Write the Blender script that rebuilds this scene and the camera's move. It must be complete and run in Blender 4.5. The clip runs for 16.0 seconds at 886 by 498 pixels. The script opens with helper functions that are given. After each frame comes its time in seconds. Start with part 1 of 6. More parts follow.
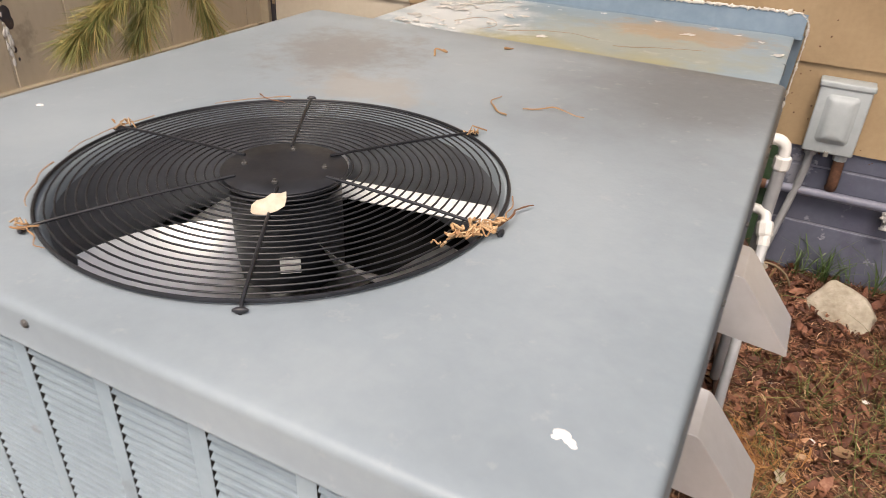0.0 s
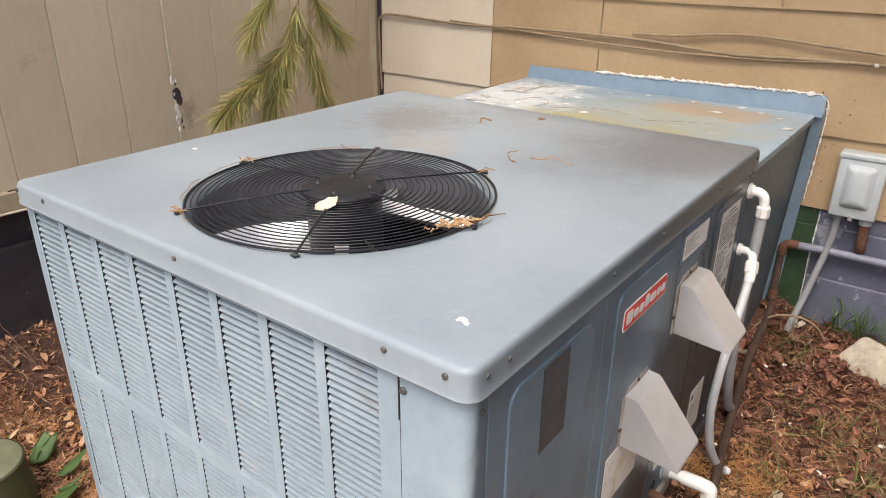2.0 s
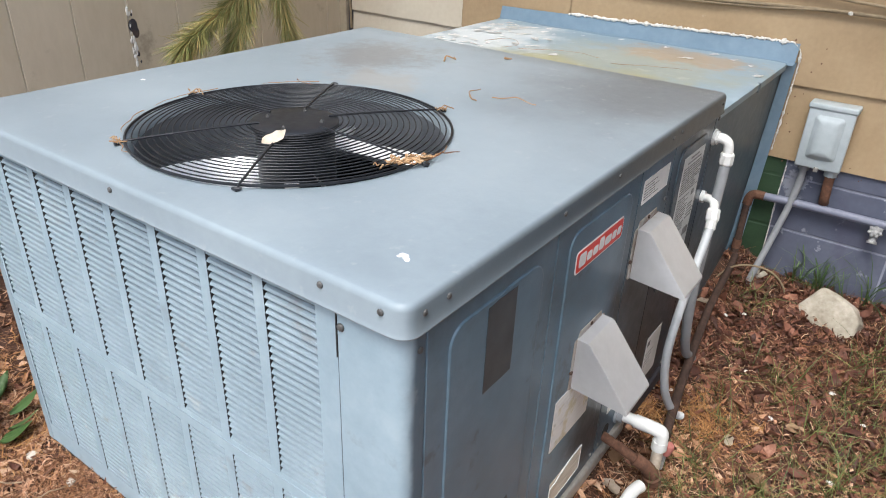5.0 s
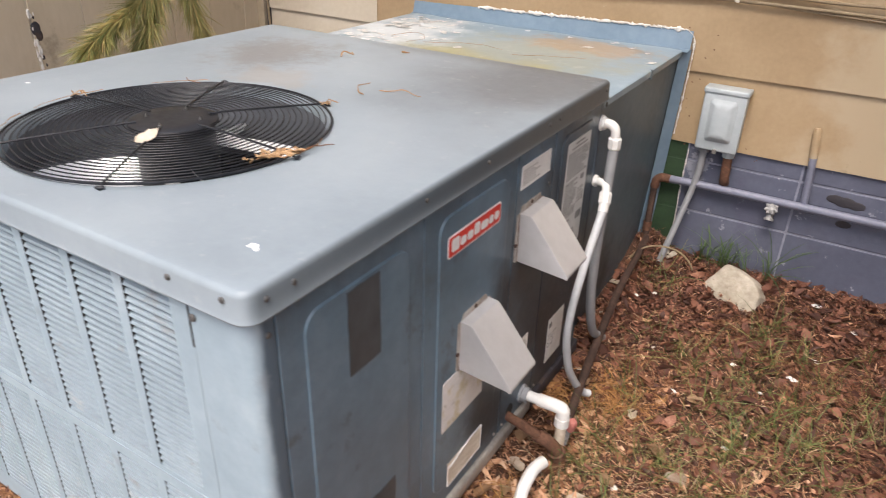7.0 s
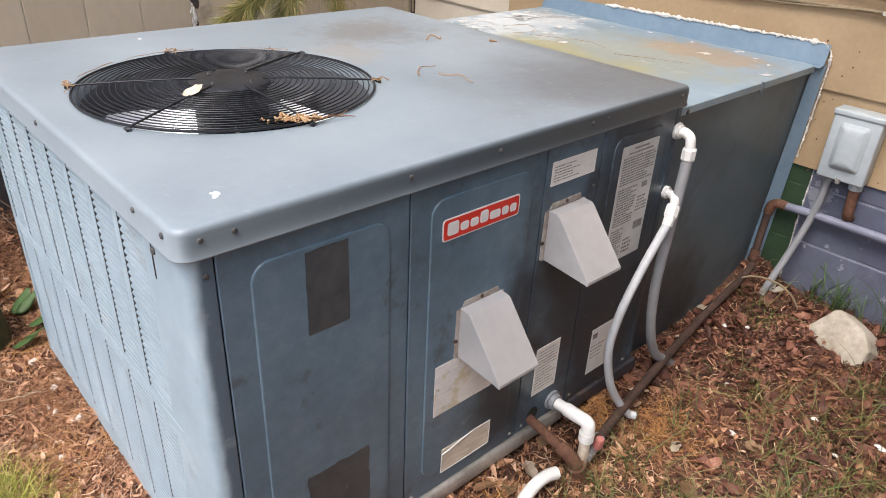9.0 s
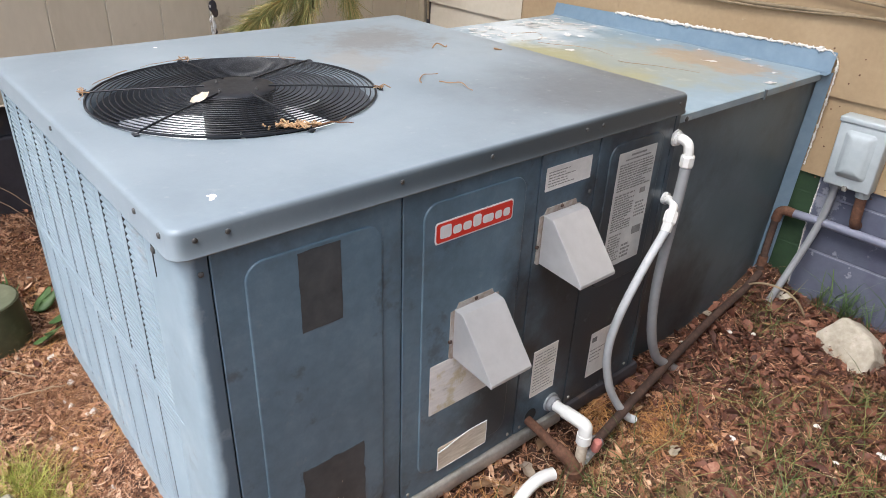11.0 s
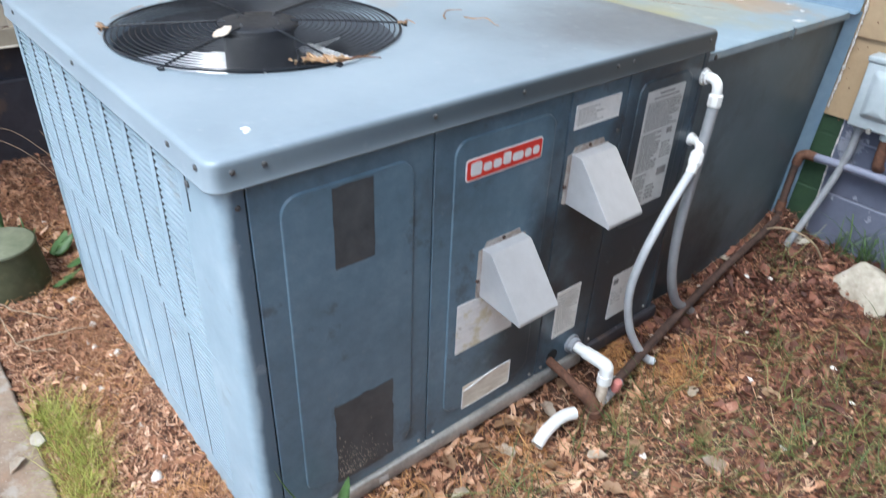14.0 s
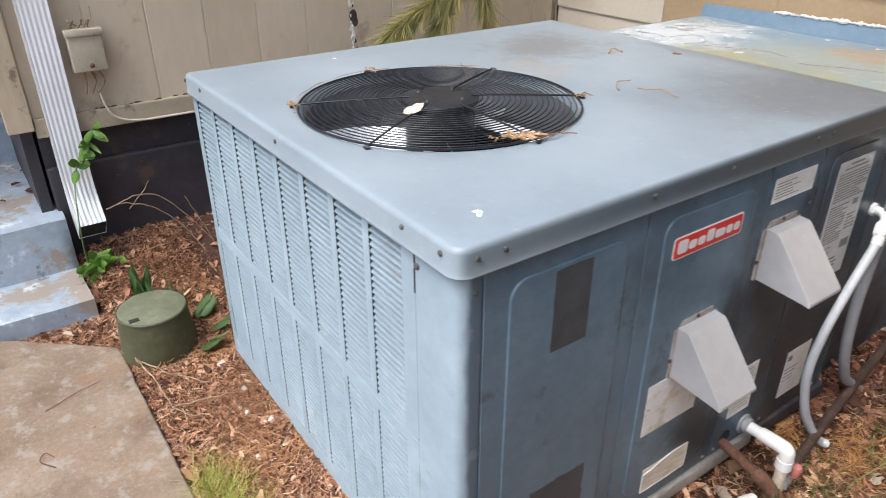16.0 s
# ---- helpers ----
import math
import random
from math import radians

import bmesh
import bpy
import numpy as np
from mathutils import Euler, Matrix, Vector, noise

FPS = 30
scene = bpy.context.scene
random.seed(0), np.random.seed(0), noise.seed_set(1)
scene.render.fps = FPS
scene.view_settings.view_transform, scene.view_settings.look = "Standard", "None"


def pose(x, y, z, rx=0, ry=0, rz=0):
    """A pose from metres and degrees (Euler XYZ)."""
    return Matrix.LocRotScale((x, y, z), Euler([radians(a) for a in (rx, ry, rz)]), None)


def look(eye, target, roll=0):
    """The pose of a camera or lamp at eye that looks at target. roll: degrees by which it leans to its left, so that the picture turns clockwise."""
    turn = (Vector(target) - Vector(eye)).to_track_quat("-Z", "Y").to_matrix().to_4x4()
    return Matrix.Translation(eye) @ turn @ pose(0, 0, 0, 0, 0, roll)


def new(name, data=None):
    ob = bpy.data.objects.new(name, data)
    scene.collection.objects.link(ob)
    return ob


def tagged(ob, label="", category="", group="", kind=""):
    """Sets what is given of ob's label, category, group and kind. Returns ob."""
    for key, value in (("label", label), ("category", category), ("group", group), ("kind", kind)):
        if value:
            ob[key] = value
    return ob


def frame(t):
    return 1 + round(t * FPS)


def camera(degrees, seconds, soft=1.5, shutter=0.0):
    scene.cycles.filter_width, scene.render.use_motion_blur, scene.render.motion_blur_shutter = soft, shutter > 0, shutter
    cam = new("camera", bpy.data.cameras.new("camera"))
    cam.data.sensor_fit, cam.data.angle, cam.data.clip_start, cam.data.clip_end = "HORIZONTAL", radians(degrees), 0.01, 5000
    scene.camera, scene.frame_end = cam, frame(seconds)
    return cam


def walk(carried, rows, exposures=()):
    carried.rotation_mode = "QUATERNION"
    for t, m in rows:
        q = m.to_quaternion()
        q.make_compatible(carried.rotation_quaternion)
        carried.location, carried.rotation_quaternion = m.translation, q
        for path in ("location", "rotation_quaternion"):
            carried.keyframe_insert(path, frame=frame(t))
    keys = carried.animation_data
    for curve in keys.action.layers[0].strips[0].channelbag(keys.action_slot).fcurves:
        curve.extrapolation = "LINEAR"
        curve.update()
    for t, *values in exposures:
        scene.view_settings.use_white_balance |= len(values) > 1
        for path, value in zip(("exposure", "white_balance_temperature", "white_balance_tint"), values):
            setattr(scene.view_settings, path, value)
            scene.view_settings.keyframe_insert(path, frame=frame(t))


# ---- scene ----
cam = camera(64.6, 16.0, 0.75, 0.5)
PATH = [
    (0, (0.002, -0.319, 1.337), (-0.753, 1.232, 0.324), 2.6),
    (0.5, (0.105, -0.389, 1.364), (-0.698, 1.171, 0.405), 0.5),
    (1, (0.297, -0.378, 1.365), (-0.733, 1.083, 0.467), 2.2),
    (1.5, (0.389, -0.493, 1.374), (-0.741, 0.949, 0.572), 0.2),
    (2, (0.396, -0.586, 1.396), (-0.705, 0.877, 0.591), 0.4),
    (2.5, (0.386, -0.562, 1.354), (-0.664, 0.852, 0.406), 0.4),
    (3, (0.382, -0.544, 1.271), (-0.539, 0.709, 0.014), 0.3),
    (3.5, (0.387, -0.535, 1.245), (-0.509, 0.677, -0.07), -0.4),
    (4, (0.412, -0.557, 1.304), (-0.561, 0.765, 0.16), -0.1),
    (4.2, (0.417, -0.562, 1.333), (-0.579, 0.83, 0.298), 0.7),
    (6.3, (0.449, -0.494, 1.383), (-0.56, 0.982, 0.487), 3.5),
    (6.5, (0.491, -0.507, 1.388), (-0.484, 0.997, 0.501), 1.7),
    (7, (0.573, -0.489, 1.375), (-0.339, 1.023, 0.436), 1.7),
    (7.5, (0.75, -0.359, 1.368), (-0.431, 0.974, 0.458), 4.8),
    (8, (0.819, -0.332, 1.367), (-0.479, 0.882, 0.449), 2.2),
    (8.5, (0.824, -0.319, 1.368), (-0.468, 0.867, 0.406), 2.5),
    (8.7, (0.824, -0.308, 1.357), (-0.449, 0.9, 0.398), 2.9),
    (10.8, (0.889, -0.272, 1.375), (-0.444, 0.886, 0.436), 2.2),
    (11, (0.894, -0.275, 1.375), (-0.434, 0.883, 0.428), 2.3),
    (11.5, (0.899, -0.28, 1.372), (-0.42, 0.879, 0.415), 1.9),
    (12, (0.905, -0.286, 1.372), (-0.409, 0.876, 0.41), 2.0),
    (12.5, (0.899, -0.299, 1.366), (-0.405, 0.86, 0.388), 1.9),
    (13, (0.886, -0.309, 1.349), (-0.385, 0.811, 0.286), 1.5),
    (13.5, (0.878, -0.306, 1.323), (-0.351, 0.779, 0.177), 1.5),
    (14, (0.863, -0.32, 1.345), (-0.411, 0.794, 0.28), 2.4),
    (14.5, (0.833, -0.375, 1.374), (-0.537, 0.715, 0.407), 1.7),
    (15, (0.797, -0.433, 1.379), (-0.614, 0.633, 0.446), 1.2),
    (15.5, (0.763, -0.469, 1.382), (-0.685, 0.559, 0.463), 0.2),
    (16, (0.666, -0.493, 1.369), (-0.777, 0.523, 0.427), -0.1),
]
# stops, kelvin and tint of the clip's own adjustments
TONES = [(0, 1.0, 7100, 15), (0.6, 1.0, 7000, 15), (1.0, 1.03, 6750, 13), (1.5, 1.1, 6750, 13), (2.2, 1.17, 6700, 13), (2.9, 1.18, 6700, 14), (3.2, 1.15, 6300, 10), (4.0, 1.18, 5600, 5), (6.3, 1.18, 6600, 13), (7, 1.2, 6550, 14), (8, 1.22, 6450, 14),
         (11, 1.22, 6000, 10), (12.5, 1.22, 6000, 10), (13.5, 1.45, 5800, 10), (14, 1.40, 5380, 5), (15, 1.27, 5900, 9), (16, 1.25, 6000, 10)]
walk(cam, [(t, look(eye, target, roll)) for t, eye, target, roll in PATH], TONES)

# ---- light ----
world = bpy.data.worlds.new("sky")
scene.world = world
world.use_nodes = True
wn, wl = world.node_tree.nodes, world.node_tree.links
sky = wn.new("ShaderNodeTexSky")
sky.sky_type, sky.sun_disc = "NISHITA", False
SUN_EL, SUN_AZ = 62.0, 172.0            # azimuth clockwise from +y
sky.sun_elevation, sky.sun_rotation = radians(SUN_EL), radians(SUN_AZ)
sky.dust_density, sky.ozone_density = 4.0, 1.0
cloud = wn.new("ShaderNodeHueSaturation")
cloud.inputs["Saturation"].default_value = 0.62
wl.new(sky.outputs["Color"], cloud.inputs["Color"])
wl.new(cloud.outputs["Color"], wn["Background"].inputs["Color"])
wn["Background"].inputs["Strength"].default_value = 0.125
sun_data = bpy.data.lights.new("sun", "SUN")
sun_data.energy, sun_data.angle, sun_data.color = 1.15, radians(30), (1.0, 0.92, 0.80)
sun = new("sun", sun_data)
sun_from = Vector((math.sin(radians(SUN_AZ)) * math.cos(radians(SUN_EL)), math.cos(radians(SUN_AZ)) * math.cos(radians(SUN_EL)), math.sin(radians(SUN_EL))))
sun.matrix_world = look(sun_from * 20, (0, 0, 0))


# ---- materials ----
def nodes_of(name):
    m = bpy.data.materials.new(name)
    m.use_nodes = True
    return m, m.node_tree.nodes, m.node_tree.links, m.node_tree.nodes["Principled BSDF"]


def noise_fac(n, l, where, scale, detail=6.0, rough=0.6, stretch=None):
    tex = n.new("ShaderNodeTexNoise")
    tex.inputs["Scale"].default_value, tex.inputs["Detail"].default_value, tex.inputs["Roughness"].default_value = scale, detail, rough
    if stretch:
        mp = n.new("ShaderNodeMapping")
        mp.inputs["Scale"].default_value = stretch
        l.new(where, mp.inputs["Vector"])
        where = mp.outputs["Vector"]
    l.new(where, tex.inputs["Vector"])
    return tex.outputs["Fac"]


def arith(n, l, op, a, b=None, c=None):
    node = n.new("ShaderNodeMath")
    node.operation = op
    for i, v in enumerate((a, b, c)):
        if v is None:
            continue
        if isinstance(v, (int, float)):
            node.inputs[i].default_value = v
        else:
            l.new(v, node.inputs[i])
    return node.outputs[0]


def ramp(n, l, fac, stops):
    r = n.new("ShaderNodeValToRGB")
    while len(r.color_ramp.elements) < len(stops):
        r.color_ramp.elements.new(0.5)
    for e, (p, c) in zip(r.color_ramp.elements, stops):
        e.position, e.color = p, (*c, 1) if len(c) == 3 else c
    l.new(fac, r.inputs["Fac"])
    return r.outputs["Color"]


def mixed(n, l, fac, a, b):
    node = n.new("ShaderNodeMix")
    node.data_type = "RGBA"
    l.new(fac, node.inputs["Factor"])
    for v, socket in ((a, node.inputs[6]), (b, node.inputs[7])):
        if isinstance(v, tuple):
            socket.default_value = (*v, 1)
        else:
            l.new(v, socket)
    return node.outputs[2]


def surface(name, stops, scale=6.0, fine=60.0, fine_part=0.35, rough=0.6, rough_var=0.15, metal=0.0, bump=0.15, bump_scale=90.0,
            stretch=None, island=0.0, single=0.0, stains_and_shade=(), bump_far=0.002, coat=0.0):
    """A weathered surface: two scales of noise through a ramp of colours, stained spots and painted shade on top, rough
    relief.
    stains: (colour, scale or 0 for an even one, threshold, softness, place or None, radius)."""
    m, n, l, bsdf = nodes_of(name)
    geo = n.new("ShaderNodeNewGeometry")
    pos = geo.outputs["Position"]
    big = noise_fac(n, l, pos, scale, stretch=stretch)
    small = noise_fac(n, l, pos, fine, 4.0, stretch=stretch)
    fac = arith(n, l, "ADD", arith(n, l, "MULTIPLY", big, 1 - fine_part), arith(n, l, "MULTIPLY", small, fine_part))
    fac = arith(n, l, "MULTIPLY_ADD", arith(n, l, "SUBTRACT", fac, 0.5), 1.8, 0.5)
    if island:
        fac = arith(n, l, "ADD", arith(n, l, "MULTIPLY", fac, 1 - island), arith(n, l, "MULTIPLY", geo.outputs["Random Per Island"], island))
    if single:
        info = n.new("ShaderNodeObjectInfo")
        fac = arith(n, l, "ADD", arith(n, l, "MULTIPLY", fac, 1 - single), arith(n, l, "MULTIPLY", info.outputs["Random"], single))
    colour = ramp(n, l, fac, stops)
    for tone, s_scale, threshold, soft, place, radius in stains_and_shade:
        mask = noise_fac(n, l, pos, s_scale, 8.0, 0.65) if s_scale else arith(n, l, "ADD", 0.5, 0.0)
        if place:
            away = n.new("ShaderNodeVectorMath")
            away.operation = "DISTANCE"
            mp = n.new("ShaderNodeMapping")
            mp.inputs["Scale"].default_value = [1 / r for r in radius]
            mp.inputs["Location"].default_value = [-p / r for p, r in zip(place, radius)]
            l.new(pos, mp.inputs["Vector"])
            l.new(mp.outputs["Vector"], away.inputs[0])
            away.inputs[1].default_value = (0, 0, 0)
            near = arith(n, l, "SUBTRACT", 1.0, away.outputs["Value"])
            mask = arith(n, l, "ADD", arith(n, l, "MULTIPLY", near, 0.6), arith(n, l, "SUBTRACT", mask, 0.35))
        lim = n.new("ShaderNodeMapRange")
        lim.interpolation_type = "SMOOTHSTEP"
        lim.inputs["From Min"].default_value, lim.inputs["From Max"].default_value = threshold, threshold + soft
        l.new(mask, lim.inputs["Value"])
        strength = tone[3] if len(tone) > 3 else 1.0
        colour = mixed(n, l, arith(n, l, "MULTIPLY", lim.outputs["Result"], strength), colour, tuple(tone[:3]))
    l.new(colour, bsdf.inputs["Base Color"])
    l.new(arith(n, l, "MULTIPLY_ADD", arith(n, l, "SUBTRACT", small, 0.5), rough_var * 2, rough), bsdf.inputs["Roughness"])
    bsdf.inputs["Metallic"].default_value = metal
    bsdf.inputs["Coat Weight"].default_value = coat
    if bump:
        b = n.new("ShaderNodeBump")
        b.inputs["Strength"].default_value, b.inputs["Distance"].default_value = bump, bump_far
        l.new(noise_fac(n, l, pos, bump_scale, 5.0), b.inputs["Height"])
        l.new(b.outputs["Normal"], bsdf.inputs["Normal"])
    return m


def grey(v, warm=0.0):
    return (v * (1 + warm), v, v * (1 - warm))


# the dark lip and far corner are shade and dim reflection painted in
M_LID = surface("weathered_shaded_lid_paint", [(0.2, (0.215, 0.258, 0.290)), (0.55, (0.265, 0.313, 0.348)), (0.85, (0.31, 0.360, 0.392))], scale=2.2, fine=45, fine_part=0.2, rough=0.35, rough_var=0.08, bump=0.08, bump_scale=160,
                stains_and_shade=[((0.15, 0.115, 0.085, 0.5), 13, 0.36, 0.30, (-0.90, 0.98, 0.92), (0.34, 0.40, 0.3)), ((0.30, 0.27, 0.23, 0.5), 14, 0.34, 0.25, (-0.72, 0.78, 0.92), (0.22, 0.16, 0.3)), ((0.105, 0.112, 0.120, 0.75), 3, 0.1, 0.6, (-0.10, 1.20, 0.92), (0.6, 0.55, 0.3)), ((0.36, 0.38, 0.40, 0.35), 30, 0.60, 0.1, None, None), ((0.046, 0.062, 0.075, 0.95), 0, 0.10, 0.45, (0.003, 1.10, 0.899), (0.016, 1.60, 0.048)), ((0.040, 0.046, 0.052, 0.9), 0, 0.10, 0.55, (0.003, 1.12, 0.897), (0.013, 0.85, 0.040))])
# shaded-side copy of the cabinet paint; its near-black areas are painted shade
M_PAINT = surface("grey_shaded_cabinet_paint", [(0.2, (0.084, 0.137, 0.182)), (0.55, (0.113, 0.178, 0.234)), (0.85, (0.150, 0.221, 0.282))], scale=5, fine=40, fine_part=0.3, rough=0.34, rough_var=0.12, bump=0.1, bump_scale=180,
                  stains_and_shade=[((0.045, 0.052, 0.058, 0.6), 9, 0.58, 0.10, None, None), ((0.060, 0.075, 0.086, 0.5), 4, 0.54, 0.15, None, None), ((0.020, 0.021, 0.024, 0.88), 3, 0.18, 0.35, (-0.005, 1.11, 0.42), (0.6, 0.52, 0.80)), ((0.020, 0.022, 0.025, 0.85), 4, 0.22, 0.30, (-0.005, 0.70, 0.22), (0.6, 0.20, 0.22)), ((0.20, 0.24, 0.27, 0.3), 22, 0.60, 0.12, None, None)])
# lit-side copy of the cabinet paint, lightened for bleaching and for its light
M_COIL = surface("bleached_lit_cabinet_paint", [(0.2, (0.226, 0.290, 0.336)), (0.55, (0.275, 0.346, 0.398)), (0.85, (0.334, 0.404, 0.450))], scale=4, fine=50, fine_part=0.3, rough=0.6, rough_var=0.1, bump=0.1, bump_scale=150,
                 stains_and_shade=[((0.45, 0.455, 0.44, 0.6), 9, 0.60, 0.15, None, None), ((0.22, 0.215, 0.20, 0.5), 12, 0.60, 0.1, None, None)])
# the post's service-side face is darkened here to read as shaded
M_POST = surface("chalky_shaded_post_paint", [(0.2, (0.265, 0.352, 0.415)), (0.55, (0.322, 0.414, 0.478)), (0.85, (0.392, 0.482, 0.538))], scale=5, fine=50, fine_part=0.3, rough=0.55, rough_var=0.1, bump=0.1, bump_scale=150, stains_and_shade=[((0.085, 0.128, 0.170, 0.95), 3, 0.10, 0.30, (-0.010, 0.0500, 0.45), (0.05, 0.027, 60.0)), ((0.24, 0.285, 0.32, 0.6), 11, 0.57, 0.12, None, None)])
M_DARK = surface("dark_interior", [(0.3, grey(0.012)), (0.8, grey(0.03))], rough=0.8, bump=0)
M_BLACK = surface("black_guard_wire", [(0.3, (0.010, 0.011, 0.014)), (0.8, (0.024, 0.026, 0.032))], scale=20, rough=0.40, bump=0.1, stains_and_shade=[((0.14, 0.06, 0.03, 0.5), 25, 0.68, 0.1, None, None)])
M_VENT = surface("venturi_paint", [(0.3, (0.085, 0.092, 0.105)), (0.8, (0.14, 0.15, 0.165))], scale=8, rough=0.4, bump=0.1)
M_BLADE = surface("aluminium_blade", [(0.2, grey(0.84)), (0.8, grey(0.93))], scale=10, rough=0.34, metal=0.88, bump=0.05)
M_GALV = surface("galvanised_rail", [(0.2, (0.25, 0.24, 0.22)), (0.8, (0.48, 0.46, 0.42))], scale=9, fine=80, rough=0.42, metal=0.3, bump=0.15, stains_and_shade=[((0.12, 0.10, 0.08, 0.6), 6, 0.55, 0.2, None, None)])
M_HOOD = surface("stainless_hood", [(0.2, (0.54, 0.54, 0.55)), (0.8, (0.67, 0.67, 0.68))], scale=5, fine=30, rough=0.30, rough_var=0.06, metal=0.5, bump=0.03, stains_and_shade=[((0.40, 0.32, 0.25, 0.3), 14, 0.62, 0.15, None, None)])
M_FLANGE = surface("rusty_hood_flange", [(0.2, (0.25, 0.19, 0.15)), (0.6, (0.42, 0.39, 0.36)), (0.9, (0.5, 0.48, 0.46))], scale=20, fine=80, rough=0.55, metal=0.3, bump=0.2)
M_SCREW = surface("dark_screw", [(0.2, grey(0.05)), (0.8, (0.15, 0.145, 0.14))], scale=160, rough=0.6, metal=0.3, bump=0)
M_RED = surface("red_badge", [(0.2, (0.60, 0.035, 0.022)), (0.8, (0.72, 0.05, 0.03))], scale=15, rough=0.35, bump=0)
M_WHITE = surface("white_print", [(0.2, grey(0.66)), (0.8, grey(0.78))], scale=30, rough=0.5, bump=0)
M_SILVER = surface("silver_sticker", [(0.2, (0.66, 0.665, 0.65)), (0.8, (0.84, 0.84, 0.82))], scale=18, fine=90, rough=0.42, metal=0.05, bump=0.08)
M_PAPER = surface("weathered_sticker", [(0.2, (0.60, 0.595, 0.55)), (0.8, (0.82, 0.80, 0.76))], scale=14, fine=90, rough=0.6, bump=0.1, stains_and_shade=[((0.40, 0.36, 0.27, 0.7), 10, 0.5, 0.2, None, None)])
M_FOIL = surface("crinkled_foil", [(0.2, (0.68, 0.69, 0.69)), (0.8, (0.88, 0.88, 0.86))], scale=16, fine=90, rough=0.45, metal=0.15, bump=0.3, bump_scale=40, stretch=(1, 1, 7), stains_and_shade=[((0.52, 0.44, 0.16, 0.55), 12, 0.52, 0.10, None, None), ((0.30, 0.29, 0.25, 0.5), 35, 0.58, 0.1, None, None)])
M_CREAM = surface("yellowed_sticker", [(0.2, (0.48, 0.41, 0.31)), (0.8, (0.80, 0.74, 0.63))], scale=22, fine=90, rough=0.6, bump=0.1, stretch=(1, 1, 6))
M_PLATE = surface("grey_data_plate", [(0.2, (0.47, 0.485, 0.48)), (0.8, (0.62, 0.63, 0.62))], scale=18, fine=90, rough=0.4, metal=0.2, bump=0.05)
M_INK = surface("grey_ink", [(0.2, grey(0.15)), (0.8, grey(0.28))], scale=30, rough=0.6, bump=0)
M_RESIDUE = surface("dark_tape_residue", [(0.2, (0.036, 0.042, 0.047)), (0.8, (0.078, 0.088, 0.096))], scale=14, fine=60, rough=0.5, bump=0.1)
M_FLECK = surface("torn_sticker_flecks", [(0.2, (0.20, 0.18, 0.15)), (0.8, (0.42, 0.39, 0.34))], scale=60, rough=0.7, bump=0)
M_PVC = surface("white_pvc", [(0.2, (0.68, 0.68, 0.66)), (0.8, (0.80, 0.80, 0.78))], scale=12, rough=0.35, bump=0.03, stains_and_shade=[((0.5, 0.46, 0.38, 0.5), 9, 0.60, 0.15, None, None)])
M_CONDUIT = surface("grey_conduit", [(0.2, (0.25, 0.26, 0.275)), (0.8, (0.34, 0.35, 0.365))], scale=8, fine=50, rough=0.5, bump=0.05)
M_FLEX = surface("grey_flexible_conduit", [(0.2, (0.42, 0.44, 0.46)), (0.8, (0.54, 0.56, 0.58))], scale=10, rough=0.4, bump=0.05)
M_RUST = surface("rusted_pipe", [(0.2, (0.07, 0.032, 0.02)), (0.5, (0.13, 0.06, 0.035)), (0.85, (0.22, 0.115, 0.07))], scale=18, fine=90, fine_part=0.5, rough=0.85, bump=0.5, bump_scale=140)
M_RUSTDARK = surface("dark_rusted_pipe", [(0.2, (0.03, 0.018, 0.014)), (0.5, (0.06, 0.034, 0.025)), (0.85, (0.12, 0.07, 0.05))], scale=18, fine=90, fine_part=0.5, rough=0.8, bump=0.4, bump_scale=140)
M_HAY = surface("dry_grass_straw", [(0.05, (0.19, 0.12, 0.065)), (0.45, (0.35, 0.25, 0.145)), (0.95, (0.58, 0.46, 0.30))], scale=10, fine=60, rough=0.6, bump=0, island=0.7)
M_REDCAP = surface("faded_red_cap", [(0.2, (0.40, 0.12, 0.10)), (0.8, (0.55, 0.24, 0.20))], scale=30, rough=0.6, bump=0.1)
M_DUCT = surface("blue_grey_duct_paint", [(0.2, (0.20, 0.27, 0.32)), (0.55, (0.26, 0.34, 0.40)), (0.85, (0.34, 0.42, 0.47))], scale=3, fine=30, rough=0.45, bump=0.1, stains_and_shade=[((0.33, 0.295, 0.12, 0.78), 5, 0.26, 0.32, (-0.55, 1.50, 0.86), (0.55, 0.20, 0.3)), ((0.29, 0.29, 0.21, 0.6), 9, 0.22, 0.30, (-0.42, 1.72, 0.86), (0.50, 0.34, 0.3)), ((0.36, 0.26, 0.16, 0.75), 14, 0.30, 0.25, (-0.32, 1.92, 0.86), (0.42, 0.20, 0.3)), ((0.60, 0.63, 0.64, 0.75), 7, 0.33, 0.28, (-1.0, 1.75, 0.86), (0.42, 0.6, 0.3)), ((0.44, 0.46, 0.44, 0.5), 12, 0.58, 0.12, None, None)])
# the streaks are grime; the dark foot by the unit is painted shade
M_DUCTSIDE = surface("grey_shaded_duct_side_paint", [(0.2, (0.080, 0.104, 0.120)), (0.55, (0.108, 0.140, 0.160)), (0.85, (0.156, 0.195, 0.218))], scale=2.5, fine=30, rough=0.4, bump=0.1, stains_and_shade=[((0.040, 0.045, 0.049, 0.7), 3, 0.46, 0.25, None, None), ((0.03, 0.032, 0.035, 0.7), 3, 0.22, 0.4, (-0.05, 1.40, 0.15), (0.6, 0.5, 0.5))])
M_FLASH = surface("blue_flashing_paint", [(0.2, (0.135, 0.205, 0.275)), (0.8, (0.205, 0.285, 0.36))], scale=6, fine=40, rough=0.5, bump=0.1)
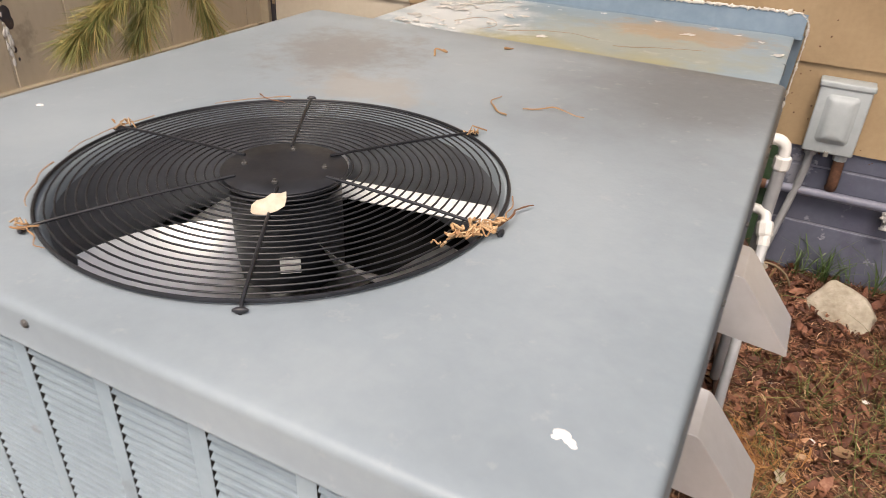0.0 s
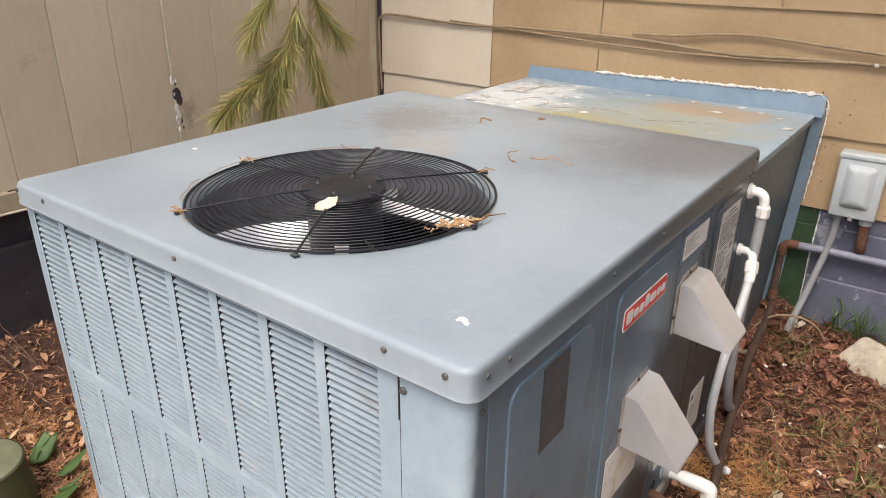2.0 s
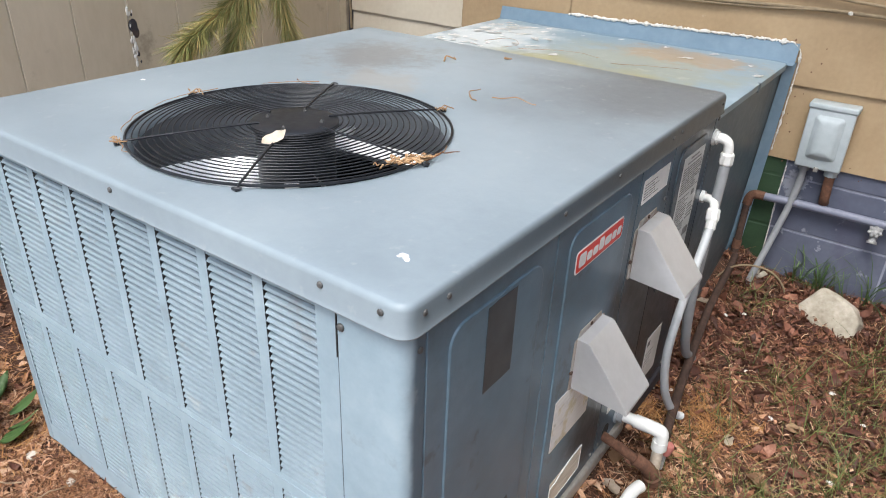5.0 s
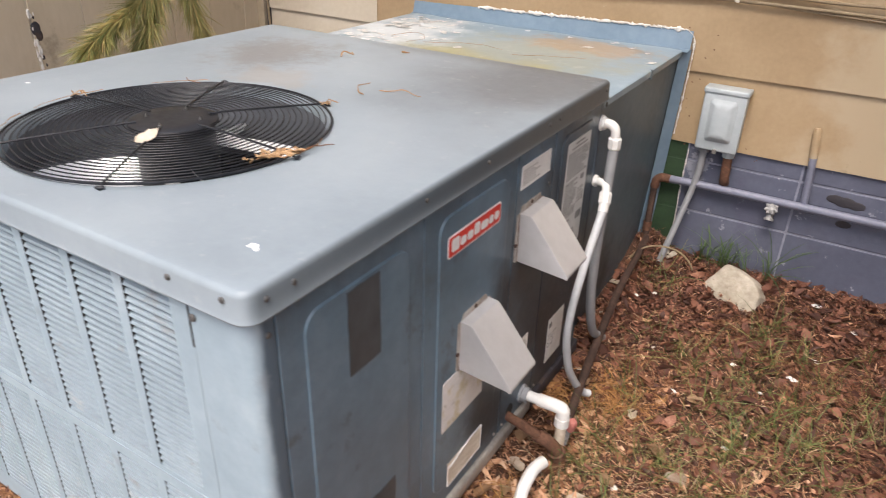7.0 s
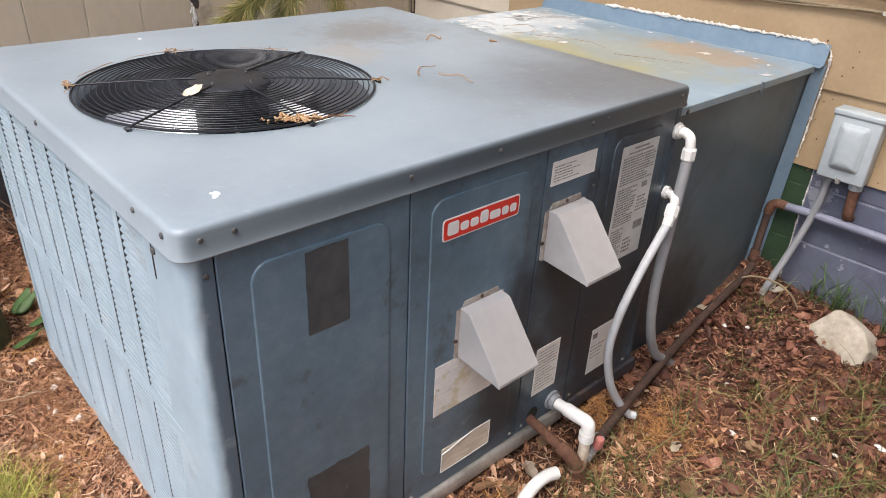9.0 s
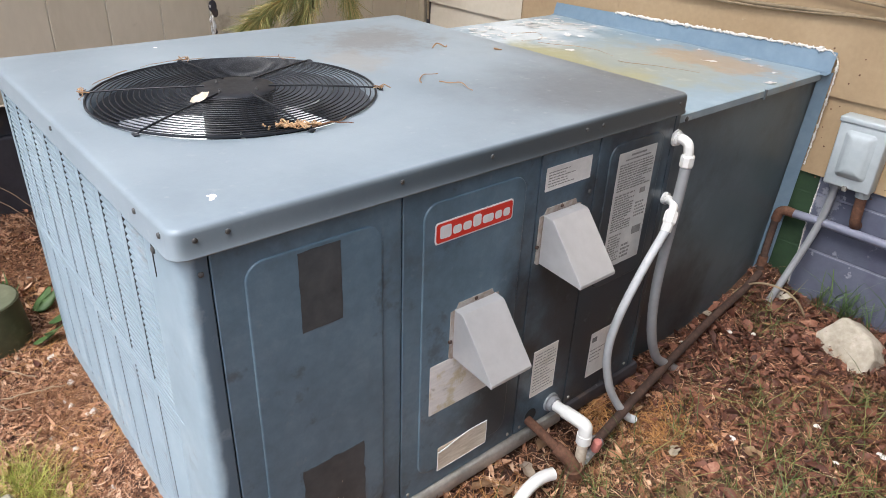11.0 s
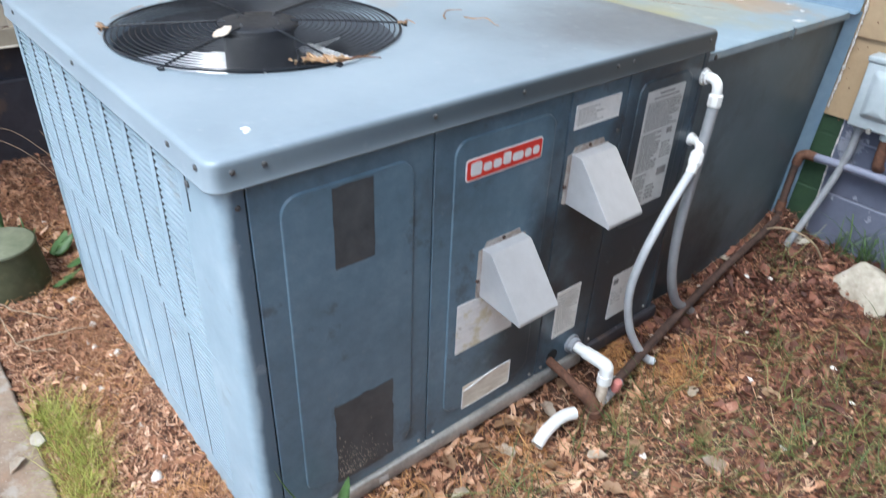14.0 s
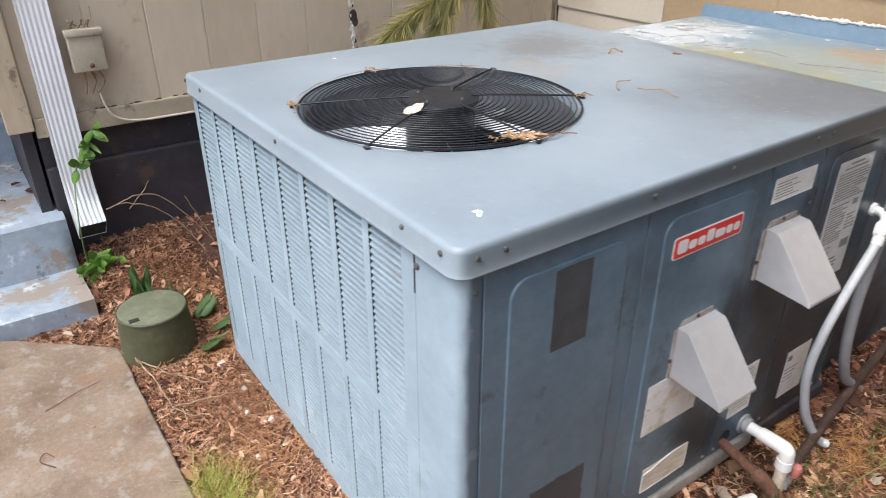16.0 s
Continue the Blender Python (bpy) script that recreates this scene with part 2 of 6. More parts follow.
M_CAULK = surface("white_caulk", [(0.2, (0.62, 0.58, 0.52)), (0.8, (0.80, 0.78, 0.74))], scale=25, fine=80, rough=0.8, bump=0.4, bump_scale=70)
M_FLAKE = surface("white_paint_flake", [(0.2, (0.74, 0.73, 0.71)), (0.8, (0.88, 0.87, 0.86))], scale=40, rough=0.8, bump=0.1)
M_SIDING = surface("tan_house_siding", [(0.15, (0.325, 0.228, 0.128)), (0.5, (0.40, 0.288, 0.168)), (0.85, (0.46, 0.345, 0.210))], scale=3, fine=60, rough=0.75, bump=0.2, bump_scale=60, single=0.15,
                   stains_and_shade=[((0.47, 0.38, 0.26, 0.8), 1.2, 0.12, 0.12, (1.75, 2.12, 0.7), (1.45, 3.0, 1.6)), ((0.45, 0.36, 0.235, 0.5), 1.1, 0.53, 0.12, None, None), ((0.60, 0.56, 0.47, 0.8), 5.0, 0.72, 0.03, None, None), ((0.25, 0.19, 0.11, 0.5), 14, 0.66, 0.1, None, None)])
M_CREAMWALL = surface("cream_house_siding", [(0.15, (0.55, 0.48, 0.37)), (0.85, (0.66, 0.60, 0.49))], scale=3, fine=50, rough=0.75, bump=0.2, bump_scale=60, single=0.1)
M_T111 = surface("taupe_grooved_siding", [(0.15, (0.48, 0.40, 0.285)), (0.5, (0.56, 0.475, 0.35)), (0.85, (0.64, 0.55, 0.415))], scale=2.5, fine=35, rough=0.8, bump=0.25, bump_scale=50, stretch=(1, 1, 0.35), single=0.2, stains_and_shade=[((0.15, 0.115, 0.08, 0.5), 6, 0.60, 0.15, None, None)])
M_TRIM = surface("taupe_trim_board", [(0.2, (0.32, 0.265, 0.185)), (0.8, (0.44, 0.375, 0.27))], scale=6, fine=40, rough=0.8, bump=0.3, stains_and_shade=[((0.14, 0.10, 0.07, 0.8), 12, 0.58, 0.12, None, None)])
M_CORNER = surface("weathered_tan_board", [(0.2, (0.40, 0.32, 0.21)), (0.8, (0.58, 0.48, 0.34))], scale=5, fine=40, rough=0.8, bump=0.3, stretch=(1, 1, 0.2), stains_and_shade=[((0.16, 0.11, 0.07, 0.8), 12, 0.60, 0.12, None, None)])
M_FOUND = surface("black_foundation_paint", [(0.2, (0.020, 0.018, 0.022)), (0.8, (0.050, 0.046, 0.054))], scale=5, fine=30, rough=0.6, bump=0.5, bump_scale=30, stains_and_shade=[((0.10, 0.065, 0.045, 0.7), 6, 0.56, 0.1, None, None), ((0.16, 0.15, 0.15, 0.6), 18, 0.64, 0.06, None, None)])
M_BLUEBLOCK = surface("blue_painted_block", [(0.15, (0.082, 0.09, 0.13)), (0.5, (0.112, 0.122, 0.172)), (0.85, (0.16, 0.17, 0.225))], scale=5, fine=45, rough=0.75, bump=0.5, bump_scale=70, single=0.2, stains_and_shade=[((0.40, 0.41, 0.46, 0.55), 40, 0.40, 0.14, (0.10, 2.125, 0.44), (0.07, 1.0, 0.12)), ((0.44, 0.45, 0.50, 0.7), 16, 0.61, 0.05, None, None), ((0.09, 0.09, 0.14, 0.6), 4, 0.58, 0.12, None, None)])
M_GREENBLOCK = surface("green_painted_block", [(0.2, (0.016, 0.040, 0.018)), (0.8, (0.040, 0.082, 0.036))], scale=8, fine=45, rough=0.7, bump=0.4, stains_and_shade=[((0.55, 0.53, 0.48, 0.9), 14, 0.66, 0.04, None, None)])
M_MORTAR = surface("painted_mortar", [(0.2, (0.20, 0.21, 0.27)), (0.8, (0.32, 0.33, 0.40))], scale=20, rough=0.85, bump=0.4)
M_BLUEPIPE = surface("blue_painted_pipe", [(0.2, (0.16, 0.17, 0.235)), (0.8, (0.235, 0.245, 0.315))], scale=10, fine=60, rough=0.5, bump=0.1, stains_and_shade=[((0.22, 0.11, 0.06, 0.6), 14, 0.64, 0.08, None, None)])
M_BOX = surface("grey_disconnect_paint", [(0.2, (0.38, 0.43, 0.45)), (0.8, (0.48, 0.53, 0.55))], scale=10, fine=50, rough=0.4, bump=0.08)
M_JBOX = surface("taupe_painted_box", [(0.2, (0.40, 0.35, 0.26)), (0.8, (0.52, 0.47, 0.36))], scale=12, rough=0.6, bump=0.2, stains_and_shade=[((0.16, 0.10, 0.06, 0.8), 15, 0.62, 0.1, None, None)])
M_SPOUT = surface("white_downspout", [(0.2, (0.66, 0.67, 0.68)), (0.8, (0.78, 0.79, 0.80))], scale=4, fine=30, rough=0.4, bump=0.05, stains_and_shade=[((0.5, 0.48, 0.44, 0.5), 6, 0.6, 0.2, None, None)])
M_STEP = surface("worn_blue_grey_step_paint", [(0.15, (0.24, 0.28, 0.33)), (0.5, (0.35, 0.41, 0.47)), (0.85, (0.46, 0.53, 0.59))], scale=4, fine=25, rough=0.7, bump=0.3, stains_and_shade=[((0.34, 0.28, 0.22, 0.9), 5, 0.52, 0.07, None, None), ((0.66, 0.71, 0.76, 0.8), 8, 0.56, 0.08, None, None), ((0.12, 0.10, 0.09, 0.7), 11, 0.60, 0.07, None, None)])
M_CONCRETE = surface("stained_concrete", [(0.15, (0.205, 0.142, 0.098)), (0.5, (0.295, 0.218, 0.156)), (0.85, (0.385, 0.305, 0.235))], scale=4, fine=70, fine_part=0.4, rough=0.9, bump=0.5, bump_scale=120, stains_and_shade=[((0.17, 0.115, 0.078, 0.75), 4.5, 0.49, 0.16, None, None), ((0.34, 0.20, 0.12, 0.6), 7, 0.54, 0.14, None, None), ((0.58, 0.53, 0.46, 0.6), 150, 0.60, 0.08, None, None), ((0.40, 0.36, 0.31, 0.6), 16, 0.52, 0.12, None, None), ((0.09, 0.07, 0.055, 0.75), 60, 0.645, 0.05, None, None)])
M_STONE = surface("pale_limestone", [(0.2, (0.29, 0.25, 0.19)), (0.55, (0.43, 0.385, 0.31)), (0.85, (0.56, 0.51, 0.43))], scale=14, fine=60, rough=0.9, bump=0.8, bump_scale=45, bump_far=0.006)
M_BUCKET = surface("olive_green_plastic", [(0.2, (0.048, 0.050, 0.024)), (0.55, (0.074, 0.077, 0.038)), (0.85, (0.115, 0.115, 0.062))], scale=9, fine=50, rough=0.55, bump=0.15, stains_and_shade=[((0.20, 0.19, 0.12, 0.6), 8, 0.58, 0.15, None, None)])
M_COVERLID = surface("faded_olive_plastic", [(0.2, (0.10, 0.112, 0.065)), (0.55, (0.15, 0.16, 0.10)), (0.85, (0.22, 0.225, 0.15))], scale=14, fine=60, rough=0.6, bump=0.15)
M_VINE = surface("young_vine_leaf", [(0.1, (0.10, 0.22, 0.035)), (0.5, (0.19, 0.36, 0.06)), (0.9, (0.32, 0.48, 0.11))], scale=14, fine=60, rough=0.45, bump=0.15, single=0.5)
M_SOIL = surface("brown_soil", [(0.1, (0.038, 0.018, 0.012)), (0.5, (0.078, 0.038, 0.025)), (0.9, (0.13, 0.070, 0.046))], scale=9, fine=70, fine_part=0.5, rough=0.95, bump=1.0, bump_scale=60, bump_far=0.012)
M_LEAF = surface("dead_leaves", [(0.05, (0.055, 0.024, 0.014)), (0.26, (0.18, 0.076, 0.039)), (0.48, (0.37, 0.180, 0.096)), (0.73, (0.54, 0.310, 0.185)), (0.97, (0.70, 0.51, 0.36))], scale=40, fine=160, rough=0.75, bump=0.2, island=0.78)
M_LEAFDARK = surface("dark_red_brown_leaves", [(0.05, (0.028, 0.011, 0.007)), (0.3, (0.080, 0.029, 0.018)), (0.6, (0.155, 0.060, 0.036)), (0.82, (0.27, 0.115, 0.070)), (0.98, (0.46, 0.28, 0.19))], scale=40, fine=160, rough=0.7, bump=0.2, island=0.66)
M_WALLGRASS = surface("dark_grass", [(0.05, (0.025, 0.055, 0.016)), (0.5, (0.06, 0.11, 0.030)), (0.95, (0.14, 0.20, 0.06))], scale=6, fine=60, rough=0.5, bump=0, island=0.6)
M_STRAW = surface("pine_straw", [(0.05, (0.085, 0.033, 0.015)), (0.45, (0.20, 0.086, 0.036)), (0.85, (0.36, 0.175, 0.078)), (1.0, (0.56, 0.38, 0.22))], scale=10, fine=60, rough=0.6, bump=0, island=0.7)
M_NEST = surface("orange_pine_straw", [(0.05, (0.20, 0.085, 0.028)), (0.5, (0.40, 0.19, 0.06)), (0.95, (0.58, 0.33, 0.13))], scale=10, fine=60, rough=0.6, bump=0, island=0.7)
M_GRASS = surface("grass", [(0.05, (0.035, 0.055, 0.012)), (0.5, (0.105, 0.140, 0.034)), (0.78, (0.25, 0.235, 0.08)), (0.97, (0.46, 0.38, 0.22))], scale=6, fine=60, rough=0.55, bump=0, island=0.6)
M_LIME = surface("yellow_green_grass", [(0.05, (0.15, 0.18, 0.025)), (0.5, (0.33, 0.35, 0.05)), (0.95, (0.60, 0.54, 0.16))], scale=12, fine=60, rough=0.55, bump=0, island=0.6)
M_GREEN = surface("broad_green_leaf", [(0.1, (0.07, 0.14, 0.045)), (0.5, (0.125, 0.23, 0.075)), (0.9, (0.25, 0.38, 0.15))], scale=14, fine=60, rough=0.45, bump=0.15, island=0.4)
M_PINE = surface("pine_needles_green", [(0.05, (0.12, 0.15, 0.045)), (0.4, (0.25, 0.27, 0.085)), (0.7, (0.44, 0.36, 0.13)), (0.95, (0.62, 0.40, 0.17))], scale=8, fine=60, rough=0.5, bump=0, island=0.75)
M_TWIG = surface("bare_twig", [(0.2, (0.20, 0.13, 0.08)), (0.8, (0.42, 0.31, 0.2))], scale=30, rough=0.8, bump=0.3)
M_DRYLEAF = surface("pale_dry_leaf", [(0.2, (0.46, 0.37, 0.27)), (0.8, (0.66, 0.58, 0.48))], scale=30, rough=0.7, bump=0.2)
M_TANLEAF = surface("tan_dead_leaf", [(0.2, (0.30, 0.175, 0.095)), (0.8, (0.50, 0.33, 0.20))], scale=26, fine=120, rough=0.7, bump=0.25, single=0.4)
M_TANGLE = surface("rust_brown_debris", [(0.1, (0.24, 0.115, 0.05)), (0.5, (0.42, 0.25, 0.12)), (0.9, (0.60, 0.44, 0.27))], scale=30, rough=0.7, bump=0.1, island=0.6)
M_PEBBLE = surface("white_pebble", [(0.1, (0.45, 0.40, 0.33)), (0.5, (0.62, 0.58, 0.52)), (0.9, (0.78, 0.76, 0.72))], scale=60, rough=0.85, bump=0.3, single=0.6)
M_CABLE = surface("tan_painted_cable", [(0.2, (0.20, 0.15, 0.095)), (0.8, (0.34, 0.26, 0.16))], scale=20, rough=0.7, bump=0.1)
M_SOFFIT = surface("soffit_paint", [(0.2, (0.36, 0.30, 0.2)), (0.8, (0.42, 0.35, 0.24))], rough=0.8)
M_HEDGE = surface("hedge_green", [(0.1, (0.02, 0.035, 0.014)), (0.9, (0.06, 0.085, 0.035))], scale=3, fine=25, rough=0.9, bump=1.0, bump_scale=12)
M_VALVE = surface("painted_valve", [(0.2, (0.16, 0.16, 0.17)), (0.5, (0.28, 0.28, 0.28)), (0.8, (0.54, 0.53, 0.51))], scale=90, rough=0.6, metal=0.2, bump=0.2)


# ---- building helpers ----
def thing(name, label, category, at=(0, 0, 0), group="", kind=""):
    ob = new(name)
    ob.empty_display_size = 0.05
    ob.location = at
    return tagged(ob, label, category, group, kind)


def under(ob, parent):
    if parent:
        ob.parent = parent
        root, shift = parent, Vector((0, 0, 0))
        while root:
            if not root.data:
                shift += root.location
            root = root.parent
        ob.matrix_parent_inverse = Matrix.Translation(-shift) if not parent.data else Matrix()
    return ob


def part(name, bm, material, parent=None, label="", smooth=None):
    """Links a bmesh, in world metres, as one mesh object; smooth: the angle in degrees below which edges are smooth."""
    data = bpy.data.meshes.new(name)
    if smooth is not None:
        bmesh.ops.recalc_face_normals(bm, faces=bm.faces)
        for f in bm.faces:
            f.smooth = True
        for e in bm.edges:
            e.smooth = e.calc_face_angle(3.2) < radians(smooth)
    bm.to_mesh(data)
    bm.free()
    data.materials.append(material)
    ob = under(new(name, data), parent)
    return tagged(ob, label) if label else ob


def raw(name, verts, faces, material, parent=None, label="", smooth=False):
    data = bpy.data.meshes.new(name)
    data.from_pydata(verts, [], faces)
    if smooth:
        data.polygons.foreach_set("use_smooth", [True] * len(data.polygons))
    data.update()
    data.materials.append(material)
    ob = under(new(name, data), parent)
    return tagged(ob, label) if label else ob


def block(lo, hi, bevel=0.002, segments=2, bm=None):
    bm = bm or bmesh.new()
    size = [b - a for a, b in zip(lo, hi)]
    mid = [(a + b) / 2 for a, b in zip(lo, hi)]
    made = bmesh.ops.create_cube(bm, size=1, matrix=Matrix.Translation(mid) @ Matrix.Diagonal((*size, 1)))
    if bevel:
        vs = set(made["verts"])
        es = [e for e in bm.edges if e.verts[0] in vs]
        bmesh.ops.bevel(bm, geom=es, offset=min(bevel, min(size) * 0.45), segments=segments, affect="EDGES", profile=0.5)
    return bm


def glide(points, steps=8):
    """Catmull-Rom through the points."""
    p = [Vector(q) for q in points]
    p = [2 * p[0] - p[1], *p, 2 * p[-1] - p[-2]]
    out = []
    for i in range(1, len(p) - 2):
        for k in range(steps):
            t = k / steps
            out.append(0.5 * (2 * p[i] + (p[i + 1] - p[i - 1]) * t + (2 * p[i - 1] - 5 * p[i] + 4 * p[i + 1] - p[i + 2]) * t * t + (3 * p[i] - p[i - 1] - 3 * p[i + 1] + p[i + 2]) * t ** 3))
    return out + [p[-2]]


def tube(points, radius, sides=12, bm=None, closed=False, ends=True):
    """A round tube along the points; radius: a number or one for each point."""
    bm = bm or bmesh.new()
    p = [Vector(q) for q in points]
    rad = [radius] * len(p) if isinstance(radius, (int, float)) else radius
    ways = []
    for i in range(len(p)):
        a, b = (p[i - 1], p[(i + 1) % len(p)]) if closed else (p[max(i - 1, 0)], p[min(i + 1, len(p) - 1)])
        ways.append((b - a).normalized())
    side = ways[0].orthogonal().normalized()
    rings = []
    for q, w, r in zip(p, ways, rad):
        side = (side - w * side.dot(w)).normalized()
        up = w.cross(side)
        rings.append([bm.verts.new(q + r * (math.cos(a) * side + math.sin(a) * up)) for a in (2 * math.pi * k / sides for k in range(sides))])
    pairs = list(zip(rings, rings[1:])) + ([(rings[-1], rings[0])] if closed else [])
    for a, b in pairs:
        for k in range(sides):
            bm.faces.new((a[k], a[(k + 1) % sides], b[(k + 1) % sides], b[k]))
    if ends and not closed:
        bm.faces.new(rings[0][::-1])
        bm.faces.new(rings[-1])
    return bm


def rounded(w, h, r, steps=5):
    """The outline of a rounded rectangle round the origin, anticlockwise."""
    out = []
    for cx, cy, a0 in ((w / 2 - r, h / 2 - r, 0), (-w / 2 + r, h / 2 - r, 90), (-w / 2 + r, -h / 2 + r, 180), (w / 2 - r, -h / 2 + r, 270)):
        for k in range(steps + 1):
            a = radians(a0 + 90 * k / steps)
            out.append((cx + r * math.cos(a), cy + r * math.sin(a)))
    return out


def plate(outline, levels, place, bm=None):
    """A plate from an outline; levels: (inset factor outlines, height); place maps (u, v, height) into the world."""
    bm = bm or bmesh.new()
    rings = [[bm.verts.new(place(u, v, h)) for u, v in shape] for shape, h in ((outline(i), h) for i, h in levels)]
    for a, b in zip(rings, rings[1:]):
        for k in range(len(a)):
            j = (k + 1) % len(a)
            bm.faces.new((a[k], a[j], b[j], b[k]))
    bm.faces.new(rings[-1])
    return bm


def on_x(y0, y1, z0, z1, x, thick, radius=0.004, bevel=0.0008):
    """A thin rounded plate on a face whose normal is +x."""
    w, h = y1 - y0, z1 - z0
    return plate(lambda i: rounded(w - 2 * i, h - 2 * i, max(radius - i, 0.0004), 4), [(0, 0), (0, thick - bevel), (bevel, thick)],
                 lambda u, v, d: (x + d, (y0 + y1) / 2 + u, (z0 + z1) / 2 + v))


def screw(at, way, r=0.006, h=0.004):
    w = Vector(way).normalized()
    a = Vector(at)
    return tube([a - w * 0.002, a + w * h * 0.4, a + w * h * 0.8, a + w * h], [r * 1.25, r * 1.25, r, r * 0.45], 8)


# ---- ground ----
def smooth_noise(x, y):
    return (np.sin(3.1 * x + 1.3) * np.cos(2.7 * y - 0.4) + 0.6 * np.sin(7.3 * x - 2.1 * y) + 0.5 * np.cos(9.1 * y + 3.3 * x + 1.0)) / 2.1


def ground_z(x, y):
    x, y = np.asarray(x, float), np.asarray(y, float)
    dx = np.maximum(np.maximum(-1.2 - x, x - 0.0), 0)
    dy = np.maximum(np.maximum(0.0 - y, y - 2.14), 0)
    away = np.hypot(dx, dy)
    z = -0.022 + 0.012 * smooth_noise(x, y) + 0.055 * np.exp(-(away / 0.055) ** 2)
    z = z + 0.10 * np.exp(-((y - 2.14) / 0.21) ** 2) * (x > -1.3)
    z = z + 0.125 * np.exp(-((x + 2.12) / 0.27) ** 2) * np.clip((y + 0.42) / 0.25, 0, 1)
    slab = (y < -0.27) & (x > -1.85)
    return np.where(slab, np.minimum(z, -0.045), z)


gx = np.unique(np.round(np.concatenate([[-80, -30, -12, -6], np.arange(-3.6, 3.2, 0.05), np.arange(-1.4, -1.15, 0.0125), np.arange(-0.1, 0.2, 0.0125), [4, 6, 12, 30, 80]]), 4))
gy = np.unique(np.round(np.concatenate([[-80, -30, -12, -6], np.arange(-3.0, 2.45, 0.05), np.arange(-0.2, 0.1, 0.0125), [4, 8, 20, 80]]), 4))
GX, GY = np.meshgrid(gx, gy)
rng = np.random.default_rng(7)
GZ = ground_z(GX, GY) + rng.normal(0, 0.0025, GX.shape)
nx = len(gx)
ground = raw("ground", np.stack([GX, GY, GZ], -1).reshape(-1, 3).tolist(),
             [(j * nx + i, j * nx + i + 1, (j + 1) * nx + i + 1, (j + 1) * nx + i) for j in range(len(gy) - 1) for i in range(nx - 1)], M_SOIL, smooth=True)
tagged(ground, "brown bare soil under leaf litter", "ground", kind="structure")

slab_outline = [(-1.50, -0.285), (-1.46, -0.278), (2.4, -0.278), (2.4, -3.0), (-1.80, -3.0), (-1.80, -0.66), (-1.74, -0.56)]
bm = bmesh.new()
edge = [Vector((x, y)) for x, y in slab_outline]
path2 = []
for a, b in zip(edge, edge[1:] + edge[:1]):
    count = max(1, int((b - a).length / 0.06))
    for k in range(count):
        q = a.lerp(b, k / count)
        j = 0.006 * noise.noise((q.x * 9, q.y * 9, 0)) + 0.004 * noise.noise((q.x * 31, q.y * 31, 3))
        path2.append((q.x + j, q.y + j))
mid_slab = Vector((0.3, -1.6))
rings = []
for inset, h in ((0, -0.12), (0, -0.012), (0.004, -0.004), (0.012, 0.0)):
    ring = []
    for x, y in path2:
        q = Vector((x, y))
        q += (mid_slab - q).normalized() * inset
        ring.append(bm.verts.new((q.x, q.y, h)))
    rings.append(ring)
for a, b in zip(rings, rings[1:]):
    for k in range(len(a)):
        j = (k + 1) % len(a)
        bm.faces.new((a[k], b[k], b[j], a[j]))
bm.faces.new(rings[-1][::-1])
walkway = part("pavement", bm, M_CONCRETE, smooth=40)
tagged(walkway, "stained brown concrete walkway slab beside leaf litter", "walkway", kind="structure")

# ---- house wall behind the duct ----
WY = 2.125
wall_north = thing("wall_north", "tan lapped house wall above a painted block foundation", "wall", (2, WY, 0), kind="structure")
part("backing", block((-2.4, WY + 0.03, -0.3), (7.0, WY + 0.2, 2.75), 0), M_SIDING, wall_north)


def lap_board(x0, x1, z0, z1, material):
    """A lapped board, its foot 8 mm proud of its head."""
    bm = bmesh.new()
    n = max(2, int((x1 - x0) / 0.15))
    low, lip, top, back = [], [], [], []
    for i in range(n + 1):
        x = x0 + (x1 - x0) * i / n
        wob = 0.0025 * noise.noise((x * 2.3, z0 * 7, 1))
        low.append(bm.verts.new((x, WY - 0.002, z0 + wob)))
        lip.append(bm.verts.new((x, WY - 0.010, z0 + wob)))
        top.append(bm.verts.new((x, WY + 0.001, z1 + 0.004)))
        back.append(bm.verts.new((x, WY + 0.03, z1 + 0.004)))
    for i in range(n):
        for a, b in ((back, top), (top, lip), (lip, low)):
            bm.faces.new((a[i], a[i + 1], b[i + 1], b[i]))
    return part("siding_board", bm, material, wall_north)


for z0, z1, cuts in ((0.525, 0.785, (-2.1, -1.376, 1.9, 7.0)), (0.787, 1.19, (-2.1, -1.376, -0.86, 1.58, 4.0, 7.0)), (1.192, 1.6, (-2.1, -1.376, -0.2, 2.2, 7.0)), (1.602, 2.0, (-2.1, 0.6, 3.0, 7.0)), (2.002, 2.4, (-2.1, -0.6, 1.8, 7.0)), (2.402, 2.75, (-2.1, 1.2, 7.0))):
    for a, b in zip(cuts, cuts[1:]):
        lap_board(a + 0.0015, b - 0.0015, z0, z1, M_CREAMWALL if b <= -1.3 and z0 < 1.5 else M_SIDING)
trim = part("corner_trim", block((-2.12, WY - 0.03, 0.3), (-2.05, WY + 0.02, 2.75), 0.003), M_TRIM, wall_north)
part("corner_gap", block((-2.05, WY - 0.012, 0.3), (-2.03, WY + 0.02, 2.75), 0.001), M_FOUND, wall_north)

foundation = thing("foundation_wall", "painted concrete block foundation, blue with a green strip", "foundation", (1, WY, 0), kind="structure")
part("mortar", block((-2.4, WY + 0.0025, -0.3), (7.0, WY + 0.029, 0.53), 0), M_MORTAR, foundation)
block_mesh = None
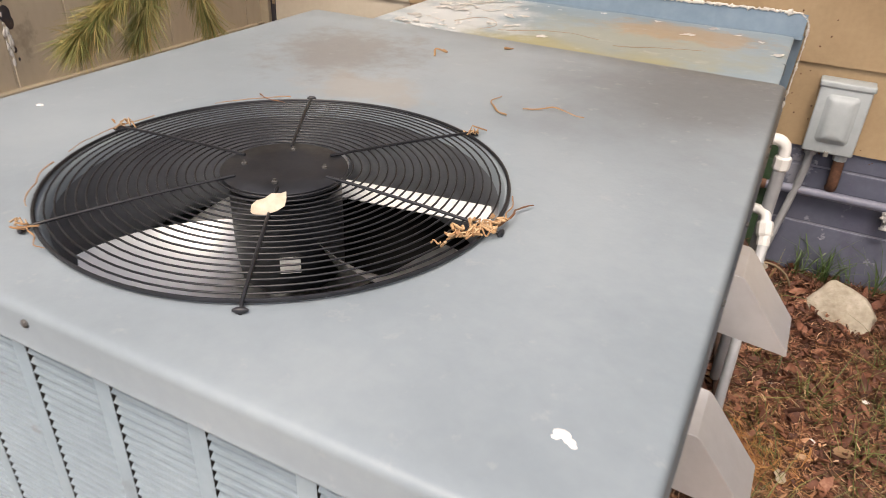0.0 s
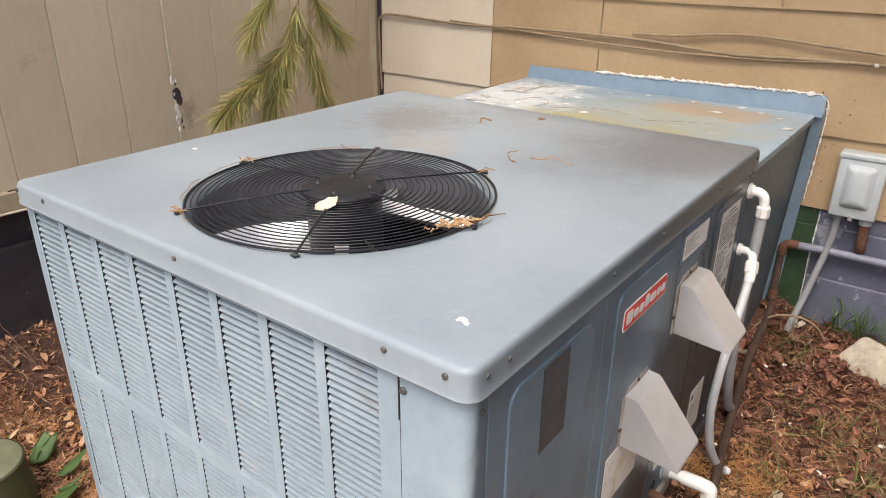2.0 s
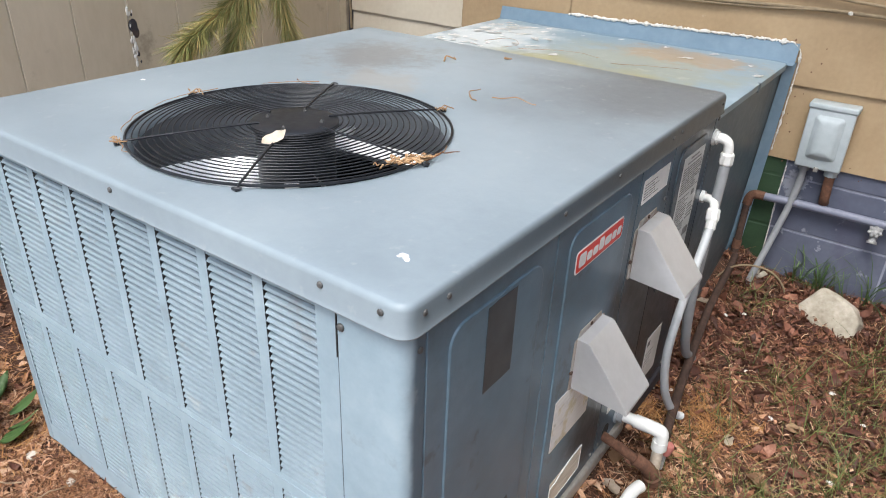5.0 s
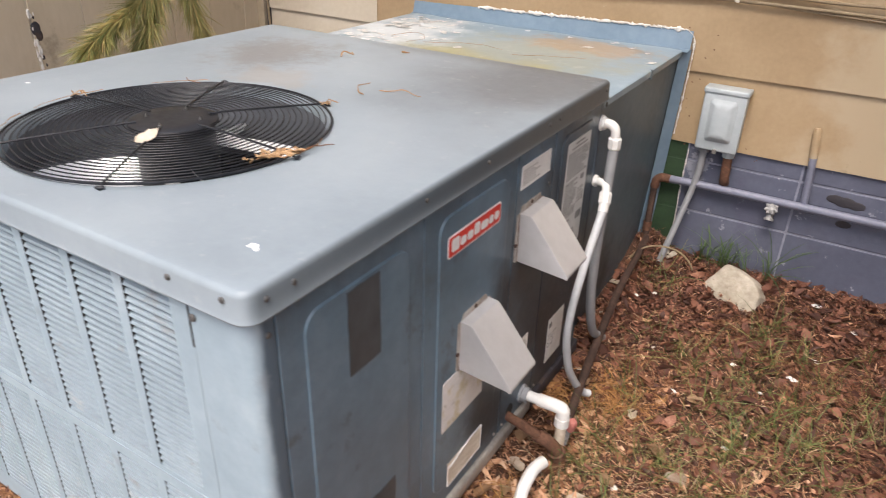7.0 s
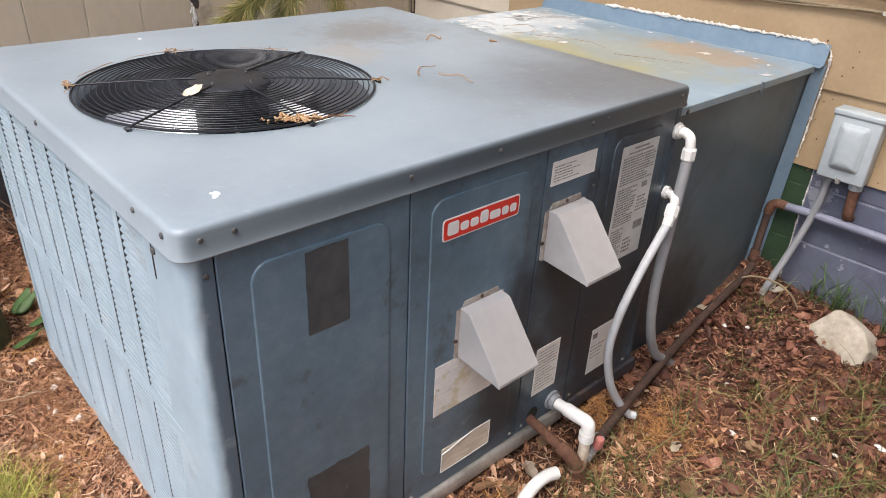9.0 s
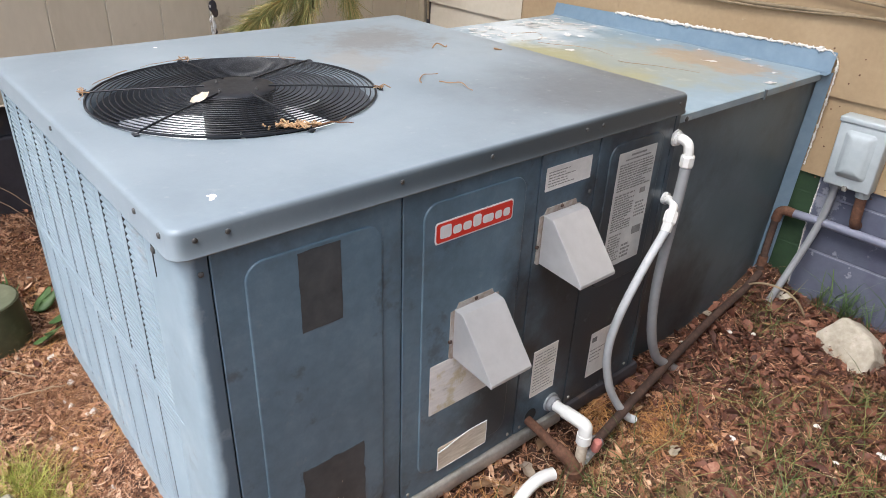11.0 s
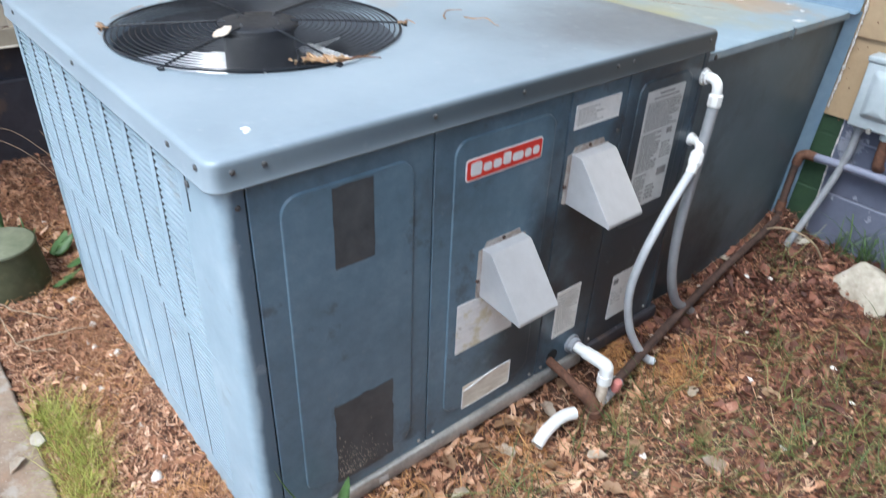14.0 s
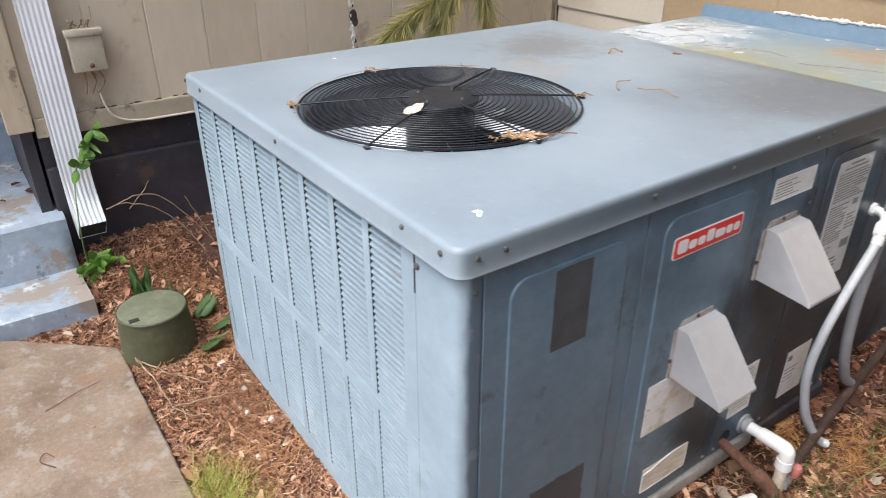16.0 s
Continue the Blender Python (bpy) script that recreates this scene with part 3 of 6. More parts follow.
for course in range(4):
    z0 = -0.137 + 0.2 * course
    z1 = min(z0 + 0.194, 0.524)
    x = 0.055 - 0.2 * (course % 2)
    first = True
    while x < 3.4:
        x1 = x + (0.394 if not (first and course % 2) else 0.194)
        xs = max(x, 0.058)
        if x1 > 0.06:
            part("foundation_block", block((xs, WY, z0), (x1, WY + 0.02, z1), 0.004), M_BLUEBLOCK, foundation)
        x = x1 + 0.006
        first = False
    part("foundation_block", block((-0.25, WY, z0), (0.052, WY + 0.02, z1), 0.004), M_GREENBLOCK, foundation, "green painted block")

part("green_paint", block((-0.25, WY + 0.0012, -0.2), (0.0535, WY + 0.024, 0.527), 0), M_GREENBLOCK, foundation)

# ---- grooved side wall ----
WX = -2.095
wall_west = thing("wall_west", "taupe plywood siding with vertical grooves and a rough skirt board", "wall", (WX, 1, 0), kind="structure")
# cream backing paints the grooves' lit edges as pale lines
part("backing", block((WX - 0.2, -0.31, 0.58), (WX - 0.0035, 2.12, 2.75), 0), M_CREAMWALL, wall_west)
part("footing", block((WX - 0.3, -0.30, -0.3), (WX - 0.09, 2.14, 0.58), 0), M_FOUND, wall_west)
grooves = [-0.30] + [0.142 + 0.2075 * k for k in range(-1, 10)] + [2.13]
for a, b in zip(grooves, grooves[1:]):
    wide = 0.006 if abs(b - 0.972) < 0.01 else 0.002
    part("siding_board", block((WX - 0.012, a + 0.002, 0.605), (WX, b - wide, 2.75), 0.0018), M_T111, wall_west)
bm = block((WX - 0.01, -0.30, 0.553), (WX + 0.022, 2.10, 0.622), 0.004)
part("skirt_board", bm, M_TRIM, wall_west)
bm = bmesh.new()
for k in range(40):
    y = rng.uniform(-0.1, 0.45)
    s = rng.uniform(0.003, 0.009)
    bmesh.ops.create_icosphere(bm, subdivisions=1, radius=s, matrix=Matrix.Translation((WX + rng.uniform(0.0, 0.010), y, 0.623)) @ Matrix.Diagonal((0.8, 1.6, 0.45, 1)))
tagged(part("dirt_crust", bm, M_SOIL, wall_west), "crumbling dirt on the skirt board")
part("foundation_ledge", block((WX - 0.08, -0.30, -0.2), (WX - 0.035, 2.14, 0.556), 0.003), M_FOUND, wall_west)
part("foundation_face", block((WX - 0.08, -0.30, -0.2), (WX - 0.008, 2.14, 0.43), 0.012, 3), M_FOUND, wall_west)
part("corner_board", block((WX - 0.03, -0.385, 0.585), (WX + 0.035, -0.303, 2.75), 0.004), M_CORNER, wall_west, "weathered tan corner board")
part("return_wall", block((-4.2, -0.36, 0.62), (WX - 0.03, -0.31, 2.75), 0.002), M_T111, wall_west)
part("return_footing", block((-4.2, -0.35, -0.1), (WX - 0.03, -0.31, 0.619), 0.002), M_FOUND, wall_west)
part("porch_wall", block((-4.3, -3.2, 0.3), (-4.2, -0.31, 2.75), 0.002), M_T111, wall_west)
# a knocked-out hole with old filler beside the groove
hole = thing("siding_hole", "dark knocked-out hole with white filler in the siding", "hole", (WX, 0.985, 0.78), kind="structure")
bm = bmesh.new()
for y, z, s in ((0.985, 0.840, 0.024), (0.992, 0.815, 0.020), (0.984, 0.880, 0.010), (0.988, 0.735, 0.012), (0.994, 0.705, 0.010)):
    bmesh.ops.create_icosphere(bm, subdivisions=2, radius=s, matrix=Matrix.Translation((WX - 0.001, y, z)) @ Matrix.Diagonal((0.12, 0.8, 1.2, 1)))
part("hollow", bm, M_FOUND, hole)
bm = bmesh.new()
for k in range(34):
    z = rng.uniform(0.66, 0.90) if k < 14 else rng.uniform(0.72, 0.80)
    bmesh.ops.create_icosphere(bm, subdivisions=1, radius=rng.uniform(0.003, 0.010), matrix=Matrix.Translation((WX + 0.001, 0.975 + rng.uniform(-0.008, 0.012), z)) @ Matrix.Diagonal((0.4, 0.7, 1.5, 1)))
part("filler", bm, M_CAULK, hole)

# eaves added out of view, sized to dim the ground near the house
roof = thing("roof", "plain boarded eaves added out of view to shade the yard", "roof", (0, 2.5, 2.75), kind="structure")
part("added_soffit", block((-2.9, 1.40, 2.55), (7.0, 4.0, 2.65), 0), M_SOFFIT, roof)
part("added_soffit", block((1.15, 0.20, 2.56), (4.9, 1.398, 2.64), 0), M_SOFFIT, roof)
part("added_soffit", block((-5.0, -3.2, 2.75), (-1.95, 1.399, 2.85), 0), M_SOFFIT, roof)

# an unseen hedge added to cut low light on the service side
hedge = thing("hedge", "plain dark hedge added out of view to block low sky light", "hedge", (5.2, 1, 0), kind="structure")
part("mass", block((5.0, -5.0, -0.1), (5.6, 9.0, 3.0), 0.05), M_HEDGE, hedge)

# an added wall, never in view, that keeps eastern light off the corner
east_screen = thing("added_wall_east", "plain tan wall added out of view to block light from the east", "wall", (1.9, 1.5, 0), kind="structure")
part("wing_wall", block((1.65, 0.35, -0.2), (1.75, WY - 0.005, 2.548), 0.003), M_SIDING, east_screen)

# ---- steps ----
steps = thing("steps", "worn blue-grey painted concrete steps with leaves", "steps", (-2.3, -0.9, 0), kind="structure")
for x0, x1, z0, z1 in ((-2.30, -1.775, -0.2, 0.052), (-2.95, -2.035, -0.2, 0.262), (-4.2, -2.80, -0.2, 0.44)):
    bm = bmesh.new()
    xs = np.linspace(x0, x1, max(3, int((x1 - x0) / 0.04)))
    ys = np.linspace(-2.6, -0.29, 56)
    grid = [[bm.verts.new((x, y + 0.006 * noise.noise((x * 8, y * 8, z1)) * (j == 55), z1 + 0.004 * noise.noise((x * 6, y * 6, z1)) - (0.008 if i == len(xs) - 1 else 0.001 if i == len(xs) - 2 else 0))) for j, y in enumerate(ys)] for i, x in enumerate(xs)]
    for i in range(len(xs) - 1):
        for j in range(len(ys) - 1):
            bm.faces.new((grid[i][j], grid[i + 1][j], grid[i + 1][j + 1], grid[i][j + 1]))
    lowf = [bm.verts.new((x1 + 0.006 + 0.006 * noise.noise((3, y * 7, z1)), y, z0)) for y in ys]
    for j in range(len(ys) - 1):
        bm.faces.new((grid[-1][j], lowf[j], lowf[j + 1], grid[-1][j + 1]))
    lows = [bm.verts.new((v.co.x, -0.286, z0)) for v in (g[-1] for g in grid)]
    for i in range(len(xs) - 1):
        bm.faces.new((grid[i][-1], grid[i + 1][-1], lows[i + 1], lows[i]))
    bm.faces.new((grid[-1][-1], lowf[-1], lows[-1]))
    part("step", bm, M_STEP, steps, smooth=50)

# ---- packaged air conditioner ----
W, L, TOP = 1.205, 1.295, 0.92
FX, FY = -0.590, 0.384                 # the fan's middle
unit = thing("air_conditioner", "weathered grey packaged air conditioner standing in leaf litter", "air conditioner", (-W / 2, L / 2, 0.0))


def lid_outline(inset):
    return [(-W / 2 + u, L / 2 + v) for u, v in rounded(W - 2 * inset, L - 2 * inset, max(0.026 - inset, 0.004), 8)]


def spread(shape, count_long=26):
    """More points on the long straight runs of the outline."""
    out = []
    for a, b in zip(shape, shape[1:] + shape[:1]):
        far = math.dist(a, b)
        k = count_long if far > 0.5 else 1
        out += [(a[0] + (b[0] - a[0]) * i / k, a[1] + (b[1] - a[1]) * i / k) for i in range(k)]
    return out


bm = bmesh.new()
rings = []
edge_in = spread(lid_outline(0.010))


def dip(x, y):
    far = min(-x, W + x, y, L - y)
    return 0.0018 * noise.noise((x * 2.2, y * 2.2, 4)) * min(1, max(0, far / 0.12))


for r, h in ((0.300, -0.022), (0.303, -0.008), (0.307, -0.002), (0.313, 0.0)):
    ring = []
    for x, y in edge_in:
        a = math.atan2(y - FY, x - FX)
        ring.append(bm.verts.new((FX + r * math.cos(a), FY + r * math.sin(a), TOP + h)))
    rings.append(ring)
for k in range(1, 8):
    ring = []
    for x, y in edge_in:
        a = math.atan2(y - FY, x - FX)
        f = k / 8
        px, py = FX + 0.313 * math.cos(a), FY + 0.313 * math.sin(a)
        px, py = px + (x - px) * f, py + (y - py) * f
        ring.append(bm.verts.new((px, py, TOP + dip(px, py))))
    rings.append(ring)
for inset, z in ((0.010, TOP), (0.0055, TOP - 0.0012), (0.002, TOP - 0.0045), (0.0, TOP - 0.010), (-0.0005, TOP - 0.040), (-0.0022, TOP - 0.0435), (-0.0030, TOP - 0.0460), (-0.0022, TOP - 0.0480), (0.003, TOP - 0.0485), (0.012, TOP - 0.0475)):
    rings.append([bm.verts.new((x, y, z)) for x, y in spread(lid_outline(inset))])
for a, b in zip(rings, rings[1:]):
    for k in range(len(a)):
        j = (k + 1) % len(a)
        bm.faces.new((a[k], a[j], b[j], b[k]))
lid = part("lid", bm, M_LID, unit, "sun-faded, rust-stained grey sheet metal lid, lit top and shaded lip painted in", smooth=35)
for x in (-0.040, -0.141, -0.612, -1.070, -1.185):
    part("screw", screw((x, -0.0005, TOP - 0.017), (0, -1, 0), 0.0040, 0.0030), M_SCREW, lid)
for y in (0.035, 0.085, 0.405, 0.62, 0.90, 0.955, 1.25):
    part("screw", screw((0.0005, y, TOP - 0.019), (1, 0, 0), 0.0036, 0.0025), M_SCREW, lid)

# corner posts
def corner_post(run, z0=0.045, z1=0.885):
    """A rolled sheet post; run: its plan line as (x, y, radius of the bend there)."""
    plan = []
    for i, (x, y, r) in enumerate(run):
        q = Vector((x, y))
        if r:
            a, b = (Vector(run[i - 1][:2]) - q).normalized(), (Vector(run[i + 1][:2]) - q).normalized()
            plan += [tuple((q + a * r) * (1 - t) ** 2 + q * 2 * t * (1 - t) + (q + b * r) * t ** 2) for t in (k / 8 for k in range(9))]
        else:
            plan.append((x, y))
    bm = bmesh.new()
    rows = [[bm.verts.new((x, y, z)) for x, y in plan] for z in np.linspace(z0, z1, 8)]
    for a, b in zip(rows, rows[1:]):
        for k in range(len(plan) - 1):
            bm.faces.new((a[k], a[k + 1], b[k + 1], b[k]))
    return bm


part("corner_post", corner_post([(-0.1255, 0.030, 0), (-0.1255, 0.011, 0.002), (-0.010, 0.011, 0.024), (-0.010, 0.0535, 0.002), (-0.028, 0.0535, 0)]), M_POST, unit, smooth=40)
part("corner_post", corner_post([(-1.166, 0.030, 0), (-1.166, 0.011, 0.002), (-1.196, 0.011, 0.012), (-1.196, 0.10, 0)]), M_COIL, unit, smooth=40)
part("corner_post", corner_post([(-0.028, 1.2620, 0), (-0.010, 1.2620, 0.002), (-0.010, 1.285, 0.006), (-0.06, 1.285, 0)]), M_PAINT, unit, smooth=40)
part("seam", block((-0.1275, 0.0100, 0.79), (-0.1258, 0.0125, 0.872), 0), M_DARK, unit)
part("screw", screw((-0.118, 0.0105, 0.842), (0, -1, 0), 0.005), M_SCREW, unit)
part("screw", screw((-0.0095, 0.040, 0.838), (1, 0, 0), 0.004, 0.003), M_SCREW, unit)
part("screw", screw((-0.0095, 0.034, 0.11), (1, 0, 0), 0.004, 0.003), M_SCREW, unit)

# louvred coil panel
COLS = [-1.158 + 0.1268 * k for k in range(8)]
CW, PITCH = 0.1045, 0.01355
ROWS2 = ((0.489, 28), (0.1, 26))
xs, zs = [-1.166], [0.045]
for c in COLS:
    xs += [c, c + CW]
xs.append(-0.1265)
for z0, count in ROWS2[::-1]:
    zs += [z0, z0 + count * PITCH]
zs.append(0.885)
bm = bmesh.new()
PY = 0.012
grid = [[bm.verts.new((x, PY, z)) for z in zs] for x in xs]
for i in range(len(xs) - 1):
    for j in range(len(zs) - 1):
        if i % 2 == 1 and j % 2 == 1:
            q = [grid[i][j], grid[i + 1][j], grid[i + 1][j + 1], grid[i][j + 1]]
            back = [bm.verts.new(v.co + Vector((0, 0.007, 0))) for v in q]
            for k in (0, 2):
                bm.faces.new((q[k], q[(k + 1) % 4], back[(k + 1) % 4], back[k]))
        else:
            bm.faces.new((grid[i][j], grid[i + 1][j], grid[i + 1][j + 1], grid[i][j + 1]))
coil = part("coil_panel", bm, M_POST, unit, "sun-bleached louvred sheet panel, painted lighter as the lit side")
# one louvre: a slat whose foot lies in the sheet and whose head is pushed in, sheared open at its far end
def louvre_verts(x0, z0, head=0.0088, gape=0.85):
    out = []
    for x, lean, back in ((0.0004, 0.0010 + 0.0052 * gape, 0.0070 + 0.0070 * gape), (0.0095, 0.0016, 0.0078), (0.0200, 0.0010, 0.0068), (CW, 0.0010, 0.0064)):
        out += [(x, 0.0016, -0.0004), (x, 0.0, 0.0), (x, lean, head - 0.0016), (x, back, head)]
    return [(x0 + x, PY + y, z + z0 + 0.0006) for x, y, z in out]


LOUVRE_FACES = [(4 * i + j, 4 * i + 4 + j, 4 * i + 5 + j, 4 * i + 1 + j) for i in range(3) for j in range(3)]
SLAT = ((0.0066, 0.72), (0.0078, 0.36))      # head height and gape of the upper and the lower row
shared = {}
rest_v, rest_f = [], []
for row, (z0, count) in enumerate(ROWS2):
    for c_index, c in reversed(list(enumerate(COLS))):
        for k in range(count):
            z = z0 + k * PITCH
            if row == 0 or c_index >= 5:
                if row not in shared:
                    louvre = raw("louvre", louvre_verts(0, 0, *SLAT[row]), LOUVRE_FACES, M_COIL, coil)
                    shared[row] = louvre.data
                else:
                    louvre = under(new("louvre", shared[row]), coil)
                louvre.location = (c, 0, z)
            else:
                n0 = len(rest_v)
                rest_v += louvre_verts(c, z, *SLAT[row])
                rest_f += [tuple(i + n0 for i in f) for f in LOUVRE_FACES]
part("crease", tube([(-1.164, PY - 0.0004, 0.4765), (-0.128, PY - 0.0004, 0.4765)], 0.0009, 6), M_COIL, coil, smooth=80)
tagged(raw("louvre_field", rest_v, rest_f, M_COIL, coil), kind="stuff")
part("coil", block((-1.16, 0.030, 0.06), (-0.125, 0.05, 0.87), 0), M_DARK, unit)

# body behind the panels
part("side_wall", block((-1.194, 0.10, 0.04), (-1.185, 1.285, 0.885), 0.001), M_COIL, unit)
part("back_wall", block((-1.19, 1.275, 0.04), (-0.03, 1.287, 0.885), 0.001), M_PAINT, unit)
part("inner_wall", block((-0.05, 0.05, 0.04), (-0.03, 1.27, 0.87), 0), M_DARK, unit)
part("base_pan", block((-1.185, 0.022, 0.0), (-0.03, 1.27, 0.06), 0.002), M_DARK, unit)
part("inner_deck", block((-1.185, 0.76, 0.06), (-0.05, 0.775, 0.87), 0), M_DARK, unit)

# access panels with a raised field
def access_panel(y0, y1, field=None, label=""):
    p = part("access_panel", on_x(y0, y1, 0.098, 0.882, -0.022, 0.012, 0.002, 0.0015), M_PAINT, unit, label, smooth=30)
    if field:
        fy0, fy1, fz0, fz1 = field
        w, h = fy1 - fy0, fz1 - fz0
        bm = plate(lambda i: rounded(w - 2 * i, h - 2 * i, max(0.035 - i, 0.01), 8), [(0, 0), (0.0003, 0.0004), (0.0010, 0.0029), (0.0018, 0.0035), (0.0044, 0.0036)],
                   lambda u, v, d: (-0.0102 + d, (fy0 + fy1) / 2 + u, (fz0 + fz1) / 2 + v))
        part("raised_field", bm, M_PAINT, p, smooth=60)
    for y, z in ((y0 + 0.02, 0.115), (y1 - 0.02, 0.115)):
        part("screw", screw((-0.010, y, z), (1, 0, 0), 0.0035, 0.003), M_GALV, p)
    return p


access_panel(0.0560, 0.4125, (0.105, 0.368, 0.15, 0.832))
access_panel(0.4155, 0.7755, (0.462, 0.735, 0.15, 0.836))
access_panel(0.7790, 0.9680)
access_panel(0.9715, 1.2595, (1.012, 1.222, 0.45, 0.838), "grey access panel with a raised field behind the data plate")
# a dark sheet behind the panels stands in for shade in their seams
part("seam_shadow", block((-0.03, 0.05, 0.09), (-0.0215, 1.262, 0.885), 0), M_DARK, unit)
part("screw", screw((-0.010, 0.952, 0.742), (1, 0, 0), 0.004, 0.004), M_SCREW, unit)

# base rail of the service side
def base_rail(y0, y1, material, label):
    bm = bmesh.new()
    prof = [(-0.02, 0.096), (-0.008, 0.0955), (-0.002, 0.092), (0.0005, 0.085), (0.0005, 0.058), (-0.004, 0.049), (-0.012, 0.046), (-0.02, 0.046)]
    rows = [[bm.verts.new((x + 0.0012 * noise.noise((y * 5, z * 20, 0)), y, z)) for x, z in prof] for y in np.linspace(y0, y1, 22)]
    for a, b in zip(rows, rows[1:]):
        for k in range(len(prof) - 1):
            bm.faces.new((a[k], a[k + 1], b[k + 1], b[k]))
    bm.faces.new(rows[0])
    bm.faces.new(rows[-1])
    return part("base_rail", bm, material, unit, label, smooth=40)


rail = base_rail(0.0, 0.955, M_GALV, "dull galvanised base rail")
# the far length is darker than the near one
base_rail(0.957, 1.30, M_FOUND, "dark far length of the base rail")
part("opening", tube([(-0.006, 0.115, 0.066), (0.0015, 0.115, 0.066)], 0.011, 14), M_DARK, rail)
part("sticker", on_x(0.275, 0.300, 0.064, 0.080, 0.0008, 0.0006, 0.001, 0.0003), M_PLATE, rail)
bm = block((-1.19, 0.013, 0.022), (-0.02, 0.03, 0.05), 0.003)
part("base_rail", bm, M_DARK, unit)

# fan: shroud, motor, blades, guard
bm = bmesh.new()
prof = [(0.302, TOP - 0.018), (0.296, TOP - 0.035), (0.293, TOP - 0.07), (0.293, TOP - 0.15), (0.30, TOP - 0.17), (0.34, TOP - 0.18)]
rows = [[bm.verts.new((FX + r * math.cos(a), FY + r * math.sin(a), z)) for a in (2 * math.pi * k / 72 for k in range(72))] for r, z in prof]
for a, b in zip(rows, rows[1:]):
    for k in range(72):
        bm.faces.new((a[k], b[k], b[(k + 1) % 72], a[(k + 1) % 72]))
part("fan_shroud", bm, M_VENT, unit, "dark grey fan shroud", smooth=40)
motor = part("fan_motor", tube([(FX, FY, TOP + 0.002), (FX, FY, TOP - 0.004), (FX, FY, TOP - 0.008), (FX, FY, TOP - 0.14), (FX, FY, TOP - 0.15), (FX, FY, TOP - 0.16)], [0.06, 0.072, 0.078, 0.078, 0.070, 0.03], 32), M_BLACK, unit, "black fan motor", smooth=40)
bm = block((-0.0805, -0.014, -0.012), (-0.0775, 0.014, 0.012), 0)
bmesh.ops.transform(bm, matrix=Matrix.Translation((FX, FY, TOP - 0.098)) @ pose(0, 0, 0, 0, 0, 128), verts=bm.verts[:])
part("motor_sticker", bm, M_SILVER, motor)
part("fan_hub", tube([(FX, FY, TOP - 0.15), (FX, FY, TOP - 0.21)], 0.05, 24), M_BLADE, unit, smooth=40)


def fan_blade(turn):
    bm = bmesh.new()
    rows = []
    for i in range(11):
        f = i / 10
        r = 0.045 + 0.235 * f
        half = radians(24.5 + 8 * math.sin(math.pi * f * 0.8))
        lead = radians(18 * f)
        row = []
        for j in range(13):
            g = j / 12 * 2 - 1
            a = turn + lead + g * half - radians(7) * (1 - g)
            z = TOP - 0.135 - 0.073 * g * (1 - 0.22 * f) - 0.006 * (1 - g * g)
            row.append(bm.verts.new((FX + r * math.cos(a), FY + r * math.sin(a), z)))
        rows.append(row)
    for a, b in zip(rows, rows[1:]):
        for k in range(12):
            bm.faces.new((a[k], a[k + 1], b[k + 1], b[k]))
    bmesh.ops.solidify(bm, geom=bm.faces[:], thickness=0.0016)
    return part("fan_blade", bm, M_BLADE, unit, "bare aluminium fan blade", smooth=50)


for turn in (253.5, 133.5, 13.5):
    fan_blade(radians(turn))


bm = block((-0.130, -0.018, -0.0015), (0.125, 0.018, 0.0015), 0.001)
bmesh.ops.transform(bm, matrix=Matrix.Translation((-0.457, 0.510, 0.862)) @ pose(0, 0, 0, 24, 0, 8.5), verts=bm.verts[:])
part("motor_strap", bm, M_SILVER, unit, "bright metal strap from the motor to the shroud")


def dome(r):
    return TOP + 0.0045 + 0.010 * (1 - min(1, r / 0.315) ** 2)


def ring_points(r, count):
    return [(FX + r * math.cos(a), FY + r * math.sin(a), dome(r)) for a in (2 * math.pi * k / count for k in range(count))]


guard = part("fan_guard", tube(ring_points(0.312, 96), 0.0027, 6, closed=True), M_BLACK, unit, "black wire fan guard with rusty ends", smooth=60)
for k in range(18):
    r = 0.300 - k * 0.0121
    part("ring", tube(ring_points(r, 72), 0.0014, 5, closed=True), M_BLACK, guard, smooth=80)
for a in (0.0, 61.0, 120.0, 180.0, 241.0, 300.5):
    c, s = math.cos(radians(a)), math.sin(radians(a))
    line = [(FX + r * c, FY + r * s, dome(r) + 0.0025) for r in np.linspace(0.07, 0.314, 9)] + [(FX + 0.322 * c, FY + 0.322 * s, TOP + 0.003), (FX + 0.330 * c, FY + 0.330 * s, TOP + 0.001)]
    part("spoke", tube(line, 0.0022, 6), M_BLACK, guard, smooth=80)
    bm = tube([(FX + 0.327 * c - 0.009 * s * k, FY + 0.327 * s + 0.009 * c * k, TOP + 0.004) for k in (-0.9, -0.4, 0.4, 0.9)], [0.0015, 0.0036, 0.0036, 0.0015], 8)
    part("clip", bm, M_BLACK, guard, smooth=60)
hub = part("hub_plate", tube([(FX, FY, TOP + 0.006), (FX, FY, TOP + 0.0135), (FX, FY, TOP + 0.0150), (FX, FY, TOP + 0.0155)], [0.087, 0.087, 0.0845, 0.05], 40), M_BLACK, guard, "round black motor mounting plate", smooth=35)
for a in (25, 115, 205, 295):
    q = (FX + 0.056 * math.cos(radians(a)), FY + 0.056 * math.sin(radians(a)))
    part("nut", tube([(*q, TOP + 0.014), (*q, TOP + 0.0185), (*q, TOP + 0.019), (*q, TOP + 0.022)], [0.0042, 0.0042, 0.002, 0.002], 6), M_SCREW, guard)

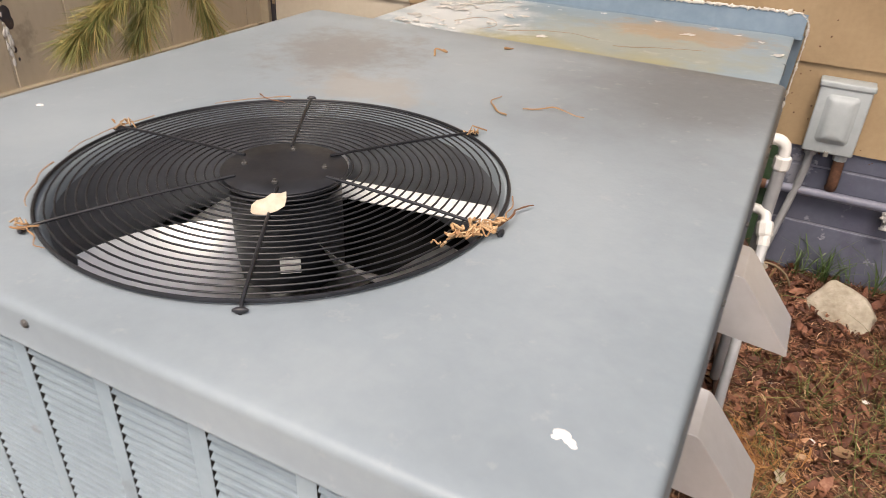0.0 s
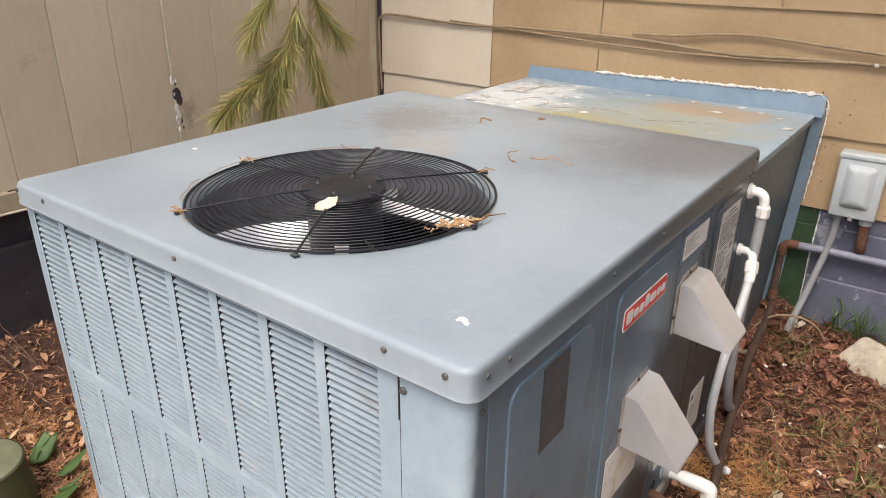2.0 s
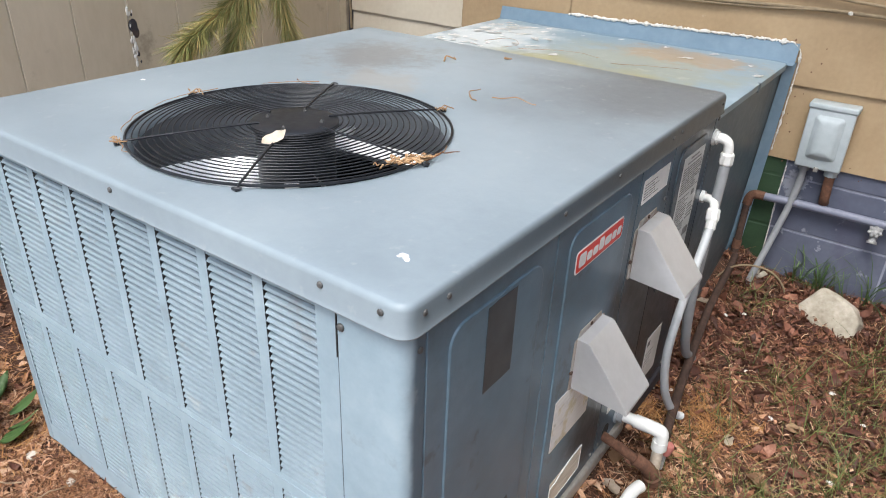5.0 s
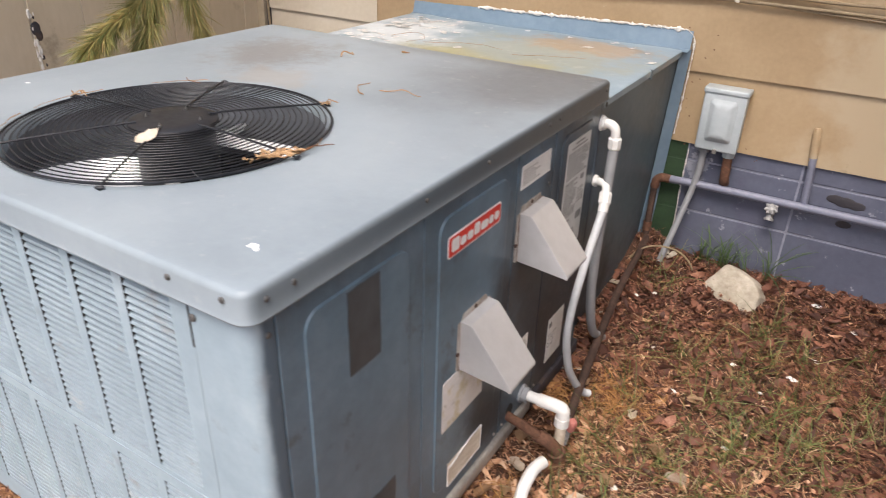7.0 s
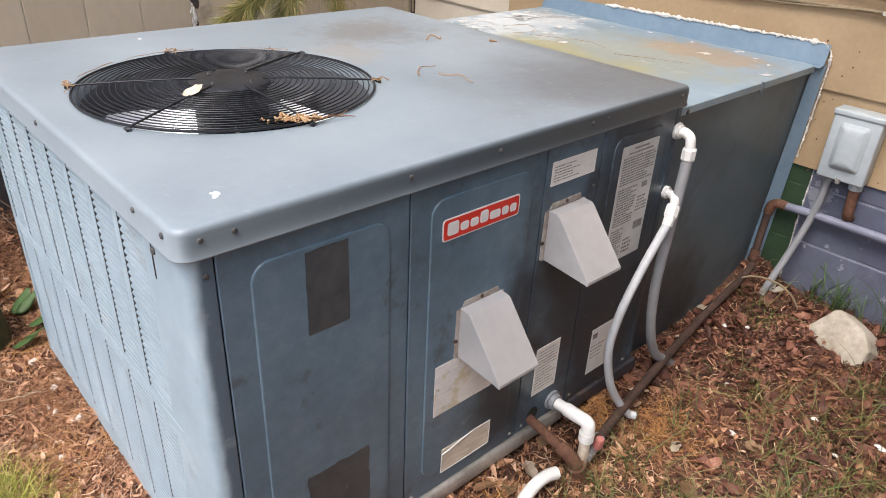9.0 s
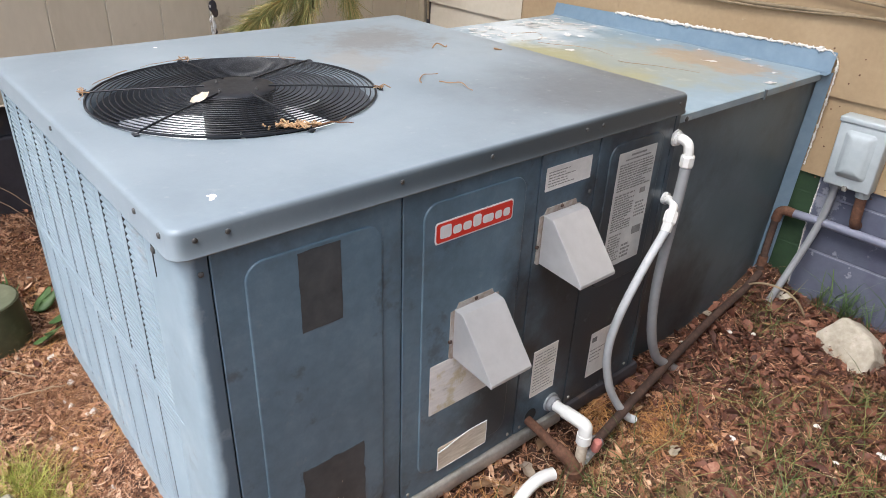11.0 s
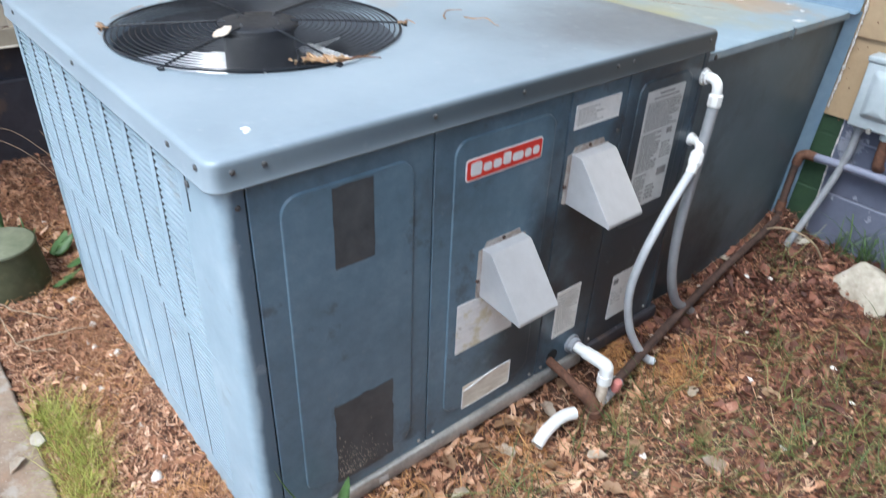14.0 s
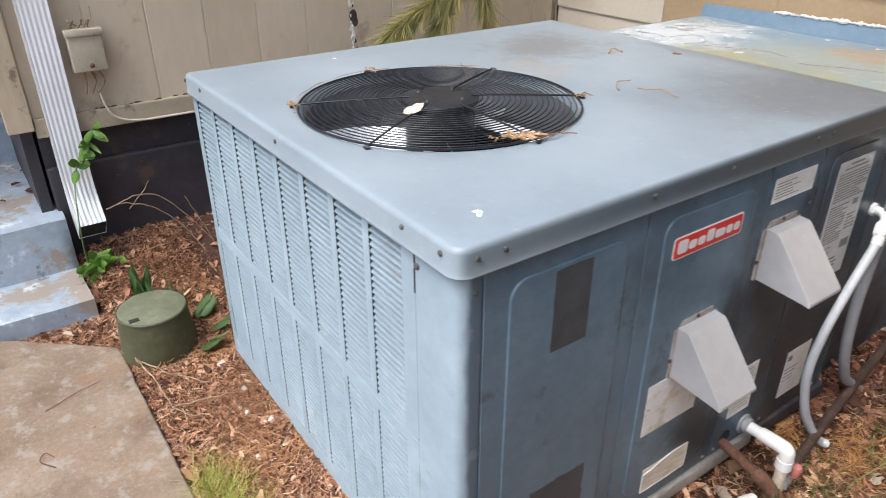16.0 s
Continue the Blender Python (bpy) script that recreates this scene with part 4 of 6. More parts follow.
# flue hoods
def flue_hood(y0, z0, seat):
    """A wedge-shaped hood over a flue opening; its lower front edge juts out 0.125 m."""
    y1, x0, x1 = y0 + 0.118, -0.006, 0.118
    zt = z0 + 0.132
    bm = bmesh.new()
    plan = [(x0, zt), (0.018, zt - 0.002), (0.024, zt - 0.006), (x1, z0 + 0.010), (x1 + 0.001, z0 + 0.004), (x1 - 0.002, z0), (x1 - 0.008, z0 + 0.002)]
    a = [bm.verts.new((x, y0, z)) for x, z in plan]
    b = [bm.verts.new((x, y1, z)) for x, z in plan]
    la, lb = bm.verts.new((x0, y0, z0 + 0.012)), bm.verts.new((x0, y1, z0 + 0.012))
    for k in range(len(plan) - 1):
        bm.faces.new((a[k], a[k + 1], b[k + 1], b[k]))
    bm.faces.new([*a, la])
    bm.faces.new([*b[::-1], lb][::-1])
    bmesh.ops.recalc_face_normals(bm, faces=bm.faces)
    bmesh.ops.solidify(bm, geom=bm.faces[:], thickness=0.0012)
    sharp = [e for e in bm.edges if e.calc_face_angle(0) > radians(40)]
    bmesh.ops.bevel(bm, geom=sharp, offset=0.0009, segments=2, affect="EDGES")
    hood = part("flue_hood", bm, M_HOOD, unit, "brushed stainless flue hood with rust at its rim", smooth=25)
    fl = plate(lambda i: [(u - i * np.sign(u), v - i * np.sign(v)) for u, v in ((0.048, 0.079), (-0.048, 0.079), (-0.054, 0.066), (-0.069, 0.063), (-0.070, -0.052), (-0.062, -0.058), (0.062, -0.058), (0.070, -0.052), (0.069, 0.063), (0.054, 0.066))],
               [(0, 0), (0, 0.0012), (0.0006, 0.0018)], lambda u, v, d: (seat + d, (y0 + y1) / 2 + u, z0 + 0.066 + v))
    flange = part("flange", fl, M_FLANGE, hood, "rusty mounting flange", smooth=30)
    for y, z in (((y0 + y1) / 2, zt + 0.008), (y0 - 0.009, z0 + 0.055), (y1 + 0.009, z0 + 0.055)):
        part("screw", screw((seat + 0.0015, y, z), (1, 0, 0), 0.0038, 0.0035), M_RUSTDARK, hood)
    return hood


flue_hood(0.548, 0.446, -0.0062)
flue_hood(0.798, 0.592, -0.0096)
part("flue_opening", on_x(0.556, 0.656, 0.462, 0.556, -0.0066, 0.0012), M_DARK, unit)

# stickers and badge
PX = -0.0062
def sticker(name, y0, y1, z0, z1, material, label, x=PX, radius=0.002):
    return part(name, on_x(y0, y1, z0, z1, x, 0.0009, radius, 0.0003), material, unit, label)


def bars(parent, rows, x=PX + 0.0009):
    """Unreadable print as plain bars: (y0, y1, z, height)."""
    v, f = [], []
    for y0, y1, z, h in rows:
        n0 = len(v)
        v += [(x + d, y, q) for d in (0, 0.0003) for y, q in ((y0, z), (y1, z), (y1, z + h), (y0, z + h))]
        f += [tuple(n0 + i for i in q) for q in ((4, 5, 6, 7), (0, 1, 5, 4), (1, 2, 6, 5), (2, 3, 7, 6), (3, 0, 4, 7))]
    return tagged(raw("print", v, f, M_INK, parent), kind="stuff")


def lines(y0, y1, z0, z1, pitch, fill=0.55, seed=1):
    r = random.Random(seed)
    out, z = [], z1 - pitch
    while z > z0:
        y = y0
        end = y1 - (y1 - y0) * (r.random() * 0.35 if r.random() < 0.5 else 0)
        while y < end:
            w = r.uniform(0.004, 0.014)
            out.append((y, min(y + w, end), z, pitch * fill))
            y += w + 0.0022
        z -= pitch
    return out


badge = sticker("badge", 0.488, 0.697, 0.746, 0.793, M_WHITE, "red badge with a white rim and pale shapes", radius=0.008)
part("badge_field", on_x(0.4912, 0.6938, 0.7492, 0.7898, PX + 0.0009, 0.0005, 0.006, 0.0002), M_RED, badge)
for k, (a, b, tall) in enumerate(((0.500, 0.529, 0.030), (0.533, 0.555, 0.021), (0.559, 0.581, 0.021), (0.585, 0.607, 0.030), (0.611, 0.641, 0.021), (0.645, 0.664, 0.021), (0.668, 0.687, 0.021))):
    part("pale_shape", on_x(a, b, 0.7585 - 0.002 * (k == 0), 0.7585 + tall * 0.86, PX + 0.0014, 0.0004, 0.006, 0.0002), M_WHITE, badge)
s1 = sticker("warning_sticker", 0.795, 0.945, 0.778, 0.833, M_SILVER, "silver sticker with faded print", x=-0.0097)
bars(s1, lines(0.803, 0.89, 0.782, 0.826, 0.0065, 0.3, seed=3), -0.0088)
nameplate = sticker("data_plate", 1.043, 1.192, 0.500, 0.812, M_PLATE, "tall silver data plate with small print")
bars(nameplate, [(1.09, 1.15, 0.799, 0.005), (1.07, 1.17, 0.789, 0.004), *lines(1.052, 1.185, 0.71, 0.785, 0.0066, seed=4), *lines(1.052, 1.13, 0.60, 0.705, 0.0068, seed=5), *lines(1.052, 1.10, 0.51, 0.595, 0.0072, seed=6), (1.145, 1.182, 0.574, 0.022), (1.150, 1.172, 0.688, 0.014), *lines(1.14, 1.185, 0.62, 0.67, 0.009, seed=12), *lines(1.11, 1.15, 0.51, 0.56, 0.011, seed=13)])
s2 = sticker("foil_sticker", 0.487, 0.662, 0.322, 0.456, M_FOIL, "crinkled foil sticker with worn yellow print")
s3 = sticker("yellowed_sticker", 0.518, 0.672, 0.140, 0.210, M_CREAM, "yellowed sticker with a curled torn corner")
for k, pts in enumerate((((0.5185, 0.141), (0.5190, 0.168), (0.5195, 0.196)), ((0.5185, 0.1405), (0.60, 0.1400), (0.6715, 0.1412)), ((0.6715, 0.1412), (0.6722, 0.175), (0.6715, 0.210)))):
    part("pale_border", tube([(PX + 0.0008, y, z) for y, z in pts], 0.0011, 6), M_WHITE, s3)
part("torn_edge", tube(glide([(PX + 0.001, 0.519, 0.196), (PX + 0.002, 0.545, 0.200), (PX + 0.002, 0.58, 0.2085), (PX + 0.001, 0.62, 0.2125), (PX + 0.001, 0.672, 0.211)]), 0.0016, 6), M_WHITE, s3)
s4 = sticker("instruction_sticker", 0.825, 0.914, 0.196, 0.341, M_PAPER, "pale weathered instruction sticker", x=-0.0097)
bars(s4, lines(0.832, 0.908, 0.203, 0.335, 0.0095, 0.22, seed=9), -0.0088)
for s, (y0, y1, z0, z1) in ((s1, (0.795, 0.945, 0.778, 0.833)), (s4, (0.825, 0.914, 0.196, 0.341))):
    loop = [(-0.0089, y, z) for y, z in ((y0 + 0.001, z0 + 0.001), (y1 - 0.001, z0 + 0.001), (y1 - 0.001, z1 - 0.001), (y0 + 0.001, z1 - 0.001))]
    part("pale_border", tube(loop, 0.0008, 5, closed=True), M_WHITE, s)
s5 = sticker("small_notice", 1.054, 1.162, 0.150, 0.298, M_SILVER, "silver notice with sparse print", x=-0.0097)
bars(s5, [(1.06, 1.08, 0.266, 0.016), *lines(1.06, 1.12, 0.20, 0.25, 0.012, 0.2, seed=10)], -0.0088)
def ragged_patch(y0, y1, z0, z1, amp):
    """A thin patch on the panel with uneven, torn edges."""
    edge = []
    for (ya, za), (yb, zb) in (((y0, z0), (y1, z0)), ((y1, z0), (y1, z1)), ((y1, z1), (y0, z1)), ((y0, z1), (y0, z0))):
        for k in range(14):
            u, v = ya + (yb - ya) * k / 14, za + (zb - za) * k / 14
            wob = Vector(noise.noise_vector((u * 45, v * 45, 2.0))) + 0.6 * Vector(noise.noise_vector((u * 140, v * 140, 7.0)))
            edge.append((u + amp * wob.x, v + amp * wob.y))
    return plate(lambda i: edge, [(0, 0), (0, 0.0005)], lambda u, v, d: (PX + d, u, v))


part("tape_residue", ragged_patch(0.198, 0.280, 0.667, 0.824, 0.0014), M_RESIDUE, unit, "dark patch where a sticker was")
res = part("tape_residue", ragged_patch(0.177, 0.318, 0.135, 0.352, 0.0042), M_RESIDUE, unit, "dark patch with torn paper remains")
bm = bmesh.new()
for k in range(260):
    y, z = 0.182 + abs(rng.normal(0, 0.055)), 0.145 + abs(rng.normal(0, 0.040))
    if y < 0.312 and z < 0.30:
        s = rng.uniform(0.0004, 0.0015)
        bmesh.ops.create_icosphere(bm, subdivisions=1, radius=s, matrix=Matrix.Translation((PX + 0.0006, y, z)) @ Matrix.Diagonal((0.15, rng.uniform(0.6, 1.4), rng.uniform(0.6, 3.2), 1)))
tagged(part("paper_remains", bm, M_FLECK, res), kind="stuff")

# ---- duct between the unit and the house ----
duct = thing("plenum_duct", "blue-grey painted sheet metal duct with peeling white paint", "duct", (-0.6, 1.72, 0))
bm = bmesh.new()
DT = 0.858
nxs, nys = 24, 18
grid = [[bm.verts.new((-1.165 + 1.140 * i / nxs, 1.289 + (WY - 1.291) * j / nys, DT + 0.004 * noise.noise((i * 0.23, j * 0.25, 8)) * (0 < i < nxs))) for j in range(nys + 1)] for i in range(nxs + 1)]
for i in range(nxs):
    for j in range(nys):
        bm.faces.new((grid[i][j], grid[i + 1][j], grid[i + 1][j + 1], grid[i][j + 1]))
for rowv, way in (([g for g in grid[-1]], 1), ([g for g in grid[0]], -1)):
    lip = [bm.verts.new(v.co + Vector((0.004 * way, 0, -0.003))) for v in rowv]
    low = [bm.verts.new(v.co + Vector((0.004 * way, 0, -0.022))) for v in rowv]
    for k in range(nys):
        for a, b in ((rowv, lip), (lip, low)):
            bm.faces.new((a[k], a[k + 1], b[k + 1], b[k]))
part("top_sheet", bm, M_DUCT, duct, "stained top sheet with a yellowish water mark", smooth=40)
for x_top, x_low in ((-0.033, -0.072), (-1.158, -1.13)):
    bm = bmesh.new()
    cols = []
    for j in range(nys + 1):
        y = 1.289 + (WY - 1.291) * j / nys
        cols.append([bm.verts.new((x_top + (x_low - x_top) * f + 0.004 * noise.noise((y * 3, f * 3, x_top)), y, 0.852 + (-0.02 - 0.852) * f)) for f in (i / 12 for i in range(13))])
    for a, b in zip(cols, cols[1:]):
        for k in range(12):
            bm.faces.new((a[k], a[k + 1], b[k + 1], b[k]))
    part("side_sheet", bm, M_DUCTSIDE, duct, "grey side sheet streaked with grime, its shaded foot by the unit painted dark", smooth=40)
part("drip_joint", block((-0.030, 1.725, 0.828), (-0.0175, 1.737, 0.858), 0.002), M_DUCTSIDE, duct)
part("screw", screw((-0.022, 1.33, 0.842), (1, 0, 0), 0.006), M_SCREW, duct)
# flashing on the wall
bm = bmesh.new()
fx = np.linspace(-1.17, 0.0, 24)
top = [bm.verts.new((x, WY - 0.016 + 0.002 * noise.noise((x * 6, 0, 0)), 0.922 + 0.014 * x + 0.004 * noise.noise((x * 4, 2, 0)))) for x in fx]
low = [bm.verts.new((x, WY - 0.030, DT + 0.003)) for x in fx]
out = [bm.verts.new((x, WY - 0.058, DT - 0.003)) for x in fx]
for k in range(len(fx) - 1):
    bm.faces.new((top[k], top[k + 1], low[k + 1], low[k]))
    bm.faces.new((low[k], low[k + 1], out[k + 1], out[k]))
part("wall_flashing", bm, M_FLASH, duct, "light blue flashing strip")
bm = bmesh.new()
fz = np.linspace(-0.02, 0.86, 16)
a = [bm.verts.new((-0.072 + 0.045 * z / 0.86 + 0.0, WY - 0.045, z)) for z in fz]
b = [bm.verts.new((-0.032 + 0.036 * z / 0.86, WY - 0.016, z)) for z in fz]
for k in range(len(fz) - 1):
    bm.faces.new((a[k], b[k], b[k + 1], a[k + 1]))
part("wall_flashing", bm, M_FLASH, duct, "light blue flashing strip")


def caulk_bead(points, thick, parent):
    r0 = random.Random(len(points))
    line = glide(points, 44)
    r = [thick * r0.uniform(0.25, 0.75) * (0.5 + 1.3 * abs(noise.noise((q.x * 27, q.y * 27, q.z * 27 + 5)))) for q in line]
    line = [q + Vector((r0.uniform(-1, 1), 0.2 * r0.uniform(-1, 1), r0.uniform(-1, 1))) * thick * 0.22 for q in line]
    return part("caulk_bead", tube(line, r, 7), M_CAULK, parent, "ragged white caulk", smooth=30)


caulk_bead([(-0.86, WY - 0.018, 0.912), (-0.55, WY - 0.018, 0.916), (-0.25, WY - 0.018, 0.921), (-0.02, WY - 0.018, 0.925)], 0.0125, duct)
caulk_bead([(-0.02, WY - 0.018, 0.924), (0.004, WY - 0.016, 0.90), (0.010, WY - 0.016, 0.85), (0.004, WY - 0.016, 0.70), (-0.004, WY - 0.016, 0.55)], 0.0062, duct)
caulk_bead([(0.055, WY - 0.001, 0.10), (0.056, WY - 0.001, 0.22), (0.054, WY - 0.001, 0.36), (0.058, WY - 0.001, 0.50)], 0.0045, foundation)
# paint flakes on the top sheet
flakes = [(-1.10 + abs(rng.normal(0, 0.17)), rng.uniform(1.50, 2.06)) for k in range(76)] + [(-0.10, 1.93), (-0.17, 1.98), (-0.05, 1.80), (-0.30, 1.90), (-0.42, 2.02), (-0.60, 2.03), (-0.25, 2.03)]
for k, (x, y) in enumerate(flakes):
    s = rng.uniform(0.006, 0.026)
    turn = rng.uniform(0, 6.28)
    long = rng.uniform(0.8, 1.7)
    curl = rng.uniform(0.0, 0.010)
    shape = []
    for a in np.linspace(0, 2 * math.pi, 12)[:-1]:
        u, v = s * rng.uniform(0.25, 1.25) * math.cos(a) * long, s * rng.uniform(0.25, 1.25) * math.sin(a) * 0.8
        shape.append((u * math.cos(turn) - v * math.sin(turn), u * math.sin(turn) + v * math.cos(turn)))
    bm = bmesh.new()
    vs = [bm.verts.new((x + u, y + v, DT + 0.0040 + curl * max(0.0, u / s) ** 2 * 0.4)) for u, v in shape]
    c = bm.verts.new((x, y, DT + 0.0042))
    for i in range(len(vs)):
        bm.faces.new((vs[i], vs[(i + 1) % len(vs)], c))
    bmesh.ops.solidify(bm, geom=bm.faces[:], thickness=0.0005)
    part("paint_flake", bm, M_FLAKE, duct)

# ---- disconnect box and pipework on the house wall ----
box = thing("disconnect_box", "grey metal disconnect box with a bulged cover on the wall", "electrical box", (0.16, WY, 0.64))
BX0, BX1, BZ0, BZ1 = 0.088, 0.232, 0.528, 0.752
part("case", block((BX0 + 0.004, WY - 0.062, BZ0), (BX1 - 0.004, WY - 0.006, BZ1), 0.004), M_BOX, box, smooth=40)
part("cover", block((BX0, WY - 0.074, BZ0 + 0.004), (BX1, WY - 0.060, BZ1 - 0.012), 0.006, 3), M_BOX, box, smooth=40)
part("rain_hood", block((BX0 - 0.004, WY - 0.078, BZ1 - 0.016), (BX1 + 0.004, WY - 0.008, BZ1 + 0.003), 0.005, 3), M_BOX, box, smooth=40)
w, h = 0.092, 0.150
bm = plate(lambda i: rounded(w - 2 * i, h - 2 * i, max(0.014 - i * 0.5, 0.004), 4), [(0, 0), (0.002, 0.003), (0.006, 0.004), (0.010, 0.0105), (0.020, 0.017), (0.032, 0.020)],
           lambda u, v, d: (0.160 - u, WY - 0.074 - d * (0.75 - 0.25 * v / 0.075), 0.642 + v))
part("bulge", bm, M_BOX, box, smooth=50)
part("hasp", block((0.152, WY - 0.080, BZ0 - 0.004), (0.166, WY - 0.070, BZ0 + 0.012), 0.002), M_GALV, box)

lead = thing("box_conduit", "grey painted conduit running from the box to the ground", "conduit", (0.12, WY, 0.3))
part("pipe", tube(glide([(0.118, WY - 0.035, 0.535), (0.117, WY - 0.035, 0.47), (0.113, WY - 0.036, 0.42), (0.100, 2.080, 0.33), (0.074, 2.035, 0.18), (0.050, 1.990, 0.05), (0.036, 1.965, -0.03)], 6), 0.0120, 14), M_CONDUIT, lead, smooth=60)
part("nut", tube([(0.118, WY - 0.035, 0.533), (0.118, WY - 0.035, 0.512)], 0.018, 8), M_CONDUIT, lead)
stub = thing("rusty_stub_pipe", "rusty pipe stub below the box turning into the wall", "pipe", (0.205, WY, 0.45))
part("pipe", tube(glide([(0.204, WY - 0.035, 0.532), (0.206, WY - 0.035, 0.47), (0.208, WY - 0.033, 0.425), (0.208, WY - 0.018, 0.405), (0.208, WY + 0.004, 0.400)], 6), 0.0165, 14), M_RUST, stub, smooth=60)
part("collar", tube([(0.204, WY - 0.035, 0.534), (0.204, WY - 0.035, 0.508)], 0.021, 10), M_BOX, stub)

gas = thing("gas_line", "rusty gas pipe from the wall along the ground to the unit", "pipe", (0.1, 1.5, 0))
part("wall_run", tube([(0.005, WY - 0.032, 0.378), (0.10, WY - 0.032, 0.382), (0.6, WY - 0.032, 0.382), (3.6, WY - 0.032, 0.38)], 0.0145, 14), M_BLUEPIPE, gas, "blue painted run of pipe", smooth=60)
part("elbow", tube(glide([(0.018, WY - 0.032, 0.378), (-0.012, WY - 0.033, 0.378), (-0.030, WY - 0.036, 0.366), (-0.034, WY - 0.040, 0.335)], 6), 0.0165, 14), M_RUST, gas, smooth=60)
part("drop", tube([(-0.034, WY - 0.040, 0.345), (-0.030, WY - 0.060, 0.24), (-0.026, WY - 0.075, 0.13)], 0.0125, 14), M_RUSTDARK, gas, smooth=60)
part("coupling", tube([(-0.029, WY - 0.064, 0.20), (-0.0285, WY - 0.068, 0.165)], 0.0165, 14), M_RUST, gas, smooth=60)
part("elbow", tube(glide([(-0.027, WY - 0.072, 0.15), (-0.026, WY - 0.080, 0.10), (-0.022, WY - 0.105, 0.065), (-0.012, WY - 0.16, 0.05)], 6), 0.0200, 14), M_RUST, gas, smooth=60)
part("ground_run", tube(glide([(-0.020, WY - 0.085, 0.142), (-0.014, WY - 0.17, 0.118), (0.000, 1.70, 0.082), (0.050, 1.32, 0.058), (0.097, 1.03, 0.042), (0.110, 0.94, 0.034)], 8), 0.0130, 14), M_RUSTDARK, gas, "dark rusty pipe half in the leaves", smooth=60)
part("tee", tube([(0.101, 1.00, 0.034), (0.114, 0.92, 0.026)], 0.0185, 14), M_VALVE, gas, smooth=60)
part("cap", tube([(0.122, 0.960, 0.042), (0.129, 0.957, 0.072), (0.130, 0.956, 0.078)], [0.0125, 0.0135, 0.0100], 8), M_REDCAP, gas, "faded red cap", smooth=50)
part("elbow", tube(glide([(0.117, 0.915, -0.03), (0.119, 0.893, -0.002), (0.116, 0.880, 0.030), (0.098, 0.866, 0.058), (0.072, 0.856, 0.074)], 6), 0.0180, 14), M_RUST, gas, smooth=60)
part("collar", tube([(0.119, 0.890, 0.0), (0.1175, 0.883, 0.022)], 0.0245, 14), M_RUST, gas, smooth=60)
part("inlet", tube([(0.080, 0.858, 0.070), (0.02, 0.840, 0.105), (-0.015, 0.829, 0.124)], 0.0125, 14), M_RUST, gas, smooth=60)
part("gas_opening", tube([(-0.0115, 0.838, 0.133), (-0.0092, 0.838, 0.133)], 0.021, 18), M_DARK, unit)

valve = thing("hose_tap", "weathered hose tap on the blue wall", "tap", (0.39, WY, 0.32))
part("body", tube(glide([(0.389, WY, 0.338), (0.389, WY - 0.028, 0.338), (0.389, WY - 0.045, 0.334), (0.389, WY - 0.056, 0.320)], 5), [0.012] * 15 + [0.014], 12), M_VALVE, valve, smooth=60)
bm = tube([(0.389, WY - 0.040, 0.348), (0.389, WY - 0.043, 0.352), (0.389, WY - 0.054, 0.362), (0.389, WY - 0.058, 0.365)], [0.014, 0.021, 0.021, 0.010], 32)
for v in bm.verts:
    off = v.co - Vector((0.389, WY - 0.049, 0.357))
    v.co += off * 0.16 * math.cos(7 * math.atan2(off.x, off.z + 0.5 * off.y))
part("knob", bm, M_VALVE, valve, "fluted worn tap knob", smooth=40)
part("stem", tube([(0.389, WY - 0.028, 0.338), (0.389, WY - 0.042, 0.350)], 0.007, 8), M_VALVE, valve)
part("spout_rim", tube([(0.389, WY - 0.054, 0.324), (0.389, WY - 0.058, 0.316)], 0.0165, 14), M_VALVE, valve)
riser = thing("wall_pipe", "pale painted pipe climbing the wall", "pipe", (0.48, WY, 0.45))
part("pipe", tube([(0.483, WY - 0.018, 0.388), (0.478, WY - 0.018, 0.49), (0.472, WY - 0.022, 0.56)], 0.0125, 12), M_BLUEPIPE, riser, smooth=60)
part("upper_length", tube([(0.4725, WY - 0.0205, 0.55), (0.468, WY - 0.0195, 0.60), (0.462, WY - 0.0175, 0.655), (0.461, WY - 0.0165, 0.662)], [0.0128, 0.0128, 0.0128, 0.009], 12), M_SIDING, riser, "tan painted upper end", smooth=60)
grille = thing("vent_opening", "dark broken opening in the blue foundation wall", "vent", (0.60, WY, 0.42))
for pieces in (((0.575, 0.425, 0.026), (0.605, 0.42, 0.032), (0.64, 0.415, 0.026)), ((0.62, 0.34, 0.022),)):
    bm = bmesh.new()
    for x, z, s in pieces:
        bmesh.ops.create_icosphere(bm, subdivisions=2, radius=s, matrix=Matrix.Translation((x, WY - 0.001, z)) @ Matrix.Diagonal((1.2, 0.08, 0.6, 1)))
    part("hollow", bm, M_FOUND, grille)

# ---- pipes and conduits of the unit ----
drain = thing("drain_pipe", "white plastic drain pipe with an elbow pointing down", "pipe", (0.1, 0.92, 0))
part("bulkhead", tube([(-0.010, 0.914, 0.140), (-0.004, 0.914, 0.140), (-0.0035, 0.914, 0.140), (0.010, 0.914, 0.140)], [0.027, 0.027, 0.021, 0.021], 20), M_CONDUIT, drain, "grey threaded bulkhead", smooth=40)
part("pipe", tube([(0.008, 0.914, 0.140), (0.045, 0.915, 0.140)], 0.0150, 16), M_PVC, drain, smooth=60)
part("socket", tube([(0.040, 0.915, 0.140), (0.068, 0.916, 0.140)], 0.0180, 16), M_PVC, drain, smooth=60)
part("elbow", tube(glide([(0.060, 0.916, 0.140), (0.094, 0.917, 0.140), (0.108, 0.917, 0.137), (0.112, 0.917, 0.125), (0.112, 0.916, 0.088)], 6), 0.0180, 18), M_PVC, drain, smooth=60)
